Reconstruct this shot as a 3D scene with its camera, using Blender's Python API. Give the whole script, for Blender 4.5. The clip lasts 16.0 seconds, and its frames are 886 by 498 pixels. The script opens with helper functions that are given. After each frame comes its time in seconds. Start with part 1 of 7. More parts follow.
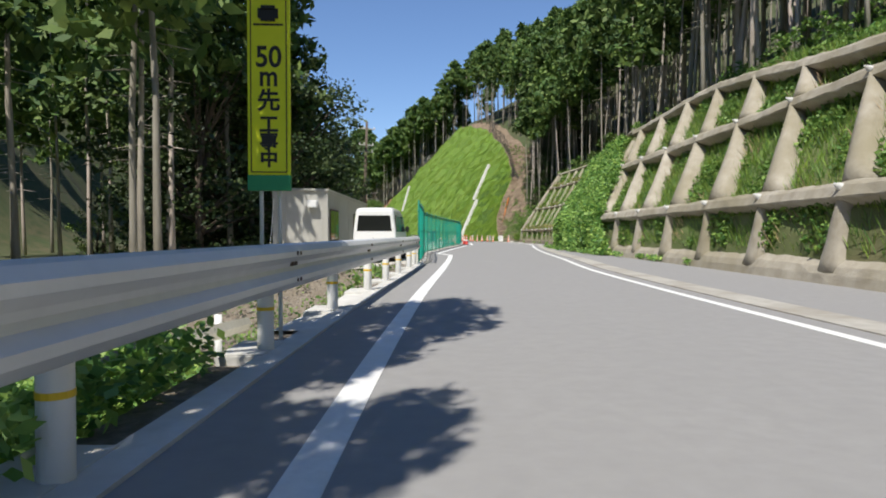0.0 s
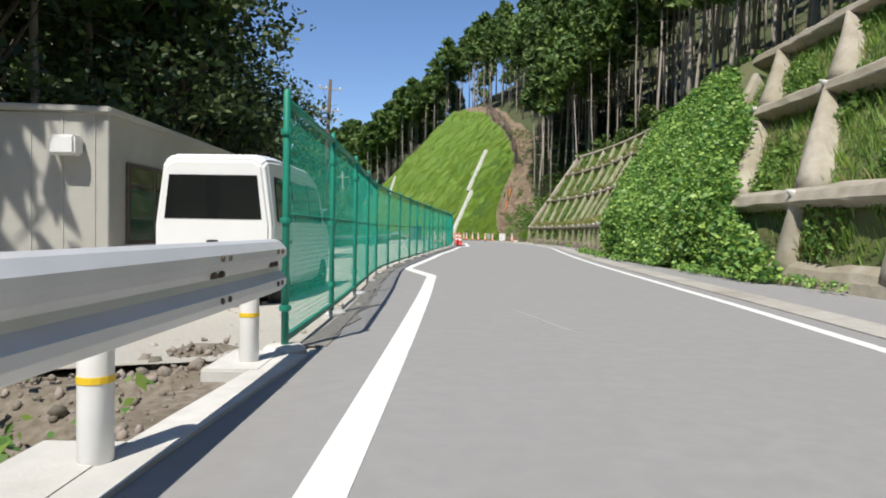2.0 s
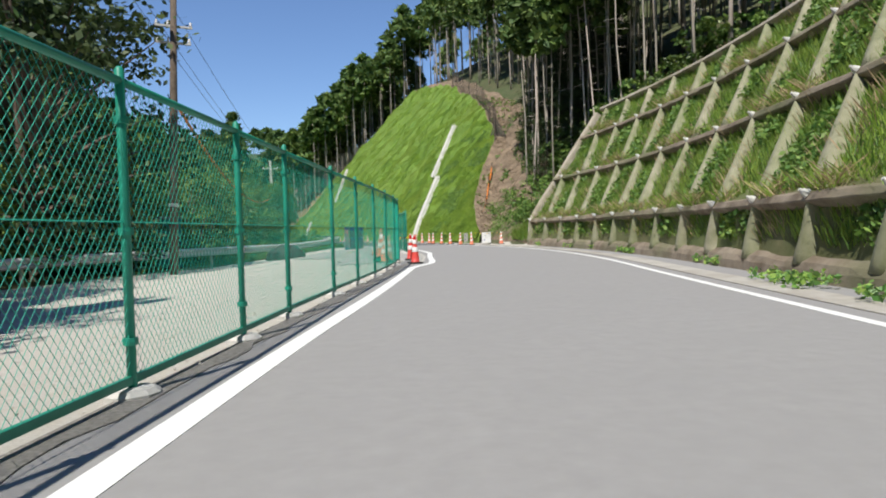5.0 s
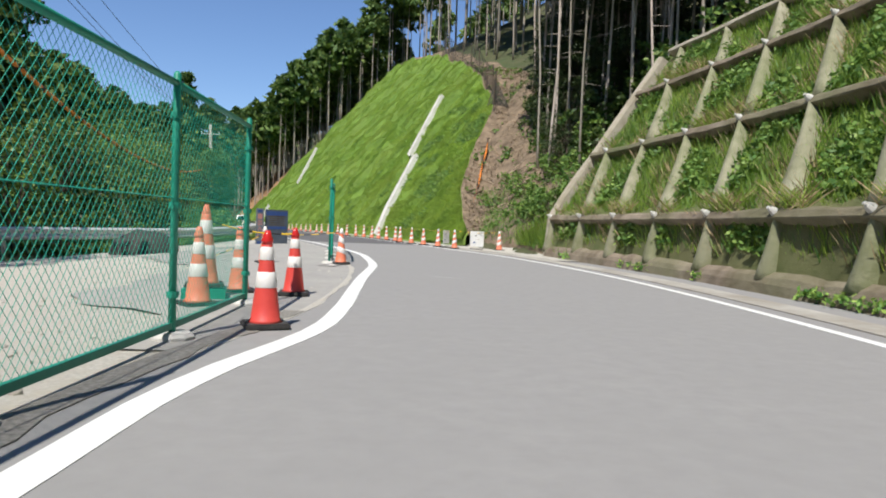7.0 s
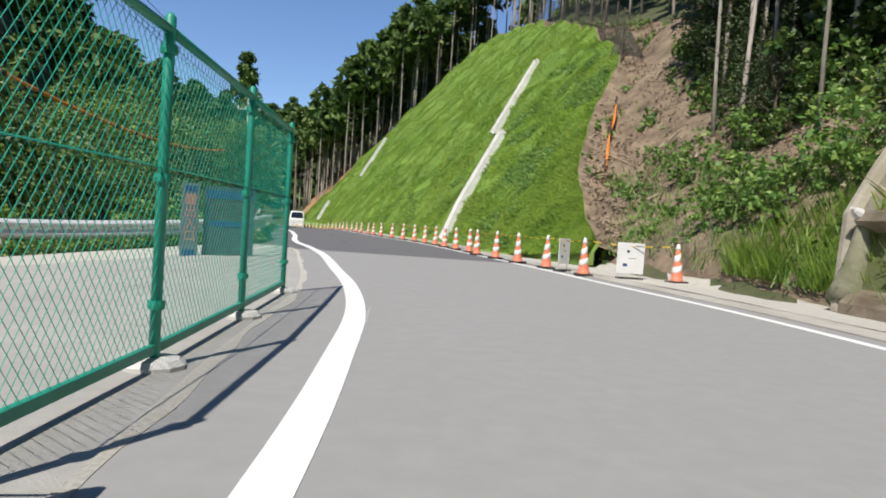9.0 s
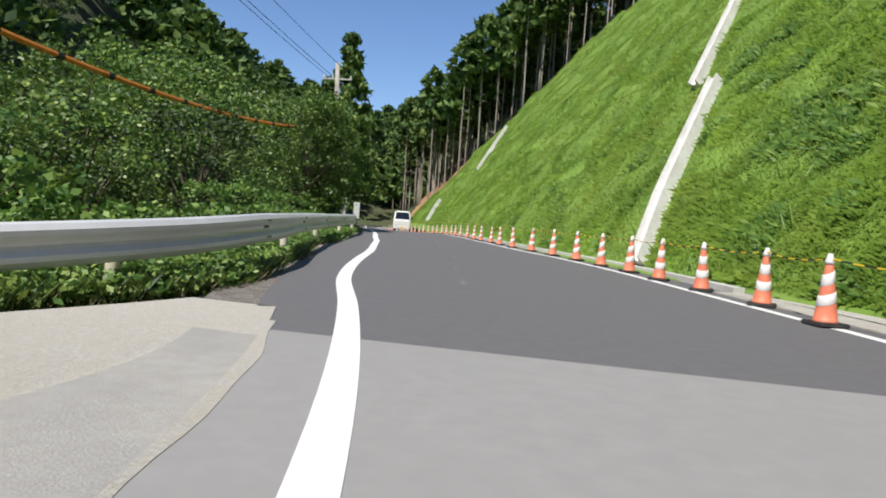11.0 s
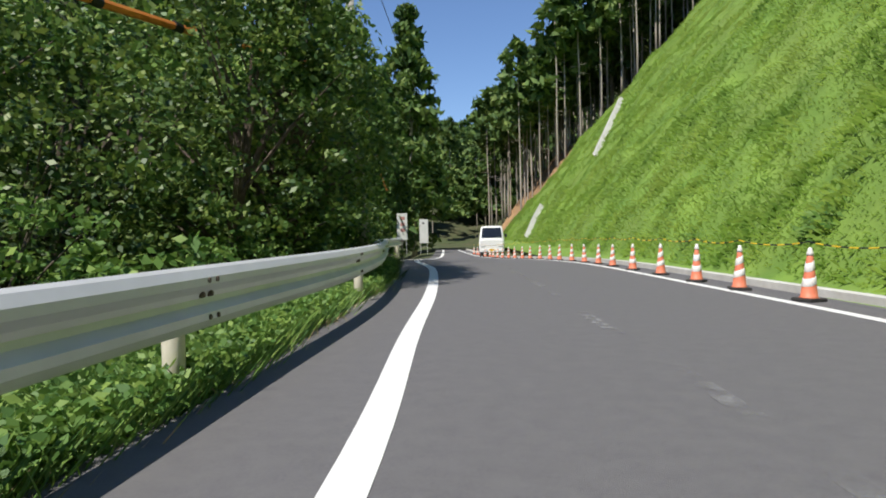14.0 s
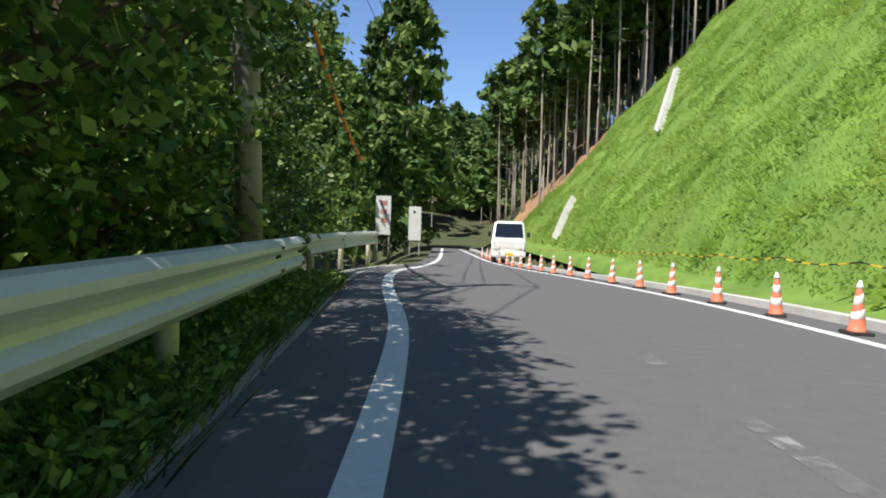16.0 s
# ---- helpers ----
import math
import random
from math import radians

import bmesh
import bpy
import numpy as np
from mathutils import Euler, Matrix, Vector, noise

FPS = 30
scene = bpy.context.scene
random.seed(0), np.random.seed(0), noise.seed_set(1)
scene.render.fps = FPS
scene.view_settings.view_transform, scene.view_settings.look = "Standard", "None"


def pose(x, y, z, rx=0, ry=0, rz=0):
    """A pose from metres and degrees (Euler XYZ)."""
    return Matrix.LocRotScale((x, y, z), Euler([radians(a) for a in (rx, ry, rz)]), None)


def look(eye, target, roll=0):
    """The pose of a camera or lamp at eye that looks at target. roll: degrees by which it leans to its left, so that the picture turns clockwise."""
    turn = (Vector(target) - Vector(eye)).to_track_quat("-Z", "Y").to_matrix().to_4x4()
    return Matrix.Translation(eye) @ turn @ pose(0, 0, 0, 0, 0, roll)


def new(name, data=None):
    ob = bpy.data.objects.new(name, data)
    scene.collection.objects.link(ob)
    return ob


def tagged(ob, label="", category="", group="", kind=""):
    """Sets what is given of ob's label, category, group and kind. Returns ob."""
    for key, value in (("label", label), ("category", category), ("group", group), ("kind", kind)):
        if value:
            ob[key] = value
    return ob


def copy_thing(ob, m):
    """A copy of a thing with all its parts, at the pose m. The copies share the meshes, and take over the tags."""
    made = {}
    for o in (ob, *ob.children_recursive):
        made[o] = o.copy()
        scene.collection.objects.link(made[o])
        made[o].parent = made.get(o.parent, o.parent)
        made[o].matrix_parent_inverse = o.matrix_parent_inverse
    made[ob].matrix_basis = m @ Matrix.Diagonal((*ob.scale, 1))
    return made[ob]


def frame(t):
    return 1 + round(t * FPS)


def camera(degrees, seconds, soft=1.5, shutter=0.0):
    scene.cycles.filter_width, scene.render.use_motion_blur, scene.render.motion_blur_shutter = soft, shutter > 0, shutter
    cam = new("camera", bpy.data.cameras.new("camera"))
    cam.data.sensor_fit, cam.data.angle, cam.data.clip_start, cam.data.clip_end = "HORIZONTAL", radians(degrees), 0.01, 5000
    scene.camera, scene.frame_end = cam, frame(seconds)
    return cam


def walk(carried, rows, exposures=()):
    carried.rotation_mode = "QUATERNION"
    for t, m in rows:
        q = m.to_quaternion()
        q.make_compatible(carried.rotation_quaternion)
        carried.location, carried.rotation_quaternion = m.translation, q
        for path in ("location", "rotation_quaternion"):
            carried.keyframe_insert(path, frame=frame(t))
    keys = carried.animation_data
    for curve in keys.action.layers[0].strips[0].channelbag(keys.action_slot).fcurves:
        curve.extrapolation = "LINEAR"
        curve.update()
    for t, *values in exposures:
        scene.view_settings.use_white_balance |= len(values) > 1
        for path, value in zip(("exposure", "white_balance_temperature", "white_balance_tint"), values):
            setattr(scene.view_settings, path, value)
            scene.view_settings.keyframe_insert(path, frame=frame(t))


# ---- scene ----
cam = camera(68.07, 16.0, soft=1.9)
# seconds, place, then degrees of pitch, roll and yaw
ROWS = [
    (0.0, -0.022, -1.184, 0.846, -1.32, 0.02, 0.19),
    (0.5, 0.020, 2.395, 0.852, -1.29, -1.23, -0.18),
    (1.0, 0.083, 5.919, 0.844, -1.58, -0.51, -0.04),
    (1.5, 0.171, 9.371, 0.846, -1.57, -0.41, -0.34),
    (2.0, 0.265, 12.707, 0.850, -1.63, -0.99, -0.61),
    (2.5, 0.368, 15.895, 0.851, -1.67, -0.28, -0.77),
    (3.0, 0.536, 18.993, 0.842, -1.89, 0.75, -1.29),
    (5.5, 1.626, 34.433, 0.858, -1.60, 1.19, -3.75),
    (6.0, 1.903, 37.510, 0.856, -1.75, 0.06, -4.56),
    (6.5, 2.219, 40.537, 0.851, -1.77, -1.06, -5.06),
    (7.0, 2.506, 43.456, 0.832, -2.04, -2.20, -4.84),
    (7.5, 2.722, 46.293, 0.850, -2.09, -3.08, -4.17),
    (8.0, 2.758, 49.238, 0.845, -2.16, -4.19, -1.91),
    (8.5, 2.768, 52.349, 0.798, -2.14, -3.45, 0.13),
    (9.0, 2.735, 55.096, 0.768, -2.11, -3.83, 1.92),
    (9.5, 2.511, 57.754, 0.718, -2.26, -6.10, 4.69),
    (12.0, -0.830, 71.817, 0.837, -2.31, -1.51, 16.24),
    (12.5, -1.563, 74.540, 0.855, -1.62, -1.28, 18.29),
    (13.0, -2.352, 77.153, 0.867, -1.24, 0.67, 18.60),
    (13.5, -3.110, 79.686, 0.854, -1.31, -0.10, 19.30),
    (14.0, -3.882, 82.181, 0.850, -1.46, 1.24, 19.25),
    (14.5, -4.693, 84.650, 0.849, -1.41, 1.32, 18.62),
    (15.0, -5.532, 87.090, 0.851, -1.74, -0.41, 18.41),
    (15.5, -6.372, 89.503, 0.851, -2.01, -1.63, 18.51),
    (16.0, -7.221, 91.905, 0.849, -1.97, -1.72, 19.30),
]
walk(cam, [(t, pose(x, y, z, 90 + pitch, roll, yaw)) for t, x, y, z, pitch, roll, yaw in ROWS], exposures=((0.0, 0.2), (13.8, 0.2), (15.0, 0.32), (16.0, 0.45)))

# ---- world and sun ----
SUN_TO = Vector((-0.22, -0.48, 0.85)).normalized()
world = bpy.data.worlds.new("sky")
scene.world = world
world.use_nodes = True
wn = world.node_tree.nodes
sky = wn.new("ShaderNodeTexSky")
sky.sky_type = "NISHITA"
sky.sun_disc = False
sky.sun_elevation = math.asin(SUN_TO.z)
sky.sun_rotation = math.atan2(SUN_TO.x, SUN_TO.y)
sky.air_density, sky.dust_density, sky.ozone_density = 1.0, 0.0, 2.0
tone = wn.new("ShaderNodeMix")
tone.data_type, tone.blend_type = "RGBA", "MULTIPLY"
tone.inputs[0].default_value, tone.inputs[7].default_value = 1.0, (1.0, 1.13, 1.36, 1)
world.node_tree.links.new(sky.outputs[0], tone.inputs[6])
world.node_tree.links.new(tone.outputs[2], wn["Background"].inputs[0])
wn["Background"].inputs[1].default_value = 0.09
sun = new("sun", bpy.data.lights.new("sun", "SUN"))
sun.data.energy, sun.data.angle, sun.data.color = 5.0, radians(0.53), (1.0, 0.95, 0.86)
sun.matrix_world = look(SUN_TO * 100, (0, 0, 0))

R = random.Random(7)
RN = np.random.RandomState(11)


# ---- materials ----
def material(name, c1, c2, scale=4.0, rough=0.8, metal=0.0, bump=0.0, bump_scale=60.0, c3=None, big=0.35, vary=0.0, island=False, spec=0.5, through_light=0.0, stretch=None, each=0.0):
    """Two tones mixed by noise, a larger stain noise towards a third tone, a fine bump."""
    m = bpy.data.materials.new(name)
    m.use_nodes = True
    nt = m.node_tree
    b = nt.nodes["Principled BSDF"]
    b.inputs["Roughness"].default_value = rough
    b.inputs["Metallic"].default_value = metal
    b.inputs["Specular IOR Level"].default_value = spec
    co = nt.nodes.new("ShaderNodeTexCoord")
    src = co.outputs["Object"]
    if stretch:
        mp = nt.nodes.new("ShaderNodeMapping")
        mp.inputs["Scale"].default_value = stretch
        nt.links.new(src, mp.inputs[0])
        src = mp.outputs[0]
    def noise_tex(s, detail=4.0, r=0.6):
        n = nt.nodes.new("ShaderNodeTexNoise")
        n.inputs["Scale"].default_value, n.inputs["Detail"].default_value, n.inputs["Roughness"].default_value = s, detail, r
        nt.links.new(src, n.inputs["Vector"])
        return n.outputs["Fac"]
    def ramp(fac, a, z):
        mr = nt.nodes.new("ShaderNodeMapRange")
        mr.inputs[1].default_value, mr.inputs[2].default_value = a, z
        nt.links.new(fac, mr.inputs[0])
        return mr.outputs[0]
    def mix(fac, a, c, mode="MIX"):
        mx = nt.nodes.new("ShaderNodeMix")
        mx.data_type, mx.blend_type = "RGBA", mode
        if isinstance(fac, float):
            mx.inputs[0].default_value = fac
        else:
            nt.links.new(fac, mx.inputs[0])
        for i, v in ((6, a), (7, c)):
            if isinstance(v, tuple):
                mx.inputs[i].default_value = (*v, 1)
            else:
                nt.links.new(v, mx.inputs[i])
        return mx.outputs[2]
    col = mix(ramp(noise_tex(scale), 0.3, 0.7), c1, c2)
    if c3:
        col = mix(ramp(noise_tex(scale * 0.13 if scale > 1 else scale * 0.4, 3.0), 0.5 - big * 0.3, 0.5 + big), col, c3)
    if vary:
        if island:
            g = nt.nodes.new("ShaderNodeNewGeometry")
            rnd = g.outputs["Random Per Island"]
        else:
            g = nt.nodes.new("ShaderNodeObjectInfo")
            rnd = g.outputs["Random"]
        hsv = nt.nodes.new("ShaderNodeHueSaturation")
        mr = nt.nodes.new("ShaderNodeMapRange")
        mr.inputs[3].default_value, mr.inputs[4].default_value = 1 - vary, 1 + vary
        nt.links.new(rnd, mr.inputs[0])
        nt.links.new(mr.outputs[0], hsv.inputs["Value"])
        mr2 = nt.nodes.new("ShaderNodeMapRange")
        mr2.inputs[3].default_value, mr2.inputs[4].default_value = 0.5 + vary * 0.07, 0.5 - vary * 0.07
        nt.links.new(rnd, mr2.inputs[0])
        nt.links.new(mr2.outputs[0], hsv.inputs["Hue"])
        nt.links.new(col, hsv.inputs["Color"])
        col = hsv.outputs[0]
    if each:
        whole = nt.nodes.new("ShaderNodeObjectInfo")
        tint = nt.nodes.new("ShaderNodeHueSaturation")
        span = nt.nodes.new("ShaderNodeMapRange")
        span.inputs[3].default_value, span.inputs[4].default_value = 1 - each, 1 + each
        nt.links.new(whole.outputs["Random"], span.inputs[0])
        nt.links.new(span.outputs[0], tint.inputs["Value"])
        nt.links.new(col, tint.inputs["Color"])
        col = tint.outputs[0]
    nt.links.new(col, b.inputs["Base Color"])
    if bump:
        bp = nt.nodes.new("ShaderNodeBump")
        bp.inputs["Strength"].default_value = bump
        bp.inputs["Distance"].default_value = 0.02
        nt.links.new(noise_tex(bump_scale, 6.0, 0.7), bp.inputs["Height"])
        nt.links.new(bp.outputs[0], b.inputs["Normal"])
    if through_light:
        tr = nt.nodes.new("ShaderNodeBsdfTranslucent")
        nt.links.new(col, tr.inputs[0])
        ms = nt.nodes.new("ShaderNodeMixShader")
        ms.inputs[0].default_value = through_light
        nt.links.new(b.outputs[0], ms.inputs[1])
        nt.links.new(tr.outputs[0], ms.inputs[2])
        nt.links.new(ms.outputs[0], nt.nodes["Material Output"].inputs[0])
    return m


ASPHALT = material("asphalt_worn", (0.258, 0.252, 0.248), (0.292, 0.286, 0.281), 7, 0.9, bump=0.25, bump_scale=150, c3=(0.262, 0.257, 0.253), big=0.5)
ASPHALT_NEW = material("asphalt_fresh", (0.103, 0.100, 0.107), (0.132, 0.128, 0.133), 60, 0.8, bump=0.35, bump_scale=140, c3=(0.15, 0.146, 0.147), big=0.5)
PAINT = material("road_paint", (0.74, 0.74, 0.73), (0.82, 0.82, 0.80), 30, 0.6, bump=0.3, bump_scale=120, c3=(0.66, 0.66, 0.64), big=0.4)
CONCRETE = material("concrete", (0.36, 0.34, 0.30), (0.47, 0.45, 0.41), 6, 0.9, bump=0.4, bump_scale=40, c3=(0.25, 0.22, 0.18), big=0.3)
CONCRETE_PALE = material("concrete_pale", (0.55, 0.54, 0.51), (0.66, 0.65, 0.62), 7, 0.85, bump=0.3, bump_scale=50, c3=(0.42, 0.41, 0.38), big=0.35)
SHOTCRETE = material("sprayed_concrete", (0.31, 0.275, 0.21), (0.45, 0.41, 0.34), 2.6, 0.95, bump=0.8, bump_scale=22, c3=(0.24, 0.21, 0.13), big=0.25)
RIB_MOSSY = material("mossy_rib", (0.19, 0.19, 0.11), (0.37, 0.345, 0.26), 2.2, 0.95, bump=0.8, bump_scale=22, c3=(0.15, 0.19, 0.07), big=0.55)
LEDGE = material("mossy_ledge", (0.14, 0.105, 0.07), (0.31, 0.26, 0.20), 1.8, 0.95, bump=0.9, bump_scale=18, c3=(0.13, 0.14, 0.065), big=0.2)
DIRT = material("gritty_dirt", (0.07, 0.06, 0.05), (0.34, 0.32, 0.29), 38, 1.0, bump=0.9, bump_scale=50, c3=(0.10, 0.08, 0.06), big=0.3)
GRIT = material("asphalt_grit", (0.17, 0.16, 0.145), (0.36, 0.345, 0.32), 34, 1.0, bump=0.9, bump_scale=60, c3=(0.26, 0.245, 0.22), big=0.3)
GRAVEL = material("gravel", (0.40, 0.38, 0.34), (0.58, 0.56, 0.51), 45, 0.95, bump=0.9, bump_scale=60, c3=(0.48, 0.44, 0.37), big=0.3)
SOIL = material("soil", (0.085, 0.062, 0.041), (0.33, 0.25, 0.172), 1.6, 1.0, bump=1.0, bump_scale=16, c3=(0.155, 0.115, 0.075), big=0.55)
DEAD_LEAF = material("dead_leaf", (0.19, 0.145, 0.095), (0.40, 0.32, 0.23), 3.0, 0.95, vary=0.2, island=True)
BANK = material("stony_earth", (0.11, 0.088, 0.064), (0.30, 0.26, 0.21), 14, 1.0, bump=1.0, bump_scale=24, c3=(0.17, 0.14, 0.10), big=0.3)
CLAY = material("clay", (0.30, 0.17, 0.08), (0.46, 0.29, 0.15), 1.5, 1.0, bump=0.9, bump_scale=10, c3=(0.18, 0.11, 0.06), big=0.3)
FOREST_FLOOR = material("forest_floor", (0.04, 0.06, 0.02), (0.10, 0.09, 0.045), 1.2, 1.0, bump=0.7, bump_scale=9, c3=(0.05, 0.08, 0.025), big=0.3)
SLOPE_SOIL = material("slope_soil", (0.10, 0.12, 0.04), (0.20, 0.19, 0.09), 1.5, 1.0, bump=0.8, bump_scale=20, c3=(0.13, 0.20, 0.05), big=0.3)
TURF = material("turf", (0.09, 0.18, 0.025), (0.20, 0.32, 0.05), 0.9, 1.0, bump=0.6, bump_scale=9, c3=(0.16, 0.235, 0.045), big=0.3)
GRASS = material("grass_blade", (0.125, 0.25, 0.034), (0.37, 0.53, 0.085), 0.7, 0.7, c3=(0.35, 0.45, 0.09), big=0.3, vary=0.1, island=True, through_light=0.6)
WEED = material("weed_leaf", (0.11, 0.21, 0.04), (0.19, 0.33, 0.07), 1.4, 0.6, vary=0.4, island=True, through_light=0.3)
STRAW = material("dry_grass", (0.36, 0.28, 0.15), (0.46, 0.36, 0.21), 2, 0.8, vary=0.35, island=True, through_light=0.25)
CEDAR = material("cedar_needles", (0.062, 0.125, 0.026), (0.14, 0.225, 0.05), 1.0, 0.7, vary=0.45, island=True, through_light=0.2, each=0.25)
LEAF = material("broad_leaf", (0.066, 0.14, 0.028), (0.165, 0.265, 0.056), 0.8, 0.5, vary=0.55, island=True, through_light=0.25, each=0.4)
# broad leaf darkened in its colour to stand in for deep shade
LEAF_SHADED = material("shaded_leaf", (0.024, 0.052, 0.0125), (0.062, 0.104, 0.026), 0.8, 0.6, vary=0.5, island=True, through_light=0.15)
IVY = material("vine_leaf", (0.14, 0.29, 0.06), (0.27, 0.45, 0.105), 0.8, 0.5, vary=0.55, island=True, through_light=0.3)
BARK = material("cedar_bark", (0.30, 0.26, 0.215), (0.52, 0.47, 0.405), 5, 0.95, bump=0.6, bump_scale=18, vary=0.42, stretch=(1, 1, 0.15))
BARK_DARK = material("dark_bark", (0.08, 0.06, 0.045), (0.15, 0.12, 0.09), 6, 0.95, bump=0.6, bump_scale=20, vary=0.2)
STEEL = material("galvanised_steel", (0.64, 0.645, 0.65), (0.71, 0.715, 0.72), 5, 0.45, metal=0.2, bump=0.05, bump_scale=20, c3=(0.50, 0.51, 0.52), big=0.4)
WHITE_PAINT = material("white_paint", (0.78, 0.78, 0.77), (0.84, 0.84, 0.83), 6, 0.45, c3=(0.68, 0.67, 0.64), big=0.4)
GREEN_STEEL = material("green_steel", (0.012, 0.22, 0.15), (0.018, 0.28, 0.19), 5, 0.45)
WIRE = material("green_wire", (0.01, 0.30, 0.21), (0.02, 0.38, 0.27), 5, 0.45)
ORANGE = material("cone_red", (0.62, 0.05, 0.045), (0.72, 0.08, 0.06), 9, 0.5, c3=(0.55, 0.08, 0.07), big=0.4)
ORANGE_LIGHT = material("cone_orange", (0.74, 0.19, 0.10), (0.82, 0.25, 0.14), 9, 0.5, c3=(0.70, 0.25, 0.16), big=0.4)
BAND = material("reflective_band", (0.80, 0.78, 0.76), (0.86, 0.84, 0.82), 12, 0.4, c3=(0.68, 0.62, 0.58), big=0.4)
RUBBER = material("black_rubber", (0.025, 0.024, 0.024), (0.05, 0.048, 0.046), 12, 0.8)
CREAM = material("cream_paint", (0.62, 0.58, 0.46), (0.70, 0.66, 0.54), 8, 0.6, c3=(0.45, 0.41, 0.32), big=0.4)
BLACK = material("black_paint", (0.012, 0.012, 0.012), (0.02, 0.02, 0.02), 12, 0.5)
YELLOW = material("yellow_plastic", (0.80, 0.52, 0.02), (0.85, 0.58, 0.03), 8, 0.5)
SIGN_YELLOW = material("banner_yellow", (0.72, 0.76, 0.01), (0.78, 0.82, 0.02), 3, 0.5)
SIGN_GREEN = material("banner_green", (0.02, 0.25, 0.10), (0.03, 0.30, 0.13), 3, 0.5)
CAR_WHITE = material("car_white", (0.80, 0.80, 0.79), (0.83, 0.83, 0.82), 2, 0.25, spec=0.6)
CAR_GLASS = material("tinted_glass", (0.008, 0.009, 0.010), (0.012, 0.013, 0.014), 2, 0.06, spec=0.8)
SHED = material("shed_panel", (0.41, 0.40, 0.365), (0.48, 0.47, 0.43), 3, 0.6, c3=(0.34, 0.33, 0.295), big=0.4)
WOOD = material("dead_wood", (0.28, 0.21, 0.14), (0.45, 0.37, 0.28), 5, 0.95, bump=0.4, bump_scale=20)
ROCK = material("rock", (0.17, 0.145, 0.115), (0.32, 0.285, 0.24), 4, 0.95, bump=0.6, bump_scale=20, vary=0.3, island=True)
NET = material("black_net", (0.035, 0.035, 0.03), (0.06, 0.058, 0.05), 6, 0.9)
ORANGE_NET = material("orange_net", (0.75, 0.22, 0.03), (0.85, 0.30, 0.05), 6, 0.7)
RED = material("red_lens", (0.5, 0.02, 0.02), (0.6, 0.03, 0.03), 6, 0.2)
BLUE_GREY = material("far_wood", (0.03, 0.06, 0.03), (0.06, 0.10, 0.045), 0.12, 1.0, c3=(0.05, 0.09, 0.05), big=0.3)


# ---- mesh helpers ----
def add_mesh(name, verts, faces, mat, parent=None, label="", smooth=False, mats=None, index=None):
    me = bpy.data.meshes.new(name)
    me.from_pydata([tuple(v) for v in verts], [], [tuple(f) for f in faces])
    for m in (mats or [mat]):
        me.materials.append(m)
    if index is not None:
        me.polygons.foreach_set("material_index", index)
    if smooth:
        me.polygons.foreach_set("use_smooth", [True] * len(me.polygons))
    me.update()
    ob = new(name, me)
    if parent:
        ob.parent = parent
    if label:
        ob["label"] = label
    return ob


def part(name, bm, mat, parent=None, label="", smooth=False):
    me = bpy.data.meshes.new(name)
    bm.to_mesh(me)
    bm.free()
    me.materials.append(mat)
    if smooth:
        me.polygons.foreach_set("use_smooth", [True] * len(me.polygons))
    ob = new(name, me)
    if parent:
        ob.parent = parent
    if label:
        ob["label"] = label
    return ob


def box_bm(sx, sy, sz, at=(0, 0, 0), bevel=0.0, bm=None, turn=None):
    own = bm or bmesh.new()
    m = Matrix.Translation(at) @ (turn or Matrix.Identity(4)) @ Matrix.Diagonal((sx, sy, sz, 1))
    made = bmesh.ops.create_cube(own, size=1, matrix=m)["verts"]
    if bevel:
        edges = list({e for v in made for e in v.link_edges})
        bmesh.ops.bevel(own, geom=edges, offset=bevel, segments=2, affect="EDGES")
    return own


def tube_bm(points, radii, sides=8, bm=None, caps=True):
    """A tube through points with the given radii."""
    own = bm or bmesh.new()
    pts = [Vector(p) for p in points]
    if not isinstance(radii, (list, tuple)):
        radii = [radii] * len(pts)
    rings = []
    for i, p in enumerate(pts):
        ahead = (pts[min(i + 1, len(pts) - 1)] - pts[max(i - 1, 0)]).normalized()
        side = ahead.orthogonal().normalized() if abs(ahead.z) > 0.9 else ahead.cross(Vector((0, 0, 1))).normalized()
        if abs(ahead.z) > 0.9:
            side = (Vector((1, 0, 0)) - ahead * ahead.x).normalized()
        up = side.cross(ahead).normalized()
        rings.append([own.verts.new(p + (side * math.cos(2 * math.pi * k / sides) + up * math.sin(2 * math.pi * k / sides)) * radii[i]) for k in range(sides)])
    for a, b in zip(rings, rings[1:]):
        for k in range(sides):
            own.faces.new((a[k], a[(k + 1) % sides], b[(k + 1) % sides], b[k]))
    if caps:
        own.faces.new(rings[0][::-1])
        own.faces.new(rings[-1])
    bmesh.ops.recalc_face_normals(own, faces=own.faces[:]) if bm is None else None
    return own


def lathe_bm(profile, sides=20, at=(0, 0, 0)):
    """Turns a profile of (radius, height) round z."""
    bm = bmesh.new()
    rings = []
    for r_, z in profile:
        rings.append([bm.verts.new((at[0] + r_ * math.cos(2 * math.pi * k / sides), at[1] + r_ * math.sin(2 * math.pi * k / sides), at[2] + z)) for k in range(sides)])
    for a, b in zip(rings, rings[1:]):
        for k in range(sides):
            bm.faces.new((a[k], a[(k + 1) % sides], b[(k + 1) % sides], b[k]))
    bm.faces.new(rings[0][::-1])
    bm.faces.new(rings[-1])
    return bm


def empty(name, at=(0, 0, 0), rz=0.0):
    ob = new(name)
    ob.empty_display_size = 0.2
    ob.matrix_basis = pose(*at, 0, 0, rz)
    return ob


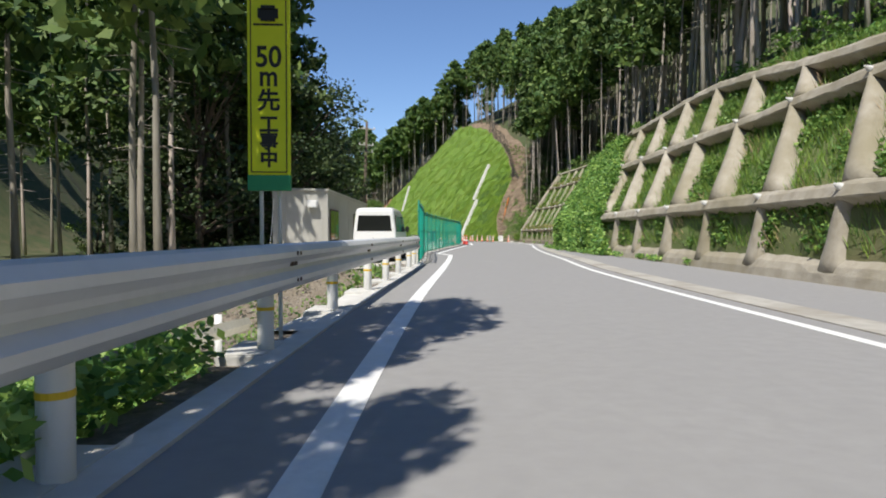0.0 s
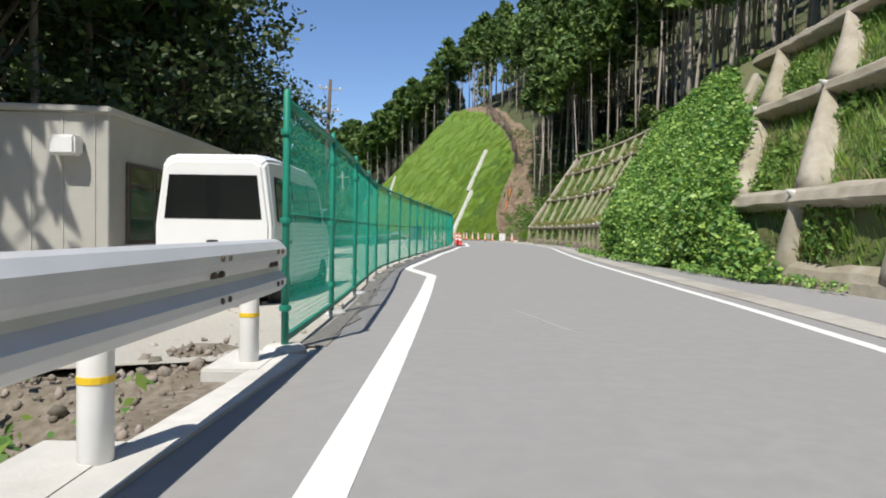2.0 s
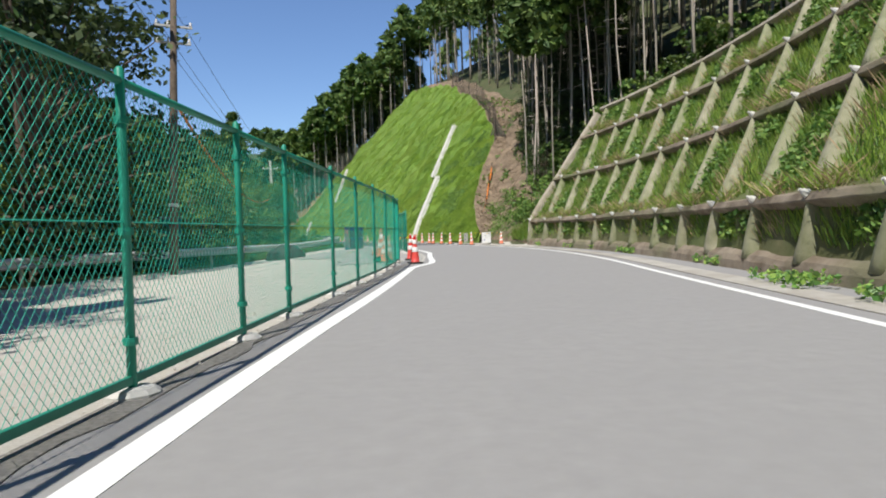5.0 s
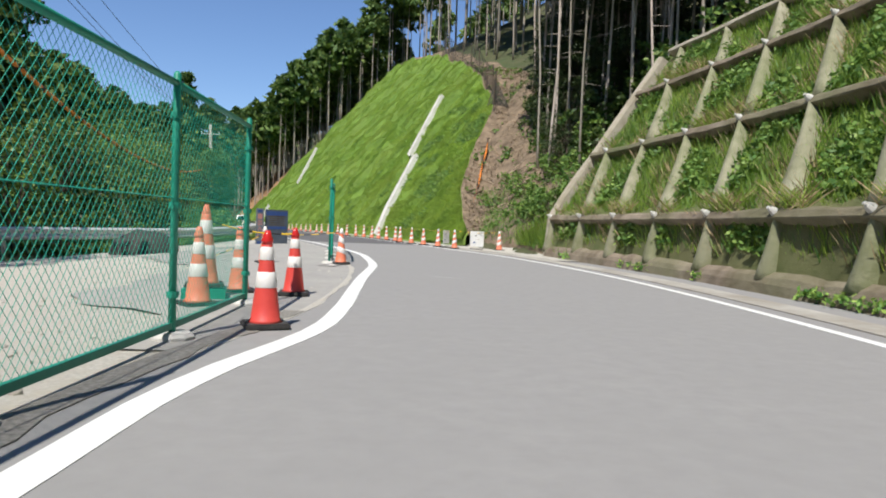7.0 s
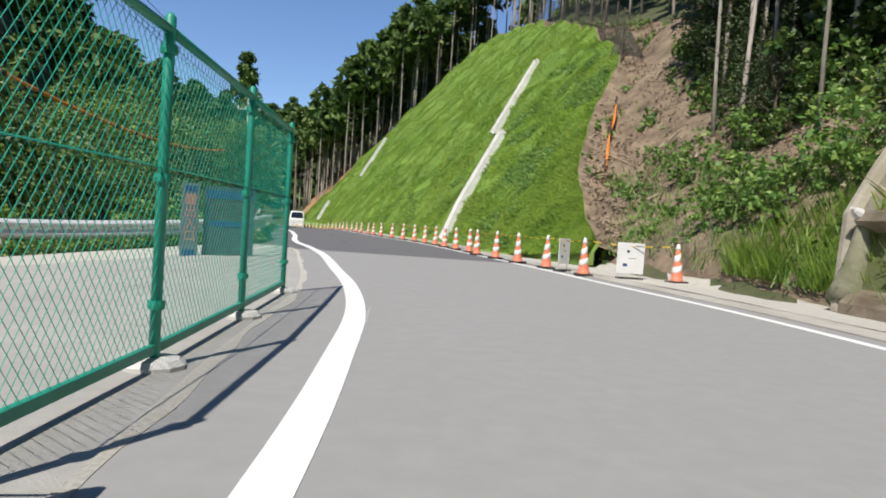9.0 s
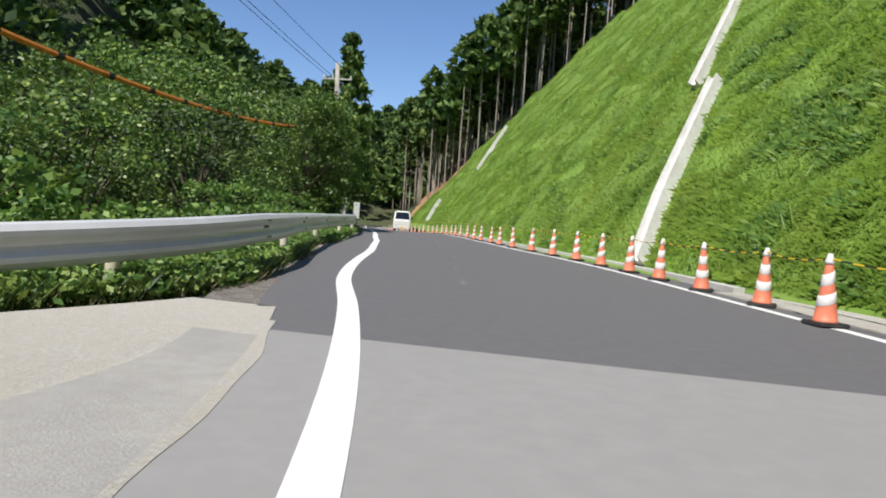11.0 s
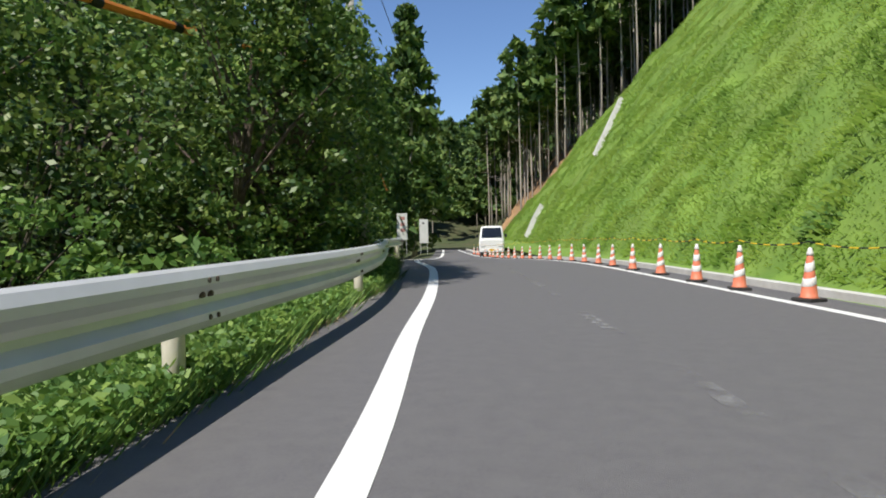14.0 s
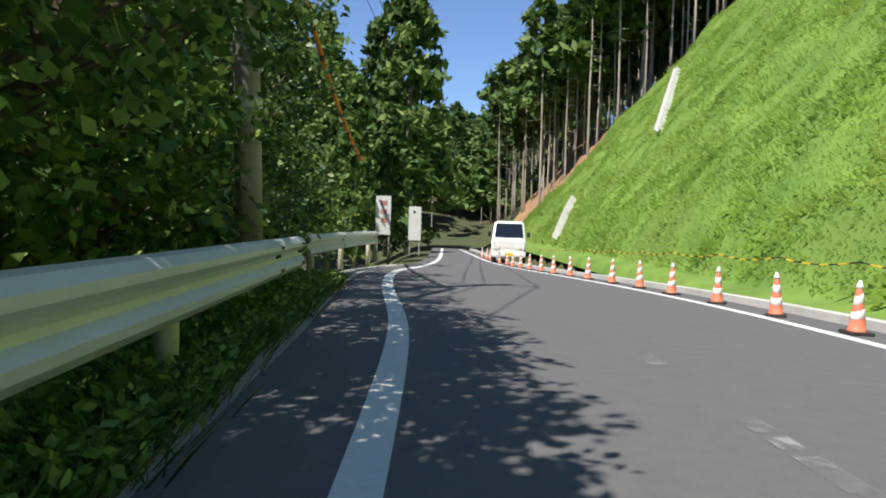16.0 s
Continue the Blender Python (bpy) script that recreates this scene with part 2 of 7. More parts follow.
def curve_x(table, y):
    """x of a line given as (x, y) rows, smooth between them."""
    ys = np.array([p[1] for p in table], float)
    xs = np.array([p[0] for p in table], float)
    y = np.asarray(y, float)
    i = np.clip(np.searchsorted(ys, y) - 1, 0, len(ys) - 2)
    slope = np.gradient(xs, ys)
    h = ys[i + 1] - ys[i]
    u = np.clip((y - ys[i]) / h, -2, 3)
    inside = (u >= 0) & (u <= 1)
    her = (2 * u**3 - 3 * u**2 + 1) * xs[i] + (u**3 - 2 * u**2 + u) * h * slope[i] + (-2 * u**3 + 3 * u**2) * xs[i + 1] + (u**3 - u**2) * h * slope[i + 1]
    return np.where(inside, her, xs[i] + u * (xs[i + 1] - xs[i]))


def leaf_cloud(centres, radii, count, size, flat=0.0, droop=0.0, rng=RN, long=1.6):
    """Small leaf quads spread about the centres: arrays of vertices and faces."""
    centres = np.asarray(centres, float)
    radii = np.asarray(radii, float).reshape(len(centres), -1)
    n = len(centres) * count
    c = np.repeat(centres, count, axis=0)
    rr = np.repeat(radii, count, axis=0)
    v = rng.normal(size=(n, 3))
    v /= np.linalg.norm(v, axis=1)[:, None]
    p = c + v * rr * (rng.rand(n, 1) ** 0.5)
    a = rng.normal(size=(n, 3))
    a[:, 2] = a[:, 2] * (1 - flat) - droop
    a /= np.linalg.norm(a, axis=1)[:, None]
    b = np.cross(a, rng.normal(size=(n, 3)))
    b /= np.linalg.norm(b, axis=1)[:, None]
    s = size * (0.6 + 0.8 * rng.rand(n, 1))
    a, b = a * s * long * 0.5, b * s * 0.5
    verts = np.stack([p - a, p + b * 0.9 - a * 0.1, p + a, p - b * 0.9 - a * 0.1], 1).reshape(-1, 3)
    return verts, n


def quads_object(name, verts, n, mat, parent=None, label=""):
    me = bpy.data.meshes.new(name)
    me.vertices.add(4 * n)
    me.vertices.foreach_set("co", np.asarray(verts, np.float32).ravel())
    me.loops.add(4 * n)
    me.loops.foreach_set("vertex_index", np.arange(4 * n, dtype=np.int32))
    me.polygons.add(n)
    me.polygons.foreach_set("loop_start", np.arange(0, 4 * n, 4, dtype=np.int32))
    me.materials.append(mat)
    me.update()
    ob = new(name, me)
    if parent:
        ob.parent = parent
    if label:
        ob["label"] = label
    return ob


def blades(points, height, width, lean=0.35, rng=RN):
    """One upright bent blade (two triangles) on each point."""
    p = np.asarray(points, float)
    n = len(p)
    ang = rng.rand(n) * 6.283
    h = (height * (0.5 + 0.9 * rng.rand(n)))[:, None]
    side = np.stack([np.cos(ang), np.sin(ang), np.zeros(n)], 1) * (width * (0.6 + 0.8 * rng.rand(n)))[:, None] * 0.5
    d2 = rng.rand(n) * 6.283
    tip = np.stack([np.cos(d2) * lean, np.sin(d2) * lean, np.ones(n)], 1) * h
    mid = tip * 0.6 + np.stack([np.zeros(n), np.zeros(n), np.ones(n)], 1) * h * 0.05
    verts = np.stack([p - side, p + side, p + mid + side * 0.7, p + tip], 1).reshape(-1, 3)
    return verts, n


# ---- the plan: lines along the road, (x, y) ----
LINE_LEFT_A = [(-0.52, -12), (-0.51, 0), (-0.49, 3), (-0.37, 8.0), (-0.23, 11.4), (-0.14, 13.4), (-0.07, 15.2), (0.03, 18.0), (0.12, 21), (0.2, 24.7)]
LINE_LEFT_B = [(-0.34, 27.2), (0.06, 31.5), (0.51, 36.6), (0.9, 40.1), (1.2, 43.2), (1.408, 45.6), (1.5, 46.6), (1.64, 47.25), (1.84, 47.9), (1.99, 48.5), (2.09, 49.7), (2.12, 51.4), (2.17, 53.9), (2.22, 55.0), (2.25, 56.5), (2.19, 57.5), (2.08, 58.7), (1.92, 60.2),
               (1.503, 62.4), (0.839, 64.9), (-0.31, 69.0), (-1.11, 71.3), (-1.96, 73.5), (-2.34, 74.7), (-2.86, 76.6), (-3.48, 79.1), (-4.37, 82.2), (-5.04, 84.5), (-5.88, 87.0), (-7.06, 90.7), (-8.11, 93.7), (-9.21, 96.6), (-11.36, 101.2), (-12.96, 105.2), (-14.16, 110.0), (-16.56, 118), (-21.96, 134)]
LINE_RIGHT = [(3.25, -12), (3.28, 4), (3.28, 9), (3.4, 14), (3.95, 21), (4.15, 24), (4.62, 30.6), (5.45, 39), (5.85, 42.5), (6.5, 48), (6.72, 52), (6.7, 55.5), (6.4, 59), (5.75, 63), (5.05, 65.6), (4.4, 68.3),
              (3.45, 71.9), (2.45, 75.5), (1.5, 79), (0.5, 82), (-1.1, 85.9), (-2.6, 90), (-3.9, 93.5), (-5.2, 97), (-6.5, 100.4), (-8.0, 104), (-9.5, 107.4), (-12.2, 113.5), (-20, 132)]
EDGE_LEFT = [(-1.12, -12), (-1.12, 1), (-1.06, 5), (-0.85, 11.4), (-0.72, 15), (-0.55, 17.4), (-0.50, 20), (-0.62, 23), (-0.62, 27), (-0.3, 32), (0.2, 36.9), (0.55, 40), (1.0, 44), (1.25, 47), (1.75, 49.6), (1.92, 52), (1.92, 54.5), (1.72, 56.8),
             (1.48, 58.4), (1.3, 59.8), (1.1, 61.5), (0.55, 64), (0.0, 66), (-0.9, 69.2), (-2.3, 72.8), (-3.3, 76), (-4.85, 80.4), (-6.2, 85), (-7.2, 89), (-8.1, 92.1), (-9.6, 96), (-11.8, 101), (-13.6, 105.5), (-15, 111), (-17.5, 119), (-23, 135)]
TOE = [(6.0, -40), (6.2, -5), (6.5, 8), (6.62, 17), (6.62, 26), (6.66, 33), (6.78, 37.5), (7.55, 43), (8.1, 48), (8.28, 52), (8.28, 55), (8.05, 58.5), (7.65, 62), (7.15, 65), (6.3, 69), (4.9, 73.4), (3.0, 77.4), (1.9, 80.5), (-0.4, 87), (-3.4, 95.5), (-6.4, 104), (-9.8, 113.7), (-15.5, 130), (-24, 154), (-40, 200), (-70, 290), (-100, 400)]


# the toe as a dense polyline, to find how far right of it a place lies
_ty = np.concatenate([np.arange(-60, 140, 1.0), np.arange(140, 420, 8.0)])
_tp = np.stack([curve_x(TOE, _ty), _ty], 1)


def toe_offset(x, y):
    """How far right of the toe line a place lies (left: minus), and the y of the nearest toe place."""
    q = np.stack([np.ravel(x), np.ravel(y)], 1)
    best = np.full(len(q), 1e9)
    sign = np.ones(len(q))
    near = np.zeros(len(q))
    for a, b in zip(_tp, _tp[1:]):
        d = b - a
        u = np.clip(((q - a) @ d) / (d @ d), 0, 1)
        w = q - (a + u[:, None] * d)
        dist = np.hypot(w[:, 0], w[:, 1])
        closer = dist < best
        best = np.where(closer, dist, best)
        sign = np.where(closer, np.sign(w[:, 0] * d[1] - w[:, 1] * d[0]), sign)
        near = np.where(closer, a[1] + u * d[1], near)
    return (best * sign).reshape(np.shape(x)), near.reshape(np.shape(x))


def lumps(x, y, scale, seed=0.0):
    x, y = np.asarray(x, float), np.asarray(y, float)
    return (np.sin(x * 1.7 / scale + seed) * np.cos(y * 1.3 / scale + seed * 2) + np.sin((x + y) * 0.9 / scale + seed * 3) * 0.7 + np.sin((x * 0.4 - y) * 2.3 / scale + seed) * 0.5) / 2.2


def step(a, b, v):
    u = np.clip((np.asarray(v, float) - a) / (b - a), 0, 1)
    return u * u * (3 - 2 * u)


def hill_height(d, s):
    """Height of the valley's right side, d metres right of the toe, at the toe place with y = s."""
    d = np.maximum(d, 0)
    wall = np.where(d < 5.4, np.maximum(0, d - 0.95) / 0.71, 6.27 + (d - 5.4) * 0.62)
    cut = np.where(d < 14, d * 0.80, 11.2 + (d - 14) * 0.62)
    crest = 9 + 13 * step(78, 128, s)
    dm = np.maximum(0, d - 0.5)
    mound = np.where(dm * 1.15 < crest, dm * 1.15, crest + (dm - crest / 1.15) * 0.55)
    far = d * 0.62
    k1, k2, k3 = step(62, 67, s), step(70, 76, s), step(136, 144, s)
    z = wall * (1 - k1) + cut * k1
    z = z * (1 - k2) + mound * k2
    z = z * (1 - k3) + far * k3
    return np.minimum(z, 58 + 4 * np.tanh((z - 58) / 8))


def mountain(x, y):
    """A wooded mountain flank across the valley, far to the left."""
    reach = np.hypot(x, y - 65)
    turn = np.degrees(np.arctan2(-x, y - 65))
    ridge = 235 * np.tan(np.radians(np.interp(turn, [8, 12, 16, 20, 25, 30, 35, 40, 50, 80, 120], [0, 4.2, 5.4, 6.6, 8.6, 11.2, 13.4, 15.4, 18, 20, 20])))
    return np.where((turn > 8) & (turn < 140), (ridge - 9 + 3 * lumps(x, y, 14.0)) * step(95, 235, reach) - 6 * (1 - step(95, 120, reach)), -6.0)


def left_height(x, y):
    """Height of everything left of the toe: the road's level, the bank by the rail, the yard, the valley floor and the far side."""
    x, y = np.asarray(x, float), np.asarray(y, float)
    edge = curve_x(EDGE_LEFT, np.clip(y, -12, 134)) - 0.42 * np.maximum(0, y - 134)
    off = edge - x
    level = -0.08 - 0.075 * np.clip(off - 0.3 - 1.5 * step(44, 52, y), 0, 6.5) * step(12, 18, y) * (1 - step(69, 73, y))
    bank = -0.10 - 0.85 * np.maximum(0, off - 0.55)
    yard = level - 0.75 * np.maximum(0, 16.6 + 0.12 * off - y)
    low = np.maximum(np.maximum(bank, yard), -1.7)
    z = np.where(y < 20, np.minimum(level, low), level)
    past = step(70, 76, y)
    z = z - past * np.minimum(1.6, 0.5 * np.maximum(0, off - 1.2))
    away = np.maximum(0, off - 30 + 13 * step(70, 120, y) + 9 * step(95, 125, y))
    z = z + 1.0 * away * step(0, 14, away)
    z = z - 0.70 * step(96, 122, y)
    z = z + 0.5 * np.maximum(0, y - 430) * (1 - step(0, 60, away))
    return np.maximum(np.minimum(z, 85 + 0.05 * away), mountain(x, y))


def height(x, y):
    d, s = toe_offset(x, y)
    return np.where(d > 0, hill_height(d, s) + np.clip(d, 0, 3) * 0.06 * lumps(x, y, 1.3) + step(6, 12, d) * 0.5 * lumps(x, y, 4.0, 1.0), left_height(x, y))


def grid_sheet(name, xs, ys, zf, mat, label, category):
    X, Y = np.meshgrid(xs, ys)
    Z = zf(X, Y)
    verts = np.stack([X, Y, Z], -1).reshape(-1, 3)
    nx, ny = len(xs), len(ys)
    i = np.arange((ny - 1) * (nx - 1))
    r_, c = i // (nx - 1), i % (nx - 1)
    a = r_ * nx + c
    faces = np.stack([a, a + 1, a + nx + 1, a + nx], 1)
    ob = add_mesh(name, verts.tolist(), faces.tolist(), mat, smooth=True)
    return tagged(ob, label, category, kind="structure")


def dip(y):
    """How far the road has sunk at y."""
    return 0.62 * step(96, 122, y)


def strip(name, left, right, z, mat, label="", category="", step_y=1.0, thick=0.0):
    """A band between two lines of (x, y) places given row by row."""
    l, r_ = np.asarray(left, float), np.asarray(right, float)
    n = len(l)
    verts = [(*p, z - float(dip(p[1]))) for p in l] + [(*p, z - float(dip(p[1]))) for p in r_]
    faces = [(i, n + i, n + i + 1, i + 1) for i in range(n - 1)]
    if thick:
        verts += [(*p, z - float(dip(p[1])) - thick) for p in l] + [(*p, z - float(dip(p[1])) - thick) for p in r_]
        faces += [(i, i + 1, 2 * n + i + 1, 2 * n + i) for i in range(n - 1)] + [(n + i + 1, n + i, 3 * n + i, 3 * n + i + 1) for i in range(n - 1)]
        faces += [(0, 2 * n, 3 * n, n), (n - 1, 2 * n - 1, 4 * n - 1, 3 * n - 1)]
    ob = add_mesh(name, verts, faces, mat)
    return tagged(ob, label, category, kind="structure")


def offset_line(table, ys, off):
    """Places along a line of (x, y) rows, moved off metres to its right."""
    ys = np.asarray(ys, float)
    x = curve_x(table, ys)
    dx = (curve_x(table, ys + 0.05) - curve_x(table, ys - 0.05)) / 0.1
    k = 1 / np.sqrt(1 + dx * dx)
    return np.stack([x + off * k, ys - off * dx * k], 1)


# ---- large structure ----
xs = np.unique(np.concatenate([np.arange(-30, 30, 0.75), np.arange(-60, 60, 3.0), np.linspace(-900, -60, 30), np.linspace(60, 900, 30)]))
ys = np.unique(np.concatenate([np.arange(-12, 130, 1.0), np.arange(-60, 200, 5.0), np.linspace(-900, -60, 20), np.linspace(200, 1500, 40)]))
ground = grid_sheet("ground", xs, ys, height, FOREST_FLOOR, "brown and green forest ground of a narrow valley", "ground")

SEAM = 70.0
ya = np.arange(-12, SEAM + 0.01, 0.5)
yb = np.arange(SEAM, 134.01, 0.5)
for nm, yy, mat, lab in (("road_1", ya, ASPHALT, "pale grey worn asphalt mountain road"), ("road_2", yb, ASPHALT_NEW, "dark grey freshly laid asphalt road with a faint scraped centre mark")):
    strip(nm, offset_line(EDGE_LEFT, yy, 0), offset_line(LINE_RIGHT, yy, 0.32), 0.0, mat, lab, "road", thick=0.25)

# white edge lines
def painted(name, table, y0, y1, width, label, step_y=0.4, z=0.004):
    yy = np.arange(y0, y1 + 1e-6, step_y)
    return strip(name, offset_line(table, yy, -width / 2), offset_line(table, yy, width / 2), z, PAINT, label, "road marking", thick=0.003)

painted("line_left_1", LINE_LEFT_A, -12, 24.7, 0.17, "white painted edge line along the road")
painted("line_left_2", LINE_LEFT_B, 27.2, 133.6, 0.17, "white painted edge line curving round a lay-by")
strip("line_left_3", [(0.115, 24.4), (0.112, 24.6), (0.06, 24.9), (-0.38, 26.7), (-0.415, 27.0), (-0.42, 27.3)], [(0.285, 24.4), (0.29, 24.7), (0.25, 25.1), (-0.20, 26.9), (-0.245, 27.15), (-0.25, 27.3)], 0.0045, PAINT, "white painted kink joining two edge lines", "road marking", thick=0.003)
painted("line_right_1", LINE_RIGHT, -12, 133, 0.13, "thin white painted line along the hillside edge")

# faint scraped marks on the fresh asphalt
SCRATCH = material("pale_scratch", (0.34, 0.335, 0.33), (0.39, 0.385, 0.38), 20, 0.85)
def scrape(x0, y0, x1, y1, w, mat, label):
    a, b = np.array([x0, y0]), np.array([x1, y1])
    d = (b - a) / np.linalg.norm(b - a)
    side = np.array([d[1], -d[0]])
    u = np.linspace(0, 1, 9)[:, None]
    mid = a + (b - a) * u + side * 0.25 * w * np.sin(u * 11 + y0)
    half = w * np.sin(np.linspace(0.2, 2.95, 9))[:, None] * (0.7 + 0.3 * np.cos(u * 17 + x0))
    strip("road_scuff", mid - side * half, mid + side * half, 0.003, mat, label, "road marking", thick=0.002)


# ghost of an old centre line on the fresh asphalt: broken pale patches
CENTRE_OLD = [(-0.45, 73.4), (-0.83, 75.06), (-1.08, 76.0), (-1.43, 77.4), (-1.62, 78.4), (-2.12, 80.2), (-2.85, 82.7), (-3.3, 84.5), (-3.95, 86.6), (-4.65, 88.6), (-5.15, 90.2), (-6.3, 93.6), (-7.6, 97.2)]


def patch_material():
    m = bpy.data.materials.new("old_line_ghost")
    m.use_nodes = True
    nt = m.node_tree
    b = nt.nodes["Principled BSDF"]
    b.inputs["Roughness"].default_value = 0.85
    co = nt.nodes.new("ShaderNodeTexCoord")
    facs = []
    for scale, lo, hi in ((0.9, 0.47, 0.60), (7.0, 0.40, 0.60), (60.0, 0.3, 0.7)):
        n = nt.nodes.new("ShaderNodeTexNoise")
        n.inputs["Scale"].default_value, n.inputs["Detail"].default_value = scale, 3.0
        nt.links.new(co.outputs["Object"], n.inputs["Vector"])
        mr = nt.nodes.new("ShaderNodeMapRange")
        mr.inputs[1].default_value, mr.inputs[2].default_value = lo, hi
        nt.links.new(n.outputs["Fac"], mr.inputs[0])
        facs.append(mr.outputs[0])
    both = nt.nodes.new("ShaderNodeMath")
    both.operation = "MULTIPLY"
    nt.links.new(facs[0], both.inputs[0])
    nt.links.new(facs[1], both.inputs[1])
    mx = nt.nodes.new("ShaderNodeMix")
    mx.data_type = "RGBA"
    mx.inputs[6].default_value, mx.inputs[7].default_value = (0.20, 0.20, 0.205, 1), (0.30, 0.30, 0.30, 1)
    nt.links.new(facs[2], mx.inputs[0])
    nt.links.new(mx.outputs[2], b.inputs["Base Color"])
    clear = nt.nodes.new("ShaderNodeBsdfTransparent")
    ms = nt.nodes.new("ShaderNodeMixShader")
    nt.links.new(both.outputs[0], ms.inputs[0])
    nt.links.new(clear.outputs[0], ms.inputs[1])
    nt.links.new(b.outputs[0], ms.inputs[2])
    nt.links.new(ms.outputs[0], nt.nodes["Material Output"].inputs[0])
    return m


GHOST = patch_material()
yg_ = np.arange(73.5, 97, 0.4)
strip("old_centre_line", offset_line(CENTRE_OLD, yg_, -0.055), offset_line(CENTRE_OLD, yg_, 0.065), 0.004, GHOST, "faint broken ghost of an old centre line", "road marking")
scrape(1.05, 20.1, 1.54, 17.9, 0.02, SCRATCH, "faint pale scrape along the worn asphalt")
scrape(1.93, 61.0, 2.1, 59.4, 0.010, SCRATCH, "thin pale scratch beside the edge line")
scrape(3.25, 54.1, 3.7, 53.8, 0.04, SCRATCH, "faint pale smudge on the worn asphalt")

# crumbled edge under the fence
yc_ = np.arange(17.4, 49.5, 0.3)
ragged = 0.03 * np.sin(yc_ * 5.1) + 0.025 * np.sin(yc_ * 13.7)
cl_, cr_ = offset_line(EDGE_LEFT, yc_, -0.16), offset_line(EDGE_LEFT, yc_, 0.03)
cr_[:, 0] += ragged
strip("crumbled_edge", cl_, cr_, 0.007, GRIT, "crumbled dark asphalt and grit under the fence", "verge", thick=0.006)

# pale concrete gutter beside the right line
yg = np.arange(-12, 76.01, 0.5)
strip("gutter", offset_line(LINE_RIGHT, yg, 0.32), offset_line(LINE_RIGHT, yg, 0.80), 0.015, CONCRETE, "pale concrete gutter slab along the road", "gutter", thick=0.2)
strip("verge", offset_line(LINE_RIGHT, yg, 0.80), np.stack([curve_x(TOE, yg) + 0.3, yg], 1), -0.004, ASPHALT, "grey dusty verge at the wall's foot", "verge", thick=0.2)
yk = np.arange(76.0, 133, 0.5)
strip("road_edge", offset_line(LINE_RIGHT, yk, 0.32), offset_line(LINE_RIGHT, yk, 0.63), -0.003, ASPHALT_NEW, "dark asphalt margin behind the cones", "road", thick=0.2)
strip("kerb", offset_line(LINE_RIGHT, yk, 0.63), offset_line(LINE_RIGHT, yk, 0.80), 0.09, CONCRETE_PALE, "pale concrete kerb below the grassy slope", "kerb", thick=0.2)


# gravel yard behind the fence: a sheet that falls away from the road
YARD_FAR = [(-10.5, 16.9), (-11.5, 30), (-11.0, 45), (-9.2, 55), (-6.6, 62), (-4.6, 66.5), (-3.0, 69.4), (-2.1, 71.6)]


def sheet_between(name, left, right, columns, zf, mat, label, category):
    l, r_ = np.asarray(left, float), np.asarray(right, float)
    u = np.linspace(0, 1, columns)[None, :, None]
    P = l[:, None, :] * (1 - u) + r_[:, None, :] * u
    Z = zf(P[..., 0], P[..., 1])
    verts = np.concatenate([P, Z[..., None]], -1).reshape(-1, 3)
    n, c = len(l), columns
    faces = [(i * c + j, i * c + j + 1, (i + 1) * c + j + 1, (i + 1) * c + j) for i in range(n - 1) for j in range(c - 1)]
    return tagged(add_mesh(name, verts.tolist(), faces, mat, smooth=True), label, category, kind="structure")


def yard_height(x, y):
    off = curve_x(EDGE_LEFT, y) - x
    return -0.012 - 0.075 * np.clip(off - 0.3 - 1.5 * step(44, 52, y), 0, 6.5) * step(12, 18, y) * (1 - step(69, 73, y)) + 0.012 * lumps(x, y, 0.7) * step(0.3, 1.0, off)


yy = np.arange(17.0, 71.5, 0.5)
sheet_between("yard", np.stack([curve_x(YARD_FAR, yy), yy], 1), offset_line(EDGE_LEFT, yy, -0.01), 24, yard_height, GRAVEL, "pale gravel and dust yard beside the road", "yard")

# worn pale asphalt apron at the lay-by's mouth
APRON = material("apron_asphalt", (0.33, 0.318, 0.298), (0.40, 0.387, 0.362), 9, 0.95, bump=0.5, bump_scale=60, c3=(0.29, 0.282, 0.27), big=0.4)
yp = np.arange(47.6, 70.0, 0.3)
wide_ = (0.5 + 2.3 * step(47.6, 51.5, yp) + 1.8 * step(55, 60, yp)) * (1 - 0.9 * step(61, 69.5, yp)) + (0.16 * np.sin(yp * 1.9) + 0.10 * np.sin(yp * 4.7)) * (1 - step(64, 69, yp))
al_ = offset_line(EDGE_LEFT, yp, 0)
al_[:, 0] -= wide_
sheet_between("apron", al_, offset_line(EDGE_LEFT, yp, 0.012), 10, lambda x, y: yard_height(x, y) + 0.010 + 0.006 * step(0.1, 0.5, curve_x(EDGE_LEFT, y) - x), APRON, "pale worn asphalt apron at the mouth of the lay-by", "pavement")

# dust drifted over the asphalt's edge
yd = np.arange(47.5, 70.5, 0.2)
fringe = 0.03 + 0.02 * np.sin(yd * 2.3) + 0.012 * np.sin(yd * 5.9 + 1)
dl_, dr_ = offset_line(EDGE_LEFT, yd, -0.02), offset_line(EDGE_LEFT, yd, 0.02)
dr_[:, 0] += np.maximum(0, fringe)
strip("dust_fringe", dl_, dr_, 0.003, GRAVEL, "pale dust drifted over the asphalt's edge", "verge", thick=0.003)

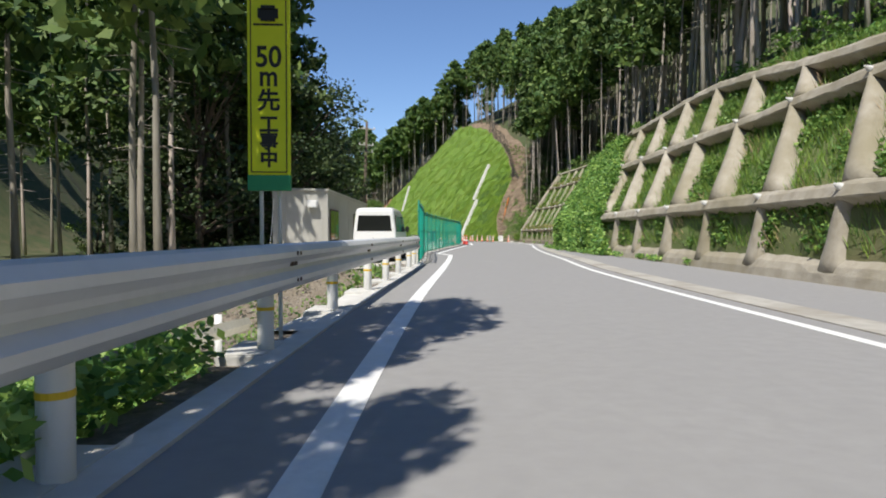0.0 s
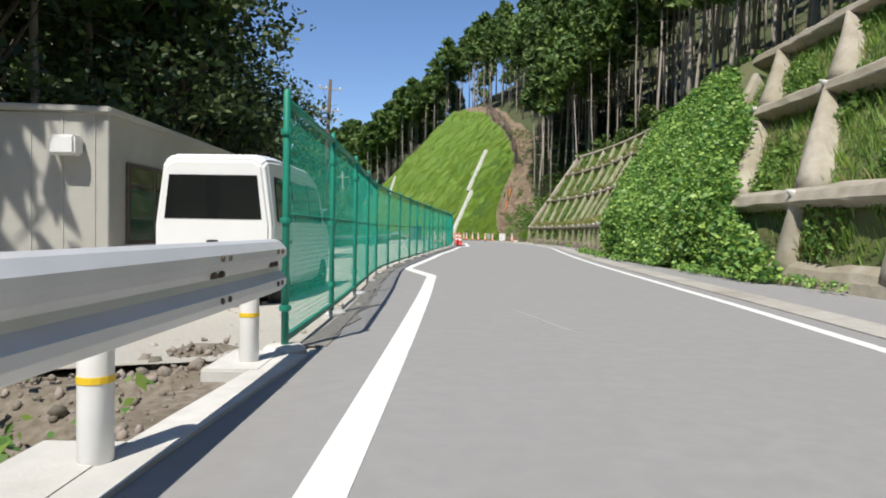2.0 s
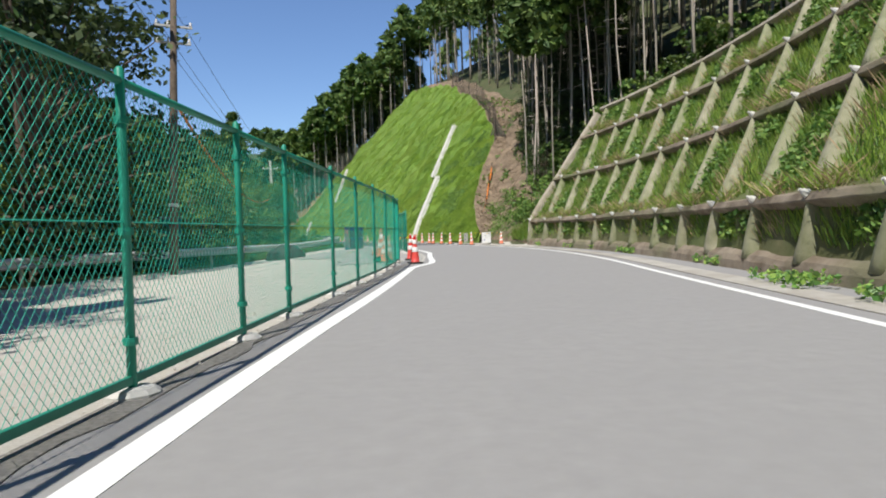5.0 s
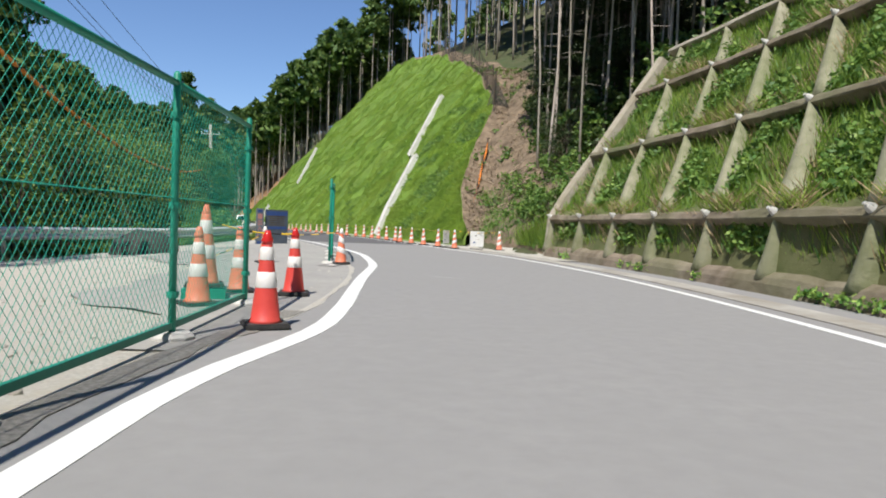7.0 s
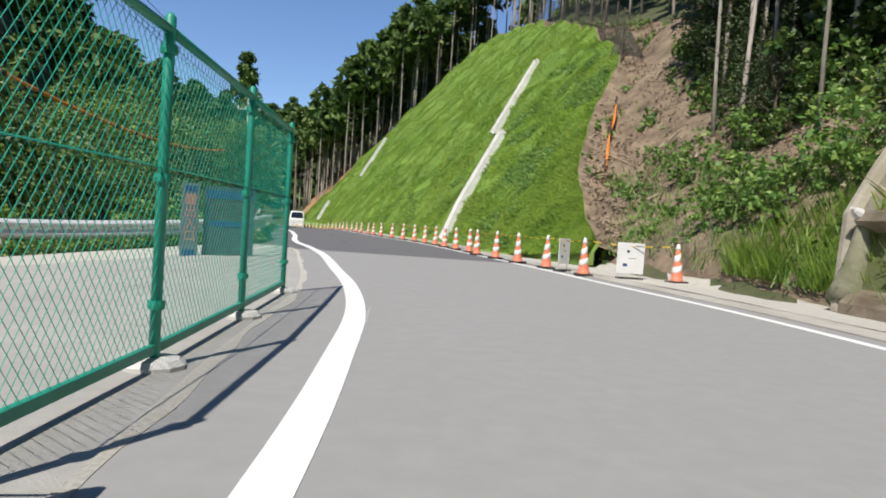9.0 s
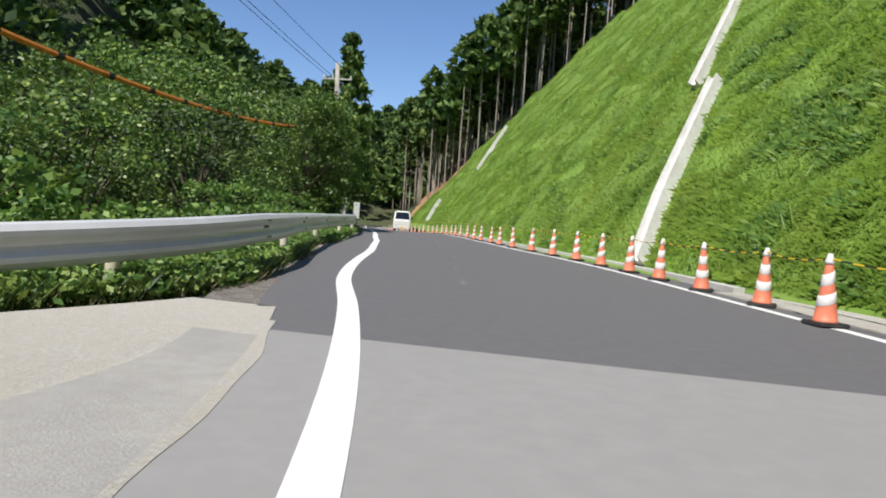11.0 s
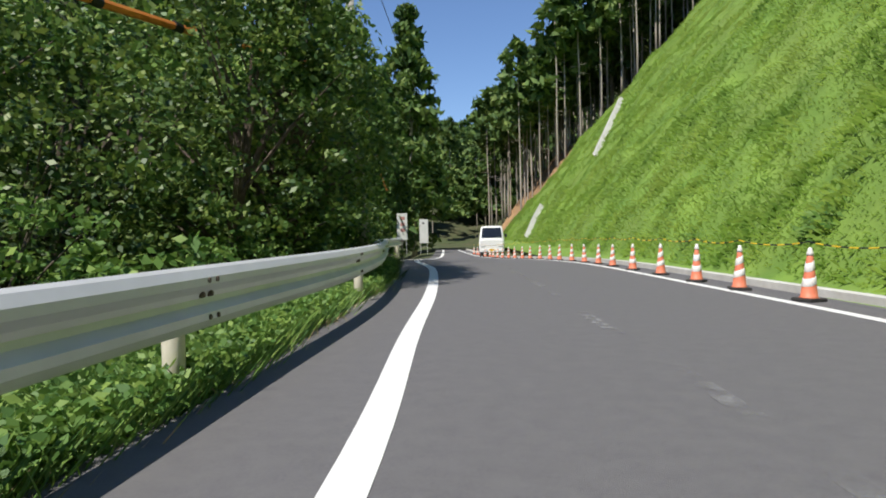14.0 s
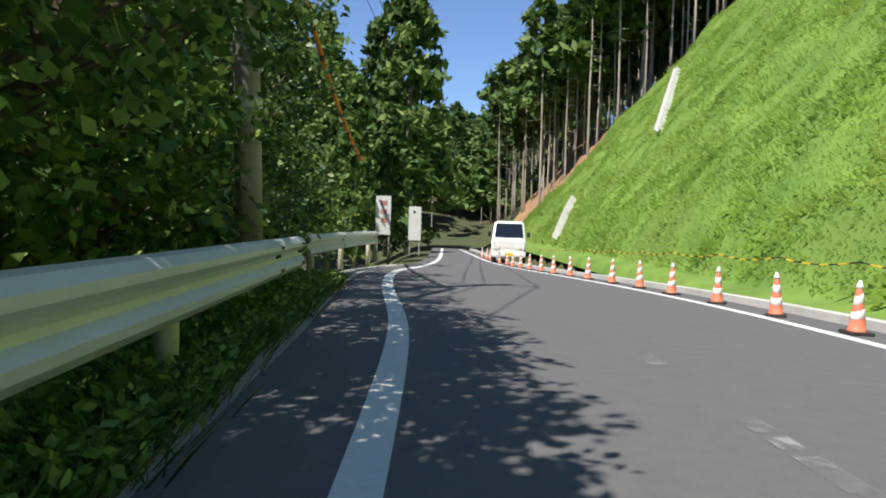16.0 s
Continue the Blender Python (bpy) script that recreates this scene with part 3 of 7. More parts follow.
# concrete kerb under the near guard rail, with a block round each post
yf = np.arange(-12, 17.3, 0.5)
footing = strip("footing", offset_line(EDGE_LEFT, yf, -0.20), offset_line(EDGE_LEFT, yf, 0.0), 0.02, CONCRETE_PALE, "pale concrete kerb under the guard rail", "footing", thick=0.5)
for y in (-6.4, -4.0, -1.5, 1.05, 3.55, 6.05, 8.4, 10.5, 12.6, 14.9, 16.8):
    part("footing_block", box_bm(0.34, 0.62, 0.5, (float(curve_x(EDGE_LEFT, y)) - 0.33, y, -0.225), 0.012), CONCRETE_PALE, footing)

# soil shoulder along the dark road's left edge
ysh = np.arange(71, 112, 0.5)
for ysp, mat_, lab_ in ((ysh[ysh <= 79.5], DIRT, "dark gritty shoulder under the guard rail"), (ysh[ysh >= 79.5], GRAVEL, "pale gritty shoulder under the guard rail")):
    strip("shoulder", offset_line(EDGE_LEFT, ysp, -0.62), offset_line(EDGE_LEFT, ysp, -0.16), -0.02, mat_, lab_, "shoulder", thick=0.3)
strip("shoulder_edge", offset_line(EDGE_LEFT, ysh, -0.16), offset_line(EDGE_LEFT, ysh, 0.0), -0.012, ASPHALT_NEW, "dark rough asphalt lip", "shoulder", thick=0.3)
# stony bank below the rail and the yard
def bank_height(x, y):
    off = curve_x(EDGE_LEFT, y) - x
    z = np.maximum(-0.14 - 0.75 * np.maximum(0, off - 0.5), left_height(x, y) + 0.05)
    z = np.maximum(z, -0.2 - 0.42 * np.maximum(0, 17.2 - y))
    z = np.maximum(z, -1.55)
    return z + 0.10 * lumps(x, y, 0.45) * step(0.5, 0.9, off)


yb0 = np.arange(-8.0, 17.6, 0.25)
sheet_between("stony_bank", np.stack([np.full(len(yb0), -9.0), yb0], 1), offset_line(EDGE_LEFT, yb0, -0.16), 44, bank_height, BANK, "stony brown bank below the guard rail", "bank")


# ---- the slope with concrete frames ----
def face_offset(z, lean):
    """How far in from the foot the framed face stands at height z: steep below, leaning above."""
    return 0.12 * min(z, 1.3) + lean * max(0.0, z - 1.3)


def slope_frame(y, toe_shift, lean, z):
    """A place on the framed face, the way along it and its outward normal."""
    dx = float(curve_x(TOE, y + 0.5) - curve_x(TOE, y - 0.5))
    along = Vector((dx, 1, 0)).normalized()
    out = Vector((along.y, -along.x, 0))
    p = Vector((float(curve_x(TOE, y)) + toe_shift, y, z)) + out * face_offset(z, lean)
    k = 0.25 if z < 0.7 else lean * 0.8
    return p, along, (-out + Vector((0, 0, k))).normalized()


def beam_bm(points, normals, half, depth, jitter=0.02, sink=0.35, seed=1):
    """A lumpy concrete ledge through points: undercut below, sloping back into the earth above."""
    rr = random.Random(seed)
    bm = bmesh.new()
    rows = []
    for i, (p, n) in enumerate(zip(points, normals)):
        a = (points[min(i + 1, len(points) - 1)] - points[max(i - 1, 0)]).normalized()
        up = n.cross(a).normalized()
        if up.z < 0:
            up = -up
        lump = 0.16 * noise.noise(p * 1.1) + 0.10 * noise.noise(p * 3.1)
        h_, d_ = half * (1 + lump * 1.2), depth * (1 + lump)
        j = lambda: 1 + rr.uniform(-jitter, jitter) * 3
        rows.append([bm.verts.new(p + up * (u * h_ * j()) + n * (w * j())) for u, w in ((-1.0, -sink), (-1.0, d_ * 0.86), (-0.86, d_), (0.15, d_ * 1.03), (0.7, d_ * 0.84), (1.25, d_ * 0.25), (1.35, -sink))])
    for a, b in zip(rows, rows[1:]):
        for k in range(7):
            bm.faces.new((a[k], a[(k + 1) % 7], b[(k + 1) % 7], b[k]))
    bm.faces.new(rows[0][::-1])
    bm.faces.new(rows[-1])
    bmesh.ops.recalc_face_normals(bm, faces=bm.faces[:])
    return bm


def rib_bm(top, low, along, n, w_top, w_low, d_top, d_low, seed):
    """A rib that fans out from the anchor and sinks into the grass at its foot."""
    rr = random.Random(seed)
    bm = bmesh.new()
    rows = []
    skew = rr.uniform(-0.06, 0.06)
    for u in (0, 0.05, 0.16, 0.36, 0.62, 0.85, 1.0):
        p = top.lerp(low, u) + along * (skew * math.sin(u * 3.1))
        w = (w_top + (w_low - w_top) * (u ** 0.8)) * (1 + rr.uniform(-0.09, 0.09))
        d = d_low + (d_top - d_low) * (1 - u) ** 1.3
        rows.append([bm.verts.new(p + along * (k * w) + n * h) for k, h in ((-0.62, -0.3), (-0.5, d * 0.3), (-0.33, d * 0.82), (0, d), (0.33, d * 0.82), (0.5, d * 0.3), (0.62, -0.3))])
    for a, b in zip(rows, rows[1:]):
        for k in range(6):
            bm.faces.new((a[k], a[k + 1], b[k + 1], b[k]))
    bm.faces.new([v for v in rows[0]])
    bm.faces.new([v for v in rows[-1]][::-1])
    bmesh.ops.recalc_face_normals(bm, faces=bm.faces[:])
    return bm


def anchor_bm(at, n, along):
    m = Matrix((along, n.cross(along), n)).transposed().to_4x4()
    bm = bmesh.new()
    bmesh.ops.create_cone(bm, cap_ends=True, segments=8, radius1=0.075, radius2=0.045, depth=0.08, matrix=Matrix.Translation(at + n * 0.05) @ m)
    bmesh.ops.create_cone(bm, cap_ends=True, segments=6, radius1=0.035, radius2=0.025, depth=0.06, matrix=Matrix.Translation(at + n * 0.11) @ m)
    return bm


def framed_slope(name, label, y0, y1, shift, lean, rows, anchors, top_of, w_rib, end_lean, tilt, half, proud, rib_mat, rib_foot):
    """Rows of beams at heights, ribs below each anchor, a top beam; the far end leans by end_lean metres for each metre of height."""
    wall = empty(name, (float(curve_x(TOE, (y0 + y1) / 2)), (y0 + y1) / 2, 0))
    back = wall.matrix_basis.inverted()
    def link(ob):
        ob.matrix_parent_inverse = back
        return ob
    def place(y, z):
        return slope_frame(y, shift, lean, z)
    def run(z_of, ya, yb, half, depth, nm, seed):
        ys_ = np.arange(ya, yb + 0.01, 0.4)
        pts, ns = [], []
        for y in ys_:
            p, _, n = place(y, z_of(y))
            pts.append(p)
            ns.append(n)
        link(part(nm, beam_bm(pts, ns, half, depth, seed=seed), SHOTCRETE if rib_mat is SHOTCRETE or nm == "top_beam" else LEDGE, wall))
    run(lambda y: 0.08, y0, y1, 0.27 if rib_mat is SHOTCRETE else 0.2, 0.16, "base_beam", 3)
    for k, z in enumerate(rows):
        stop = y1 + end_lean * z
        run(lambda y, z=z: min(z, top_of(y) - 0.3), y0 + (0 if k == 0 else 0.4 * k), stop, half, proud, "beam", 10 + k)
    run(top_of, y0, y1 + end_lean * top_of(y1), half * 0.95, proud, "top_beam", 30)
    # leaning end beam
    pts, ns = [], []
    for z in np.arange(0, top_of(y1) + 0.1, 0.6):
        p, _, n = place(y1 + end_lean * z, z)
        pts.append(p)
        ns.append(n)
    bm = beam_bm(pts, ns, 0.075, 0.12, seed=50)
    link(part("end_beam", bm, SHOTCRETE, wall))
    levels = [*rows, None]
    for k, z in enumerate(levels):
        low_z = 0.12 if k == 0 else rows[k - 1] + half * 0.9
        for i, ya in enumerate(anchors):
            yl_ = ya + (0.16 if k == 0 else tilt * (low_z - rows[0]))
            zz = (top_of(ya + 3) - 0.1) if z is None else z
            ya = ya + tilt * (zz - rows[0])
            if zz - low_z < 0.7 or not (y0 - 0.2 < ya < y1 + end_lean * zz):
                continue
            if z is not None and z > top_of(ya) - 0.35:
                continue
            t_, along, n = place(ya, zz - 0.02)
            l_, _, _ = place(yl_, low_z)
            wide = w_rib * (1.0 + 0.4 * R.random())
            link(part("rib", rib_bm(t_, l_, along, n, w_rib * 0.26, wide, proud * 1.08, 0.19 if k == 0 else rib_foot, 100 + 13 * k + i), rib_mat, wall, smooth=True))
            if z is not None:
                at, along, n = place(ya, zz)
                link(part("anchor_head", anchor_bm(at + n * (proud * 1.02), n, along), CONCRETE_PALE, wall, "pale grey anchor cap"))
    return tagged(wall, label, "retaining wall", "framed slopes")


TOP_A = [(4.3, -30), (4.4, 10), (4.9, 14.5), (5.5, 18.5), (5.95, 23), (5.9, 27), (5.8, 31)]
framed_slope("concrete_frame_slope", "weathered sprayed-concrete frame with flared ribs over grassy slope", -8.0, 29.0, 0.0, 0.62, [1.5, 3.85], [-7.8 + 2.93 * k for k in range(13)], lambda y: float(curve_x(TOP_A, y)), 0.66, 0.45, 0.68, 0.19, 0.26, SHOTCRETE, 0.20)
framed_slope("concrete_frame_slope", "mossy sprayed-concrete frame with close ribs and grass infill", 37.2, 63.3, 0.0, 0.74, [1.15, 3.2, 5.25], [36.4 + 2.06 * k for k in range(15)], lambda y: 6.75, 0.34, 0.10, 0.7, 0.11, 0.15, RIB_MOSSY, 0.09)


def slope_soil(name, y0, y1, lean, top_of, label, shear=0.0):
    """The earth inside the frames, set back from their face."""
    ys_ = np.arange(y0, y1 + 0.01, 0.4)
    zs = np.array([-0.2, 0.3, 0.8, 1.25, *np.arange(1.6, 7.4, 0.35)])
    verts = []
    for y in ys_:
        for z in zs:
            p, along, n_ = slope_frame(y + shear * max(0, z) * float(step(50, 61, y)), 0.0, lean, min(z, top_of(y) + 0.3))
            verts.append(p - n_ * ((0.19 if z > 1.25 else 0.02) + 0.08 * noise.noise(p * 1.3) - 0.05 * noise.noise(p * 4)))
    c_ = len(zs)
    faces_ = [(i * c_ + j, i * c_ + j + 1, (i + 1) * c_ + j + 1, (i + 1) * c_ + j) for i in range(len(ys_) - 1) for j in range(c_ - 1)]
    return tagged(add_mesh(name, verts, faces_, SLOPE_SOIL, smooth=True), label, "slope", kind="structure")


slope_soil("slope_soil_1", -8, 30.5, 0.62, lambda y: float(curve_x(TOP_A, min(y, 31))), "mossy earth behind the concrete frame")
slope_soil("slope_soil_2", 29.5, 63.3, 0.74, lambda y: 6.9, "grassy earth behind the close concrete ribs", 0.10)

# ---- the grassy cut slope ----
MB, MD, MN, MS = np.array([1.9, 80.5]), np.array([-0.33, 0.944]), np.array([0.944, 0.33]), 1.15
MOUND_LOW = lambda s: np.interp(s, [-11, -6.8, -4.4, 3, 60, 62], [0.2, 0.0, -0.3, -0.6, -0.6, -0.6])
MOUND_TOP = lambda s: np.interp(s, [-11, -9.5, -7.0, -4.4, -3.2, -2.2, -0.6, 3, 11, 29, 45, 52, 55, 58, 60.5], [0.3, 0.75, 1.8, 3.5, 4.4, 5.8, 6.8, 8.2, 11.0, 16.0, 18.8, 19.6, 14.5, 8.0, 0.8])


def value_noise(x, y, seed=0):
    """Smooth lattice noise between -1 and 1."""
    xi, yi = np.floor(x), np.floor(y)
    fx, fy = x - xi, y - yi
    fx, fy = fx * fx * (3 - 2 * fx), fy * fy * (3 - 2 * fy)
    def h(a, b):
        v = np.sin(a * 127.1 + b * 311.7 + seed * 74.7) * 43758.5453
        return (v - np.floor(v)) * 2 - 1
    return (h(xi, yi) * (1 - fx) + h(xi + 1, yi) * fx) * (1 - fy) + (h(xi, yi + 1) * (1 - fx) + h(xi + 1, yi + 1) * fx) * fy


DRAINS = [(-0.3, 0.0, 4.9, 4.25, 0.46), (6.2, 4.3, 12.2, 9.1, 0.46), (40.9, 3.95, 53.0, 8.8, 0.5), (42.9, 0.2, 46.8, 1.75, 0.3)]


def drain_gap(s, u):
    """Distance on the slope from the nearest drain."""
    gap = np.full(np.shape(s), 99.0)
    for s0, u0, s1, u1, _ in DRAINS:
        ds, du = s1 - s0, (u1 - u0) * 1.52
        t = np.clip(((s - s0) * ds + (u - u0) * 1.52 * du) / (ds * ds + du * du), 0, 1)
        gap = np.minimum(gap, np.hypot(s - s0 - t * ds, (u - u0) * 1.52 - t * du))
    return gap


def mound_place(s, u):
    """A place on the slope: s metres along its foot, u metres in from it."""
    s, u = np.asarray(s, float), np.asarray(u, float)
    bulge = 0.40 * value_noise(s / 3.1, u / 1.7, 1) + 0.24 * value_noise(s / 1.2, u / 0.8, 2) + 0.07 * value_noise(s / 0.5, u / 0.36, 3)
    bulge = bulge * step(0.1, 1.1, drain_gap(s, u)) - 0.12 * (1 - step(0.2, 0.8, drain_gap(s, u)))
    fade = step(0.0, 1.2, u)
    x = MB[0] + MD[0] * s + MN[0] * u
    y = MB[1] + MD[1] * s + MN[1] * u
    z = MS * np.maximum(u, 0) + fade * (bulge + 0.42) * 0.75 + 0.12 * step(-0.5, 0.3, u)
    return np.stack([x, y, z], -1)


ss = np.linspace(-11, 60.5, 340)
uu = np.linspace(0, 1, 110)
Sg, Ug = np.meshgrid(ss, uu)
lowg, topg = MOUND_LOW(Sg), MOUND_TOP(Sg)
V = mound_place(Sg, lowg + (topg - lowg) * Ug)
V[0, :, 2] -= 0.3
nx = len(ss)
faces = [(j * nx + i, j * nx + i + 1, (j + 1) * nx + i + 1, (j + 1) * nx + i) for j in range(len(uu) - 1) for i in range(nx - 1)]
slope = tagged(add_mesh("grass_slope", V.reshape(-1, 3).tolist(), faces, TURF, smooth=True), "steep bright green seeded cut slope above the road", "slope", kind="structure")

# earth shoulder from the slope's upper edge to the hillside behind it
edge_top = V[-1]
out_ = np.array([MN[0] - 0.75 * MD[0], MN[1] - 0.75 * MD[1]]) / 1.25
sk = [edge_top + np.array([0, 0, -0.02])]
for reach_, w_ in ((0.5, 0.15), (1.1, 0.38), (1.8, 0.62), (2.6, 0.85), (3.4, 1.0)):
    gx, gy = edge_top[:, 0] + out_[0] * reach_, edge_top[:, 1] + out_[1] * reach_
    gz = edge_top[:, 2] * (1 - w_) + (height(gx, gy) + 0.05) * w_ + math.sin(math.pi * w_) * (0.35 * step(2, 10, ss) - 0.15 + 0.22 * lumps(gx, gy, 0.7) + 0.12 * lumps(gx, gy, 0.3, 2.0))
    sk.append(np.stack([gx, gy, gz], 1))
sk = np.concatenate(sk)
faces = [(r_ * nx + i, r_ * nx + i + 1, (r_ + 1) * nx + i + 1, (r_ + 1) * nx + i) for r_ in range(5) for i in range(nx - 1)]
tagged(add_mesh("slope_edge", sk.tolist(), faces, SOIL, smooth=True), "brown earth edge along the top of the grass", "slope", kind="structure")

n = 290000
s_ = RN.rand(n) ** 1.5 * 71 - 10.8
u_ = MOUND_LOW(s_) + (MOUND_TOP(s_) - MOUND_LOW(s_)) * RN.rand(n) ** 1.15
clear_ = drain_gap(s_, u_) > 0.3
s_, u_ = s_[clear_], u_[clear_]
tuft = np.clip(0.5 + 0.6 * value_noise(s_ / 0.8, u_ / 0.6, 5) + 0.3 * value_noise(s_ / 0.3, u_ / 0.25, 8), 0, 1)
P = mound_place(s_, u_)
P, tuft = P[P[:, 2] > 0.10], tuft[P[:, 2] > 0.10]
P[:, 2] -= 0.03


def hanging_blades(points, long, width, rng=RN):
    """Blades that rise from the slope and bend over downhill, one quad each."""
    m = len(points)
    out = np.array([-MN[0] * 0.75, -MN[1] * 0.75, 0.65])
    fall = np.array([-MN[0] * 0.62, -MN[1] * 0.62, -0.55])
    way = rng.normal(size=(m, 3)) * 0.45
    l_ = (long * (0.6 + 0.8 * rng.rand(m)))[:, None]
    ang = rng.normal(size=m) * 0.6
    side = np.stack([MD[0] * np.cos(ang) + MN[0] * np.sin(ang), MD[1] * np.cos(ang) + MN[1] * np.sin(ang), np.zeros(m)], 1) * (width * (0.6 + 0.8 * rng.rand(m)))[:, None] * 0.5
    mid = (out * 0.75 + np.array([0, 0, 0.35]) + way * 0.6) * l_ * 0.55
    tip = mid + (out * 0.3 + fall * 0.7 + way * 0.6) * l_ * 0.55
    return np.stack([points - side, points + side, points + mid + side * 0.8, points + tip], 1).reshape(-1, 3), m


v, k = hanging_blades(P, 0.07 + 0.12 * tuft ** 1.5, 0.028)
tagged(quads_object("slope_grass", v, k, GRASS), "long bright green grass covering the cut slope", "grass", kind="stuff")

cs, cu = RN.uniform(-9.5, 18, 4200), RN.uniform(0.1, 7.5, 4200)
cu = np.minimum(cu, MOUND_TOP(cs) - 0.5)
keep = (value_noise(cs / 1.6, cu / 0.7, 21) + 0.5 * value_noise(cs / 0.5, cu / 0.3, 22) > 0.55 + 0.05 * np.maximum(0, cu - 3) + 0.03 * np.maximum(0, cs - 2)) & (drain_gap(cs, cu) > 0.5) & (cu > 0.1)
cs, cu = np.repeat(cs[keep], 26) + RN.normal(size=26 * int(keep.sum())) * 0.11, np.repeat(cu[keep], 26) + RN.normal(size=26 * int(keep.sum())) * 0.07
v, k = hanging_blades(mound_place(cs, cu), np.full(len(cs), 0.19), 0.026)
tagged(quads_object("slope_weeds", v, k, WEED), "darker weedy tufts in the slope's grass", "grass", kind="stuff")


def drain(s0, u0, s1, u1, width):
    """An open half-pipe drain down the slope between two places."""
    thing = empty("slope_drain", tuple(mound_place(s0, u0)))
    back = thing.matrix_basis.inverted()
    bm = bmesh.new()
    side = Vector((MD[0], MD[1], 0))
    up = Vector((-MN[0] * MS, -MN[1] * MS, 1)).normalized()
    rows = []
    for t in np.linspace(0, 1, 14):
        s, u = s0 + (s1 - s0) * t, u0 + (u1 - u0) * t
        q = Vector((MB[0] + MD[0] * s + MN[0] * u, MB[1] + MD[1] * s + MN[1] * u, MS * u + 0.12 + 0.3 * float(step(0, 1.2, u))))
        rows.append([bm.verts.new(q + side * (a * width / 2) + up * b) for a, b in ((-1, -0.5), (-1, 0.26), (-0.8, 0.26), (-0.66, 0.16), (0, 0.1), (0.66, 0.16), (0.8, 0.26), (1, 0.26), (1, -0.5))])
    for a, b in zip(rows, rows[1:]):
        for c in range(8):
            bm.faces.new((a[c], a[c + 1], b[c + 1], b[c]))
    bm.faces.new(rows[0])
    bm.faces.new(rows[-1][::-1])
    bmesh.ops.recalc_face_normals(bm, faces=bm.faces[:])
    part("channel", bm, CONCRETE_PALE, thing).matrix_parent_inverse = back
    return tagged(thing, "pale concrete open drain channel running down the slope", "drain channel", "slope drains")


for row in DRAINS:
    drain(*row)


# ---- guard rails ----
RAIL_PROFILE = [(0.0, 0.175), (0.035, 0.16), (0.075, 0.115), (0.075, 0.075), (0.03, 0.03), (0.02, 0.0), (0.03, -0.03), (0.075, -0.075), (0.075, -0.115), (0.035, -0.16), (0.0, -0.175)]


def rail_beam(pts, mid_z, parent, seed):
    """A corrugated beam along the places; its waves face right of the way."""
    back = parent.matrix_basis.inverted()
    bm = bmesh.new()
    rows = []
    for i, p in enumerate(pts):
        a = (Vector((*pts[min(i + 1, len(pts) - 1)][:2], 0)) - Vector((*pts[max(i - 1, 0)][:2], 0))).normalized()
        right = Vector((a.y, -a.x, 0))
        base = Vector((p[0], p[1], p[2] + mid_z))
        rows.append([bm.verts.new(base + right * w + Vector((0, 0, h))) for w, h in RAIL_PROFILE] + [bm.verts.new(base + right * (w - 0.006) + Vector((0, 0, h))) for w, h in reversed(RAIL_PROFILE)])
    m = len(rows[0])
    for a, b in zip(rows, rows[1:]):
        for c in range(m):
            bm.faces.new((a[c], a[(c + 1) % m], b[(c + 1) % m], b[c]))
    bm.faces.new(rows[0])
    bm.faces.new(rows[-1][::-1])
    bmesh.ops.recalc_face_normals(bm, faces=bm.faces[:])
    ob = part("beam", bm, STEEL, parent)
    ob.matrix_parent_inverse = back
    return ob


def guard_rail(label, line, posts, post_label, z_of=lambda x, y: 0.0, mid=0.62, band=True, panel=4.0, post_mat=None):
    """line: places (x, y) close together; posts: their index along the line."""
    line = np.asarray(line, float)
    thing = empty("guard_rail", (*line[0], float(z_of(*line[0]))))
    back = thing.matrix_basis.inverted()
    pts = [(x, y, float(z_of(x, y))) for x, y in line]
    acc, start = 0.0, 0
    for i in range(1, len(pts)):
        acc += math.dist(pts[i], pts[i - 1])
        if acc > panel or i == len(pts) - 1:
            rail_beam(pts[start:i + 1], mid, thing, i)
            j = Vector(pts[i])
            a = (Vector(pts[i]) - Vector(pts[i - 1])).normalized()
            right = Vector((a.y, -a.x, 0))
            for hz in (0.1, 0.02, -0.1):
                for da in (-0.12, -0.22):
                    bm = bmesh.new()
                    bmesh.ops.create_cone(bm, cap_ends=True, segments=6, radius1=0.02, radius2=0.014, depth=0.03, matrix=Matrix.Translation(j + a * da + right * (0.07 if abs(hz) > 0.05 else 0.035) + Vector((0, 0, mid + hz))) @ right.to_track_quat("Z", "Y").to_matrix().to_4x4())
                    part("bolt", bm, BARK_DARK, thing, "rusty bolt head").matrix_parent_inverse = back
            start, acc = i, 0.0
    for i in posts:
        i = min(int(i), len(pts) - 1)
        a = (Vector(pts[min(i + 1, len(pts) - 1)]) - Vector(pts[max(i - 1, 0)])).normalized()
        left = Vector((-a.y, a.x, 0))
        q = Vector(pts[i]) + left * 0.09
        ob = part("post", tube_bm([q + Vector((0, 0, -0.4)), q + Vector((0, 0, mid + 0.1)), q + Vector((0, 0, mid + 0.13))], [0.06, 0.06, 0.03], 14), post_mat or WHITE_PAINT, thing, smooth=True)
        ob.matrix_parent_inverse = back
        if band:
            b = part("band", tube_bm([q + Vector((0, 0, 0.30)), q + Vector((0, 0, 0.325))], 0.0625, 14), YELLOW, ob, "thin yellow band round the post")
    return tagged(thing, label, "guard rail", "guard rails")


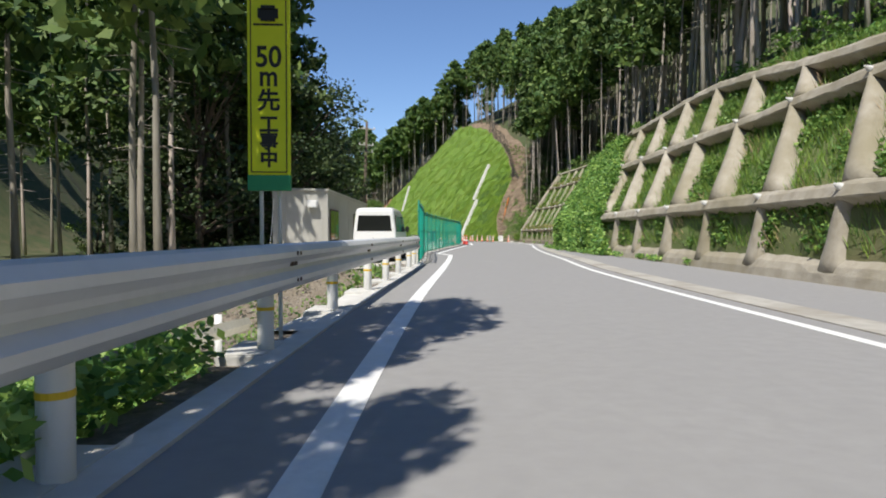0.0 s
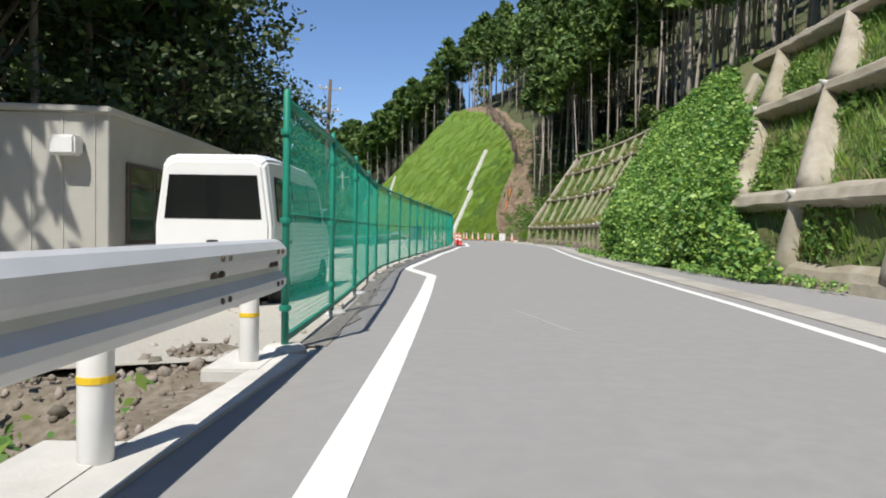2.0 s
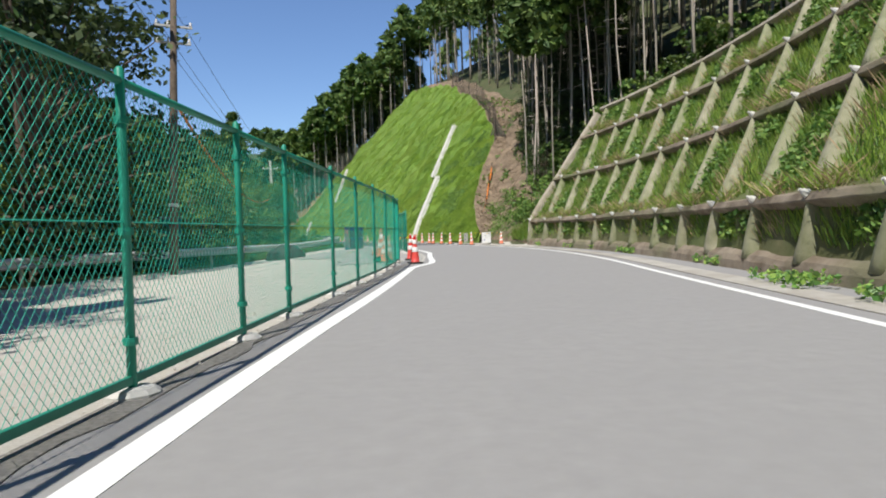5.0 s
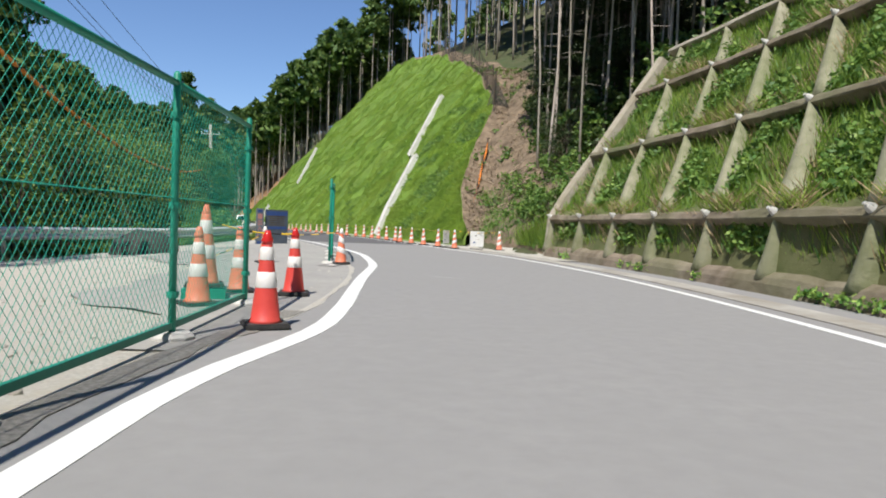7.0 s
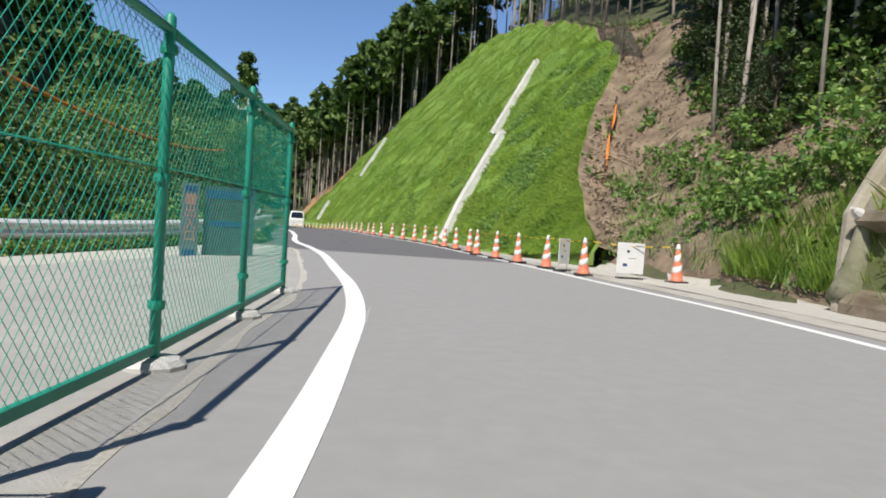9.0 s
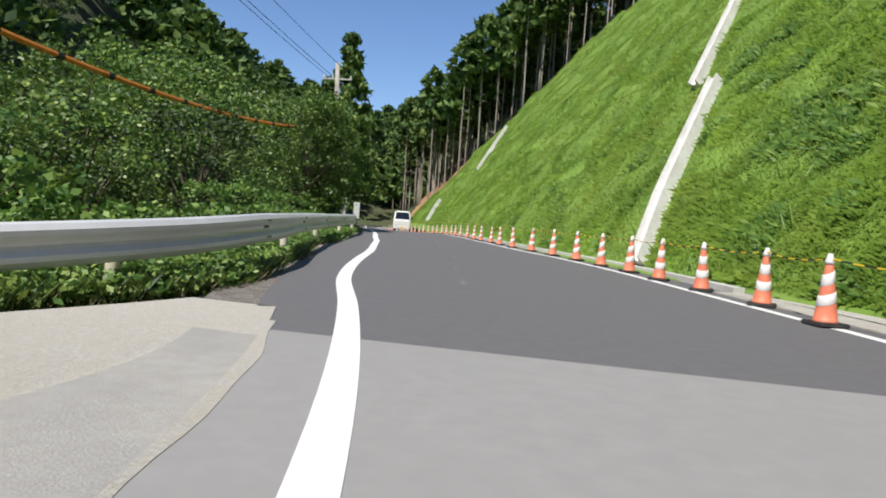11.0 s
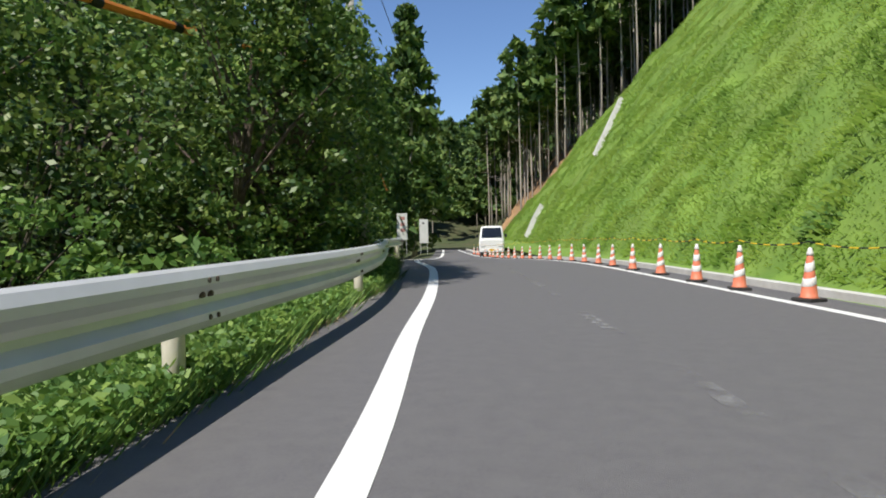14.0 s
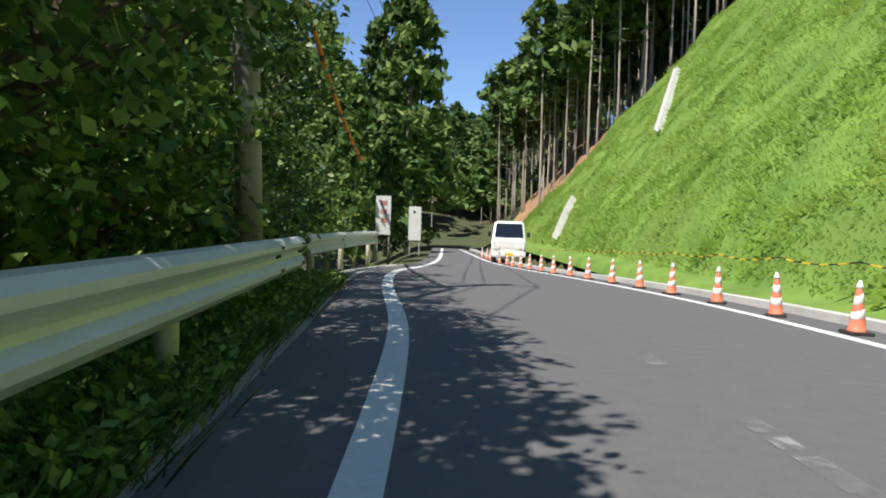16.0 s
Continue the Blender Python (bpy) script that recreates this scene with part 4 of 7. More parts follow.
RAIL_A = [(-1.25, -12), (-1.25, -2), (-1.24, 1), (-1.22, 3.5), (-1.17, 6), (-1.08, 8.5), (-0.95, 11.5), (-0.86, 14), (-0.80, 16), (-0.78, 17.2)]
ya = np.arange(-8, 17.05, 0.25)
la = np.stack([curve_x(RAIL_A, ya), ya], 1)
guard_rail("weathered grey steel guard rail on white banded posts", la, [round((y + 8) / 0.25) for y in (-6.4, -4.0, -1.5, 1.05, 3.55, 6.05, 8.4, 10.5, 12.6, 14.9, 16.8)], "post", lambda x, y: 0.0, 0.60)

# rail round the yard's far edge and on along the dark road
RAIL_B = [(-11.3, 45), (-9.6, 55), (-7.0, 62), (-5.0, 66.4), (-3.4, 69.6), (-2.8, 71.8), (-3.05, 73.7), (-4.0, 76.6), (-5.25, 80.9), (-6.3, 85.0), (-7.2, 88.5), (-8.3, 91.7), (-9.1, 93.6), (-9.75, 95.1), (-10.97, 97.9), (-11.75, 99.7)]
yb_ = np.arange(46, 98.3, 0.3)
lb = np.stack([curve_x(RAIL_B, yb_), yb_], 1)
guard_rail("long grey steel guard rail on cream posts among weeds", lb, [round((y - 46) / 0.3) for y in np.arange(47.26, 98.2, 4.72)], "post", lambda x, y: -0.42 * (1 - float(step(66, 74, y))) - 0.10 * float(step(66, 74, y)), 0.62, band=False, post_mat=CREAM)
RAIL_C = [(-12.5, 100.6), (-13.6, 103.5), (-14.6, 106.6), (-15.2, 109)]
yc = np.arange(100.8, 109, 0.3)
guard_rail("short grey guard rail past a gap in the roadside", np.stack([curve_x(RAIL_C, yc), yc], 1), [3, 14, 25], "post", lambda x, y: -0.14, 0.62, band=False, post_mat=CREAM)


# ---- chain-link fences ----
def wire_panel(a, b, z0, z1, pitch, r_):
    """Crossing diagonal wires between two posts, each a thin three-sided bar."""
    a, b = Vector(a), Vector(b)
    along = b - a
    length = Vector((along.x, along.y, 0)).length
    d = Vector((along.x, along.y, 0)) / length
    dz = (b.z - a.z) / length
    nrm = Vector((d.y, -d.x, 0))
    verts, faces = [], []
    h = z1 - z0
    rise = 1.28
    run = h / rise
    for sgn in (1, -1):
        k = -run if sgn > 0 else 0.0
        while k < length + (0 if sgn > 0 else run):
            u0, w0, u1, w1 = k, 0.0, k + sgn * run, h
            if sgn > 0:
                if u0 < 0:
                    w0, u0 = -u0 * rise, 0.0
                if u1 > length:
                    w1, u1 = h - (u1 - length) * rise, length
            else:
                if u0 > length:
                    w0, u0 = (u0 - length) * rise, length
                if u1 < 0:
                    w1, u1 = h + u1 * rise, 0.0
            if w1 - w0 > 0.02:
                p = a + d * u0 + Vector((0, 0, z0 + w0 + dz * u0)) + nrm * (0.004 * sgn)
                q = a + d * u1 + Vector((0, 0, z0 + w1 + dz * u1)) + nrm * (0.004 * sgn)
                t = (q - p).normalized()
                s1 = t.cross(nrm).normalized()
                base = len(verts)
                for e in (p, q):
                    for ang in (90, 210, 330):
                        verts.append(e + (nrm * math.sin(radians(ang)) + s1 * math.cos(radians(ang))) * r_)
                faces += [(base, base + 1, base + 4, base + 3), (base + 1, base + 2, base + 5, base + 4), (base + 2, base, base + 3, base + 5)]
            k += pitch
    return verts, faces


def chain_fence(label, places, height_, group):
    """Posts with footings, top, middle and bottom rails, and a wire panel in each bay."""
    thing = empty("chain_link_fence", (*places[0], 0))
    back = thing.matrix_basis.inverted()
    def link(ob):
        ob.matrix_parent_inverse = back
        return ob
    for i, (x, y) in enumerate(places):
        end = i in (0, len(places) - 1)
        post = link(part("post", tube_bm([(x, y, -0.2), (x, y, height_ + 0.03), (x, y, height_ + 0.05)], [0.026, 0.026, 0.012], 12), GREEN_STEEL, thing, smooth=True))
        link(part("post_footing", lathe_bm([(0.15, -0.2), (0.15, 0.02), (0.12, 0.045), (0.05, 0.05)], 10, (x, y, 0)), CONCRETE_PALE, thing, "rough pale concrete footing"))
        for z in (0.3, 0.9, 1.5):
            link(part("clamp", lathe_bm([(0.04, z - 0.02), (0.042, z), (0.04, z + 0.02)], 10, (x, y, 0)), GREEN_STEEL, thing))
    for (xa, ya_), (xb, yb2) in zip(places, places[1:]):
        link(part("top_rail", tube_bm([(xa, ya_, height_ - 0.03), (xb, yb2, height_ - 0.03)], 0.024, 8), GREEN_STEEL, thing, smooth=True))
        link(part("bottom_rail", box_bm(0.03, math.dist((xa, ya_), (xb, yb2)), 0.045, ((xa + xb) / 2, (ya_ + yb2) / 2, 0.09), turn=Matrix.Rotation(-math.atan2(xb - xa, yb2 - ya_), 4, "Z")), GREEN_STEEL, thing))
        link(part("tension_wire", tube_bm([(xa, ya_, 0.95), (xb, yb2, 0.95)], 0.004, 4), WIRE, thing))
        v, f = wire_panel((xa, ya_, 0), (xb, yb2, 0), 0.1, height_ - 0.03, 0.058, 0.0016)
        link(add_mesh("wire_mesh", v, f, WIRE, thing))
    return tagged(thing, label, "fence", group)


FENCE_A = [(-0.76, 17.2), (-0.76, 19.2), (-0.78, 21.2), (-0.84, 23.3), (-0.88, 25.3), (-0.80, 27.3), (-0.65, 29.3), (-0.48, 31.2), (-0.33, 33.1), (-0.14, 35.0), (0.02, 36.8), (0.14, 38.25), (0.36, 40.5), (0.56, 42.3), (0.76, 44.1), (0.93, 46.0), (1.08, 48.0), (1.16, 49.9)]
chain_fence("green coated chain-link fence on steel posts beside the road", FENCE_A, 1.74, "chain-link fences")
FENCE_B = [(1.39, 56.5), (1.30, 58.15), (1.15, 59.8), (0.98, 61.5)]
chain_fence("shorter green chain-link fence at the lay-by's end", FENCE_B, 1.62, "chain-link fences")


# ---- traffic cones ----
def make_cone(name, height_, red, bands, label, base_h=0.045, weight=False, tilt=0.0, cap=None):
    thing = empty(name)
    k = height_ / 0.7
    part("base", box_bm(0.33 * k, 0.33 * k, base_h, (0, 0, base_h / 2 + 0.002), 0.012), RUBBER if weight else red, thing, "black rubber base" if weight else "")
    body = lambda z: (0.115 - 0.083 * (z - base_h) / (height_ - base_h)) * k
    part("body", lathe_bm([(body(base_h) + 0.018, base_h), *[(body(z), z) for z in np.linspace(base_h + 0.02, height_ - 0.01, 6)], (body(height_) * 0.7, height_)], 20), red, thing, smooth=True)
    for a, b in bands:
        bm = bmesh.new()
        rings = []
        for z0, lift in ((a, 0.001), (a + 0.004, 0.004), (b - 0.004, 0.004), (b, 0.001)):
            ring = []
            for q in range(20):
                ang = q * math.pi / 10
                z = z0 * k + tilt * math.cos(ang)
                ring.append(bm.verts.new(((body(z) + lift) * math.cos(ang), (body(z) + lift) * math.sin(ang), z)))
            rings.append(ring)
        for lo, hi in zip(rings, rings[1:]):
            for q in range(20):
                bm.faces.new((lo[q], lo[(q + 1) % 20], hi[(q + 1) % 20], hi[q]))
        part("band", bm, BAND, thing, "dull white reflective band", smooth=True)
    part("ring_cap", lathe_bm([(0.042, height_ - 0.06), (0.046, height_ - 0.03), (0.03, height_ + 0.01), (0.02, height_ + 0.045)], 12), cap or red, thing, smooth=True)
    return tagged(thing, label, "traffic cone", "traffic cones")


red_cone = make_cone("traffic_cone", 0.70, ORANGE, [(0.31, 0.43), (0.52, 0.62)], "red traffic cone with white bands on a black base", weight=True, cap=RED)
red_cone.matrix_basis = pose(1.60, 48.55, 0.0, 0, 0, 20)
copy_thing(red_cone, pose(1.50, 50.8, 0.0, 0, 0, 5))
yard_cone = make_cone("traffic_cone", 0.70, ORANGE_LIGHT, [(0.28, 0.40), (0.49, 0.60)], "faded orange traffic cone with white bands on the gravel", weight=True)
yard_cone.matrix_basis = pose(0.76, 49.75, float(yard_height(0.76, 49.75)), 0, 0, 40)
copy_thing(yard_cone, pose(0.86, 51.0, float(yard_height(0.86, 51.0)), 0, 0, 10))
crate = empty("plastic_crate", (0.66, 50.35, float(yard_height(0.66, 50.35))), 12)
for x in (-0.2, 0.2):
    part("side", box_bm(0.02, 0.42, 0.11, (x, 0, 0.06), 0.004), GREEN_STEEL, crate)
for y in (-0.2, 0.2):
    part("side", box_bm(0.38, 0.02, 0.11, (0, y, 0.06), 0.004), GREEN_STEEL, crate)
part("bottom", box_bm(0.4, 0.4, 0.015, (0, 0, 0.11)), GREEN_STEEL, crate)
tagged(crate, "shallow green plastic crate upside down on gravel", "crate")
tall = make_cone("traffic_cone", 0.80, ORANGE_LIGHT, [(0.26, 0.38), (0.48, 0.60)], "taller orange traffic cone with two white bands on a green crate", weight=True)
tall.matrix_basis = pose(0.66, 50.35, float(yard_height(0.66, 50.35)) + 0.119, 0, 0, 15)
row_cone = make_cone("traffic_cone", 0.66, ORANGE_LIGHT, [(0.235, 0.345), (0.44, 0.56)], "orange traffic cone with slanting white bands in a roadside row", weight=True, tilt=0.03, cap=BAND)
row_cone.matrix_basis = pose(0.19, 56.2, float(yard_height(0.19, 56.2)), 0, 0, 25)
copy_thing(row_cone, pose(1.62, 56.4, 0, 0, 0, 200))
row_places = [(6.55, 66.85), (4.97, 67.25), (4.48, 68.85), (4.0, 70.3), (3.55, 71.7), (3.1, 73.1)]
for y in [74.6, 76.1, 77.6, 79.05, 80.45, 82.05, 83.55, 85.2, 87.1, 88.7, 90.2, 91.66, 92.98, 94.5, 95.98, 97.38, 98.6, 99.9, 101.2, *np.arange(102.5, 124, 1.35)]:
    p = offset_line(LINE_RIGHT, [y], 0.2)[0]
    row_places.append((float(p[0]) + R.uniform(-0.03, 0.03), float(p[1]) + R.uniform(-0.08, 0.08)))
for x, y in row_places:
    small = 1.0 - 0.16 * float(step(84, 91, y)) - 0.14 * float(step(92, 99, y))
    copy_thing(row_cone, pose(x, y, -float(dip(y)), R.uniform(-1.5, 1.5), R.uniform(-1.5, 1.5), R.uniform(0, 90)) @ Matrix.Diagonal((small, small, small, 1)))


def striped_rope(places, label, sag=0.05):
    """A black and yellow barrier cord hung from place to place, its coloured lengths as parts."""
    thing = empty("barrier_cord", places[0])
    back = thing.matrix_basis.inverted()
    for mat, phase, nm in ((BLACK, 0, "black_length"), (YELLOW, 1, "yellow_length")):
        bm = bmesh.new()
        for a, b in zip(places, places[1:]):
            a, b = Vector(a), Vector(b)
            m = max(4, int((b - a).length / 0.14))
            pt = lambda t: a.lerp(b, t) - Vector((0, 0, sag * 4 * t * (1 - t)))
            for i in range(m):
                if i % 2 == phase:
                    if len(places) < 5:
                        part(nm, tube_bm([pt(i / m), pt((i + 1) / m)], 0.008, 5), mat, thing).matrix_parent_inverse = back
                    else:
                        tube_bm([pt(i / m), pt((i + 1) / m)], 0.008, 5, bm, caps=False)
        if len(bm.verts):
            ob = part(nm, bm, mat, thing)
            ob.matrix_parent_inverse = back
            tagged(ob, kind="stuff")
    return tagged(thing, label, "barrier cord", "barrier cords")


striped_rope([(x, y, 0.66 - float(dip(y))) for x, y in row_places], "black and yellow cord strung between the cones")
striped_rope([(0.66, 50.35, 0.8), (1.50, 50.8, 0.68)], "black and yellow cord between two cones")
striped_rope([(1.62, 56.4, 0.64), (0.19, 56.2, 0.56), (-1.2, 56.5, -0.05)], "black and yellow cord hung across the yard entrance")


# ---- trees ----
def cedar_meshes(seed, tall, clear, spread, leaf, clumps, per, lean=0.0, girth=0.125):
    """Trunk and crown of a planted cedar: a bare pole below, a narrow drooping crown on top."""
    rng = np.random.RandomState(seed)
    rr = random.Random(seed)
    bm = bmesh.new()
    bend = [(rr.uniform(-0.12, 0.12), rr.uniform(-0.12, 0.12)) for _ in range(5)]
    pts, rad = [], []
    for i in range(6):
        u = i / 5
        pts.append((bend[min(i, 4)][0] * u * 1.5 + lean * u * tall * 0.05, bend[min(i, 4)][1] * u * 1.5, -0.6 + u * (tall * 0.97 + 0.6)))
        rad.append(girth * tall / 14 * (1 - 0.8 * u) + 0.012)
    rad[0] *= 1.3
    tube_bm(pts, rad, 7, bm)
    for _ in range(9):
        z = clear * rr.uniform(0.45, 1.0)
        a = rr.uniform(0, 6.28)
        l_ = rr.uniform(0.4, 1.0)
        tube_bm([(0, 0, z), (math.cos(a) * l_, math.sin(a) * l_, z - 0.15 * l_)], [0.02, 0.008], 3, bm)
    trunk = bpy.data.meshes.new("trunk")
    bm.to_mesh(trunk)
    bm.free()
    trunk.materials.append(BARK)
    trunk.polygons.foreach_set("use_smooth", [True] * len(trunk.polygons))
    z = clear + (tall - clear) * rng.rand(clumps) ** 0.8
    u = (z - clear) / (tall - clear)
    reach = spread * (1.04 - u) ** 0.55 * (0.25 + 0.8 * rng.rand(clumps)) * np.minimum(1, 0.6 + u * 3)
    a = rng.rand(clumps) * 6.283
    cx = np.interp(z, [p[2] for p in pts], [p[0] for p in pts])
    c = np.stack([cx + reach * np.cos(a), reach * np.sin(a), z - 0.22 * reach], 1)
    r_ = np.stack([0.30 + 0.25 * reach, 0.30 + 0.25 * reach, 0.22 + 0.12 * reach], 1)
    v, n_ = leaf_cloud(c, r_, per, leaf, droop=0.35, rng=rng, long=2.0)
    me = quads_object("crown", v, n_, CEDAR)
    data = me.data
    bpy.data.objects.remove(me)
    return trunk, data


def broad_meshes(seed, tall, spread, leaf, blobs, per, mat, low=0.15):
    """Trunk with limbs and an uneven crown of leaf clumps."""
    rng = np.random.RandomState(seed)
    rr = random.Random(seed)
    bm = bmesh.new()
    tube_bm([(0, 0, -0.5), (rr.uniform(-0.2, 0.2), rr.uniform(-0.2, 0.2), tall * 0.35), (rr.uniform(-0.5, 0.5), rr.uniform(-0.5, 0.5), tall * 0.75)], [tall * 0.018, tall * 0.013, tall * 0.004], 7, bm)
    centres, radii = [], []
    for i in range(blobs):
        z = tall * (low + (0.95 - low) * rng.rand())
        u = z / tall
        reach = spread * (0.35 + 0.75 * rng.rand()) * math.sqrt(max(0.05, 1 - ((u - 0.5) / 0.56) ** 2))
        a = rng.rand() * 6.283
        p = (reach * math.cos(a), reach * math.sin(a), z)
        centres.append(p)
        k = 0.16 + 0.16 * rng.rand()
        radii.append((spread * k, spread * k, spread * k * 0.65))
        if i % 3 == 0:
            tube_bm([(0, 0, z * 0.55), (p[0] * 0.5, p[1] * 0.5, z * 0.8), p], [tall * 0.008, tall * 0.005, 0.006], 4, bm)
    trunk = bpy.data.meshes.new("trunk")
    bm.to_mesh(trunk)
    bm.free()
    trunk.materials.append(BARK_DARK)
    v, n_ = leaf_cloud(np.array(centres), np.array(radii), per, leaf, flat=0.4, rng=rng, long=1.5)
    ob = quads_object("crown", v, n_, mat)
    data = ob.data
    bpy.data.objects.remove(ob)
    return trunk, data


def plant(name, meshes, x, y, z, scale, rz, label, category, group, lean=0.0):
    thing = empty(name, (x, y, z))
    thing.matrix_basis = pose(x, y, z, lean, R.uniform(-1.5, 1.5), rz) @ Matrix.Diagonal((scale, scale, scale * R.uniform(0.94, 1.08), 1))
    for nm, me in zip(("trunk", "crown"), meshes):
        ob = new(nm, me)
        ob.parent = thing
    return tagged(thing, label, category, group)


CEDARS = [cedar_meshes(100 + i, 15.0, 9.6 + 0.8 * (i % 3), 2.0, 0.30, 100, 12, girth=0.075) for i in range(5)]
CEDARS_THIN = [cedar_meshes(110 + i, 15.0, 9.2 + 0.8 * i, 1.7, 0.36, 80, 10, girth=0.052) for i in range(3)]
CEDARS_FAR = [cedar_meshes(120 + i, 15.0, 9.3 + 0.7 * i, 2.4, 0.52, 52, 8, girth=0.075) for i in range(3)]
CEDARS_NEAR = [cedar_meshes(130 + i, 15.0, 6.5 + 0.6 * (i % 3), 2.1, 0.32, 72, 11, girth=0.10) for i in range(3)]
CEDAR_FULL = [cedar_meshes(150 + i, 15.0, 1.0, 2.3, 0.30, 260, 18) for i in range(2)]
BROADS = [broad_meshes(170 + i, 7.5, 3.0, 0.17, 66, 38, LEAF) for i in range(3)]
BROADS_NEAR = [broad_meshes(180 + i, 7.5, 3.0, 0.10, 85, 84, LEAF, low=0.05) for i in range(3)]
BROAD_HIGH = [broad_meshes(186 + i, 9.0, 2.4, 0.15, 90, 80, LEAF, low=0.62) for i in range(3)]
BROAD_SHADE = [broad_meshes(210 + i, 9.0, 2.6, 0.12, 130, 80, LEAF, low=0.12) for i in range(2)]
BIG_LEAF = [broad_meshes(196 + i, 2.0, 1.1, 0.06, 36, 60, WEED, low=0.1) for i in range(2)]
BROADS_SHADED = [broad_meshes(200 + i, 7.5, 3.0, 0.11, 90, 80, LEAF_SHADED, low=0.05) for i in range(2)]
# bush copy in the darker leaf tone, imitating the wood's deep shade
BUSHES_SHADED = [broad_meshes(206 + i, 1.6, 1.0, 0.11, 26, 27, LEAF, low=0.05) for i in range(2)]
BUSHES = [broad_meshes(190 + i, 1.6, 1.0, 0.09, 26, 27, WEED, low=0.05) for i in range(3)]

def mound_su(x, y):
    w = np.array([x, y]) - MB
    return float(w @ MD), float(w @ MN)


def free_of_cut(x, y, d, s):
    """False on the grassy slope, the bare cut beside it and the framed slopes."""
    ms, mu = mound_su(x, y)
    if -12 < ms < 61 and mu < float(MOUND_TOP(ms)) + (3.5 if ms < 30 else 1.2):
        return False
    if 62 < s < 82 and (d < 3.4 or ms > float(np.interp(mu, [0.3, 2.3, 3.9, 6.4, 8.2, 14], [-11, -7.5, -5.2, -0.4, 3, 12])) - 3.0 and mu < 14):
        return False
    if s <= 60 and d < 6.0 or s <= 64 and d < 4.6:
        return False
    return d > 1.5


def beside_bare(x, y, gap=4.2):
    """True right of the bare strip that runs up beside the grassy slope."""
    x, y = np.asarray(x, float), np.asarray(y, float)
    ms, mu = (x - MB[0]) * MD[0] + (y - MB[1]) * MD[1], (x - MB[0]) * MN[0] + (y - MB[1]) * MN[1]
    return ms < np.interp(mu, [0.3, 2.3, 3.9, 6.4, 8.2, 14], [-11, -7.5, -5.2, -0.4, 3, 12]) - gap


rs = np.random.RandomState(5)
tries = []
for s0, s1, d0, d1, count in ((-6, 64, 6.2, 13, 170), (-6, 64, 13, 40, 190), (58, 84, 3.5, 16, 190), (62, 82, 16, 40, 70), (78, 150, 2, 28, 330), (136, 165, 1.5, 20, 230), (165, 200, 2, 34, 90), (78, 150, 28, 70, 130), (-10, 80, 40, 80, 90)):
    for _ in range(count):
        s, d = rs.uniform(s0, s1), rs.uniform(d0, d1)
        tries.append((s, d))
taken = []
for s, d in tries:
    i = int(np.argmin(np.abs(_tp[:, 1] - s)))
    t_ = _tp[min(i + 1, len(_tp) - 1)] - _tp[i - 1]
    t_ = t_ / np.linalg.norm(t_)
    x, y = _tp[i, 0] + t_[1] * d, s - t_[0] * d
    if not free_of_cut(x, y, d, s) or any((x - a) ** 2 + (y - b) ** 2 < 1.2 for a, b in taken):
        continue
    taken.append((x, y))
tx, ty_ = np.array([p[0] for p in taken]), np.array([p[1] for p in taken])
tz = height(tx, ty_)
order = sorted(range(len(taken)), key=lambda i: abs(tx[i] - 5) + abs(ty_[i] - 50) * 0.55)


def joined(name, items, label, category, mats):
    """Many far trees joined into one object: items are (mesh, matrix)."""
    vs, fl, cnt, mi, base = [], [], [], [], 0
    for me, m, k in items:
        co = np.empty(len(me.vertices) * 3, np.float32)
        me.vertices.foreach_get("co", co)
        co = co.reshape(-1, 3) @ np.array(m.to_3x3()).T.astype(np.float32) + np.array(m.translation, np.float32)
        li = np.empty(len(me.loops), np.int32)
        me.loops.foreach_get("vertex_index", li)
        lt = np.empty(len(me.polygons), np.int32)
        me.polygons.foreach_get("loop_total", lt)
        vs.append(co)
        fl.append(li + base)
        cnt.append(lt)
        mi.append(np.full(len(lt), k, np.int32))
        base += len(co)
    vs, fl, cnt, mi = np.concatenate(vs), np.concatenate(fl), np.concatenate(cnt), np.concatenate(mi)
    me = bpy.data.meshes.new(name)
    me.vertices.add(len(vs))
    me.vertices.foreach_set("co", vs.ravel())
    me.loops.add(len(fl))
    me.loops.foreach_set("vertex_index", fl)
    me.polygons.add(len(cnt))
    me.polygons.foreach_set("loop_start", np.concatenate([[0], np.cumsum(cnt)[:-1]]).astype(np.int32))
    me.polygons.foreach_set("material_index", mi)
    for m in mats:
        me.materials.append(m)
    me.update()
    return tagged(new(name, me), label, category, kind="stuff")


far_items = []
for rank, i in enumerate(order):
    rz, sc = R.uniform(0, 360), R.uniform(0.8, 1.2)
    if ty_[i] > 78:
        sc *= 0.92
    if rank < 290:
        plant("cedar_tree", CEDARS_THIN[i % 3] if 60 < ty_[i] < 84 else R.choice(CEDARS_NEAR if ty_[i] < 56 and i % 4 else CEDARS), tx[i], ty_[i], tz[i] - 0.2, sc, rz, "tall planted cedar with a bare pale trunk on the hillside", "tree", "hillside cedars", R.uniform(-4.5, 4.5))
    else:
        pair_ = R.choice(CEDARS_FAR)
        m = pose(tx[i], ty_[i], tz[i] - 0.2, 0, 0, rz) @ Matrix.Diagonal((sc, sc, sc, 1))
        far_items += [(pair_[0], m, 0), (pair_[1], m, 1)]

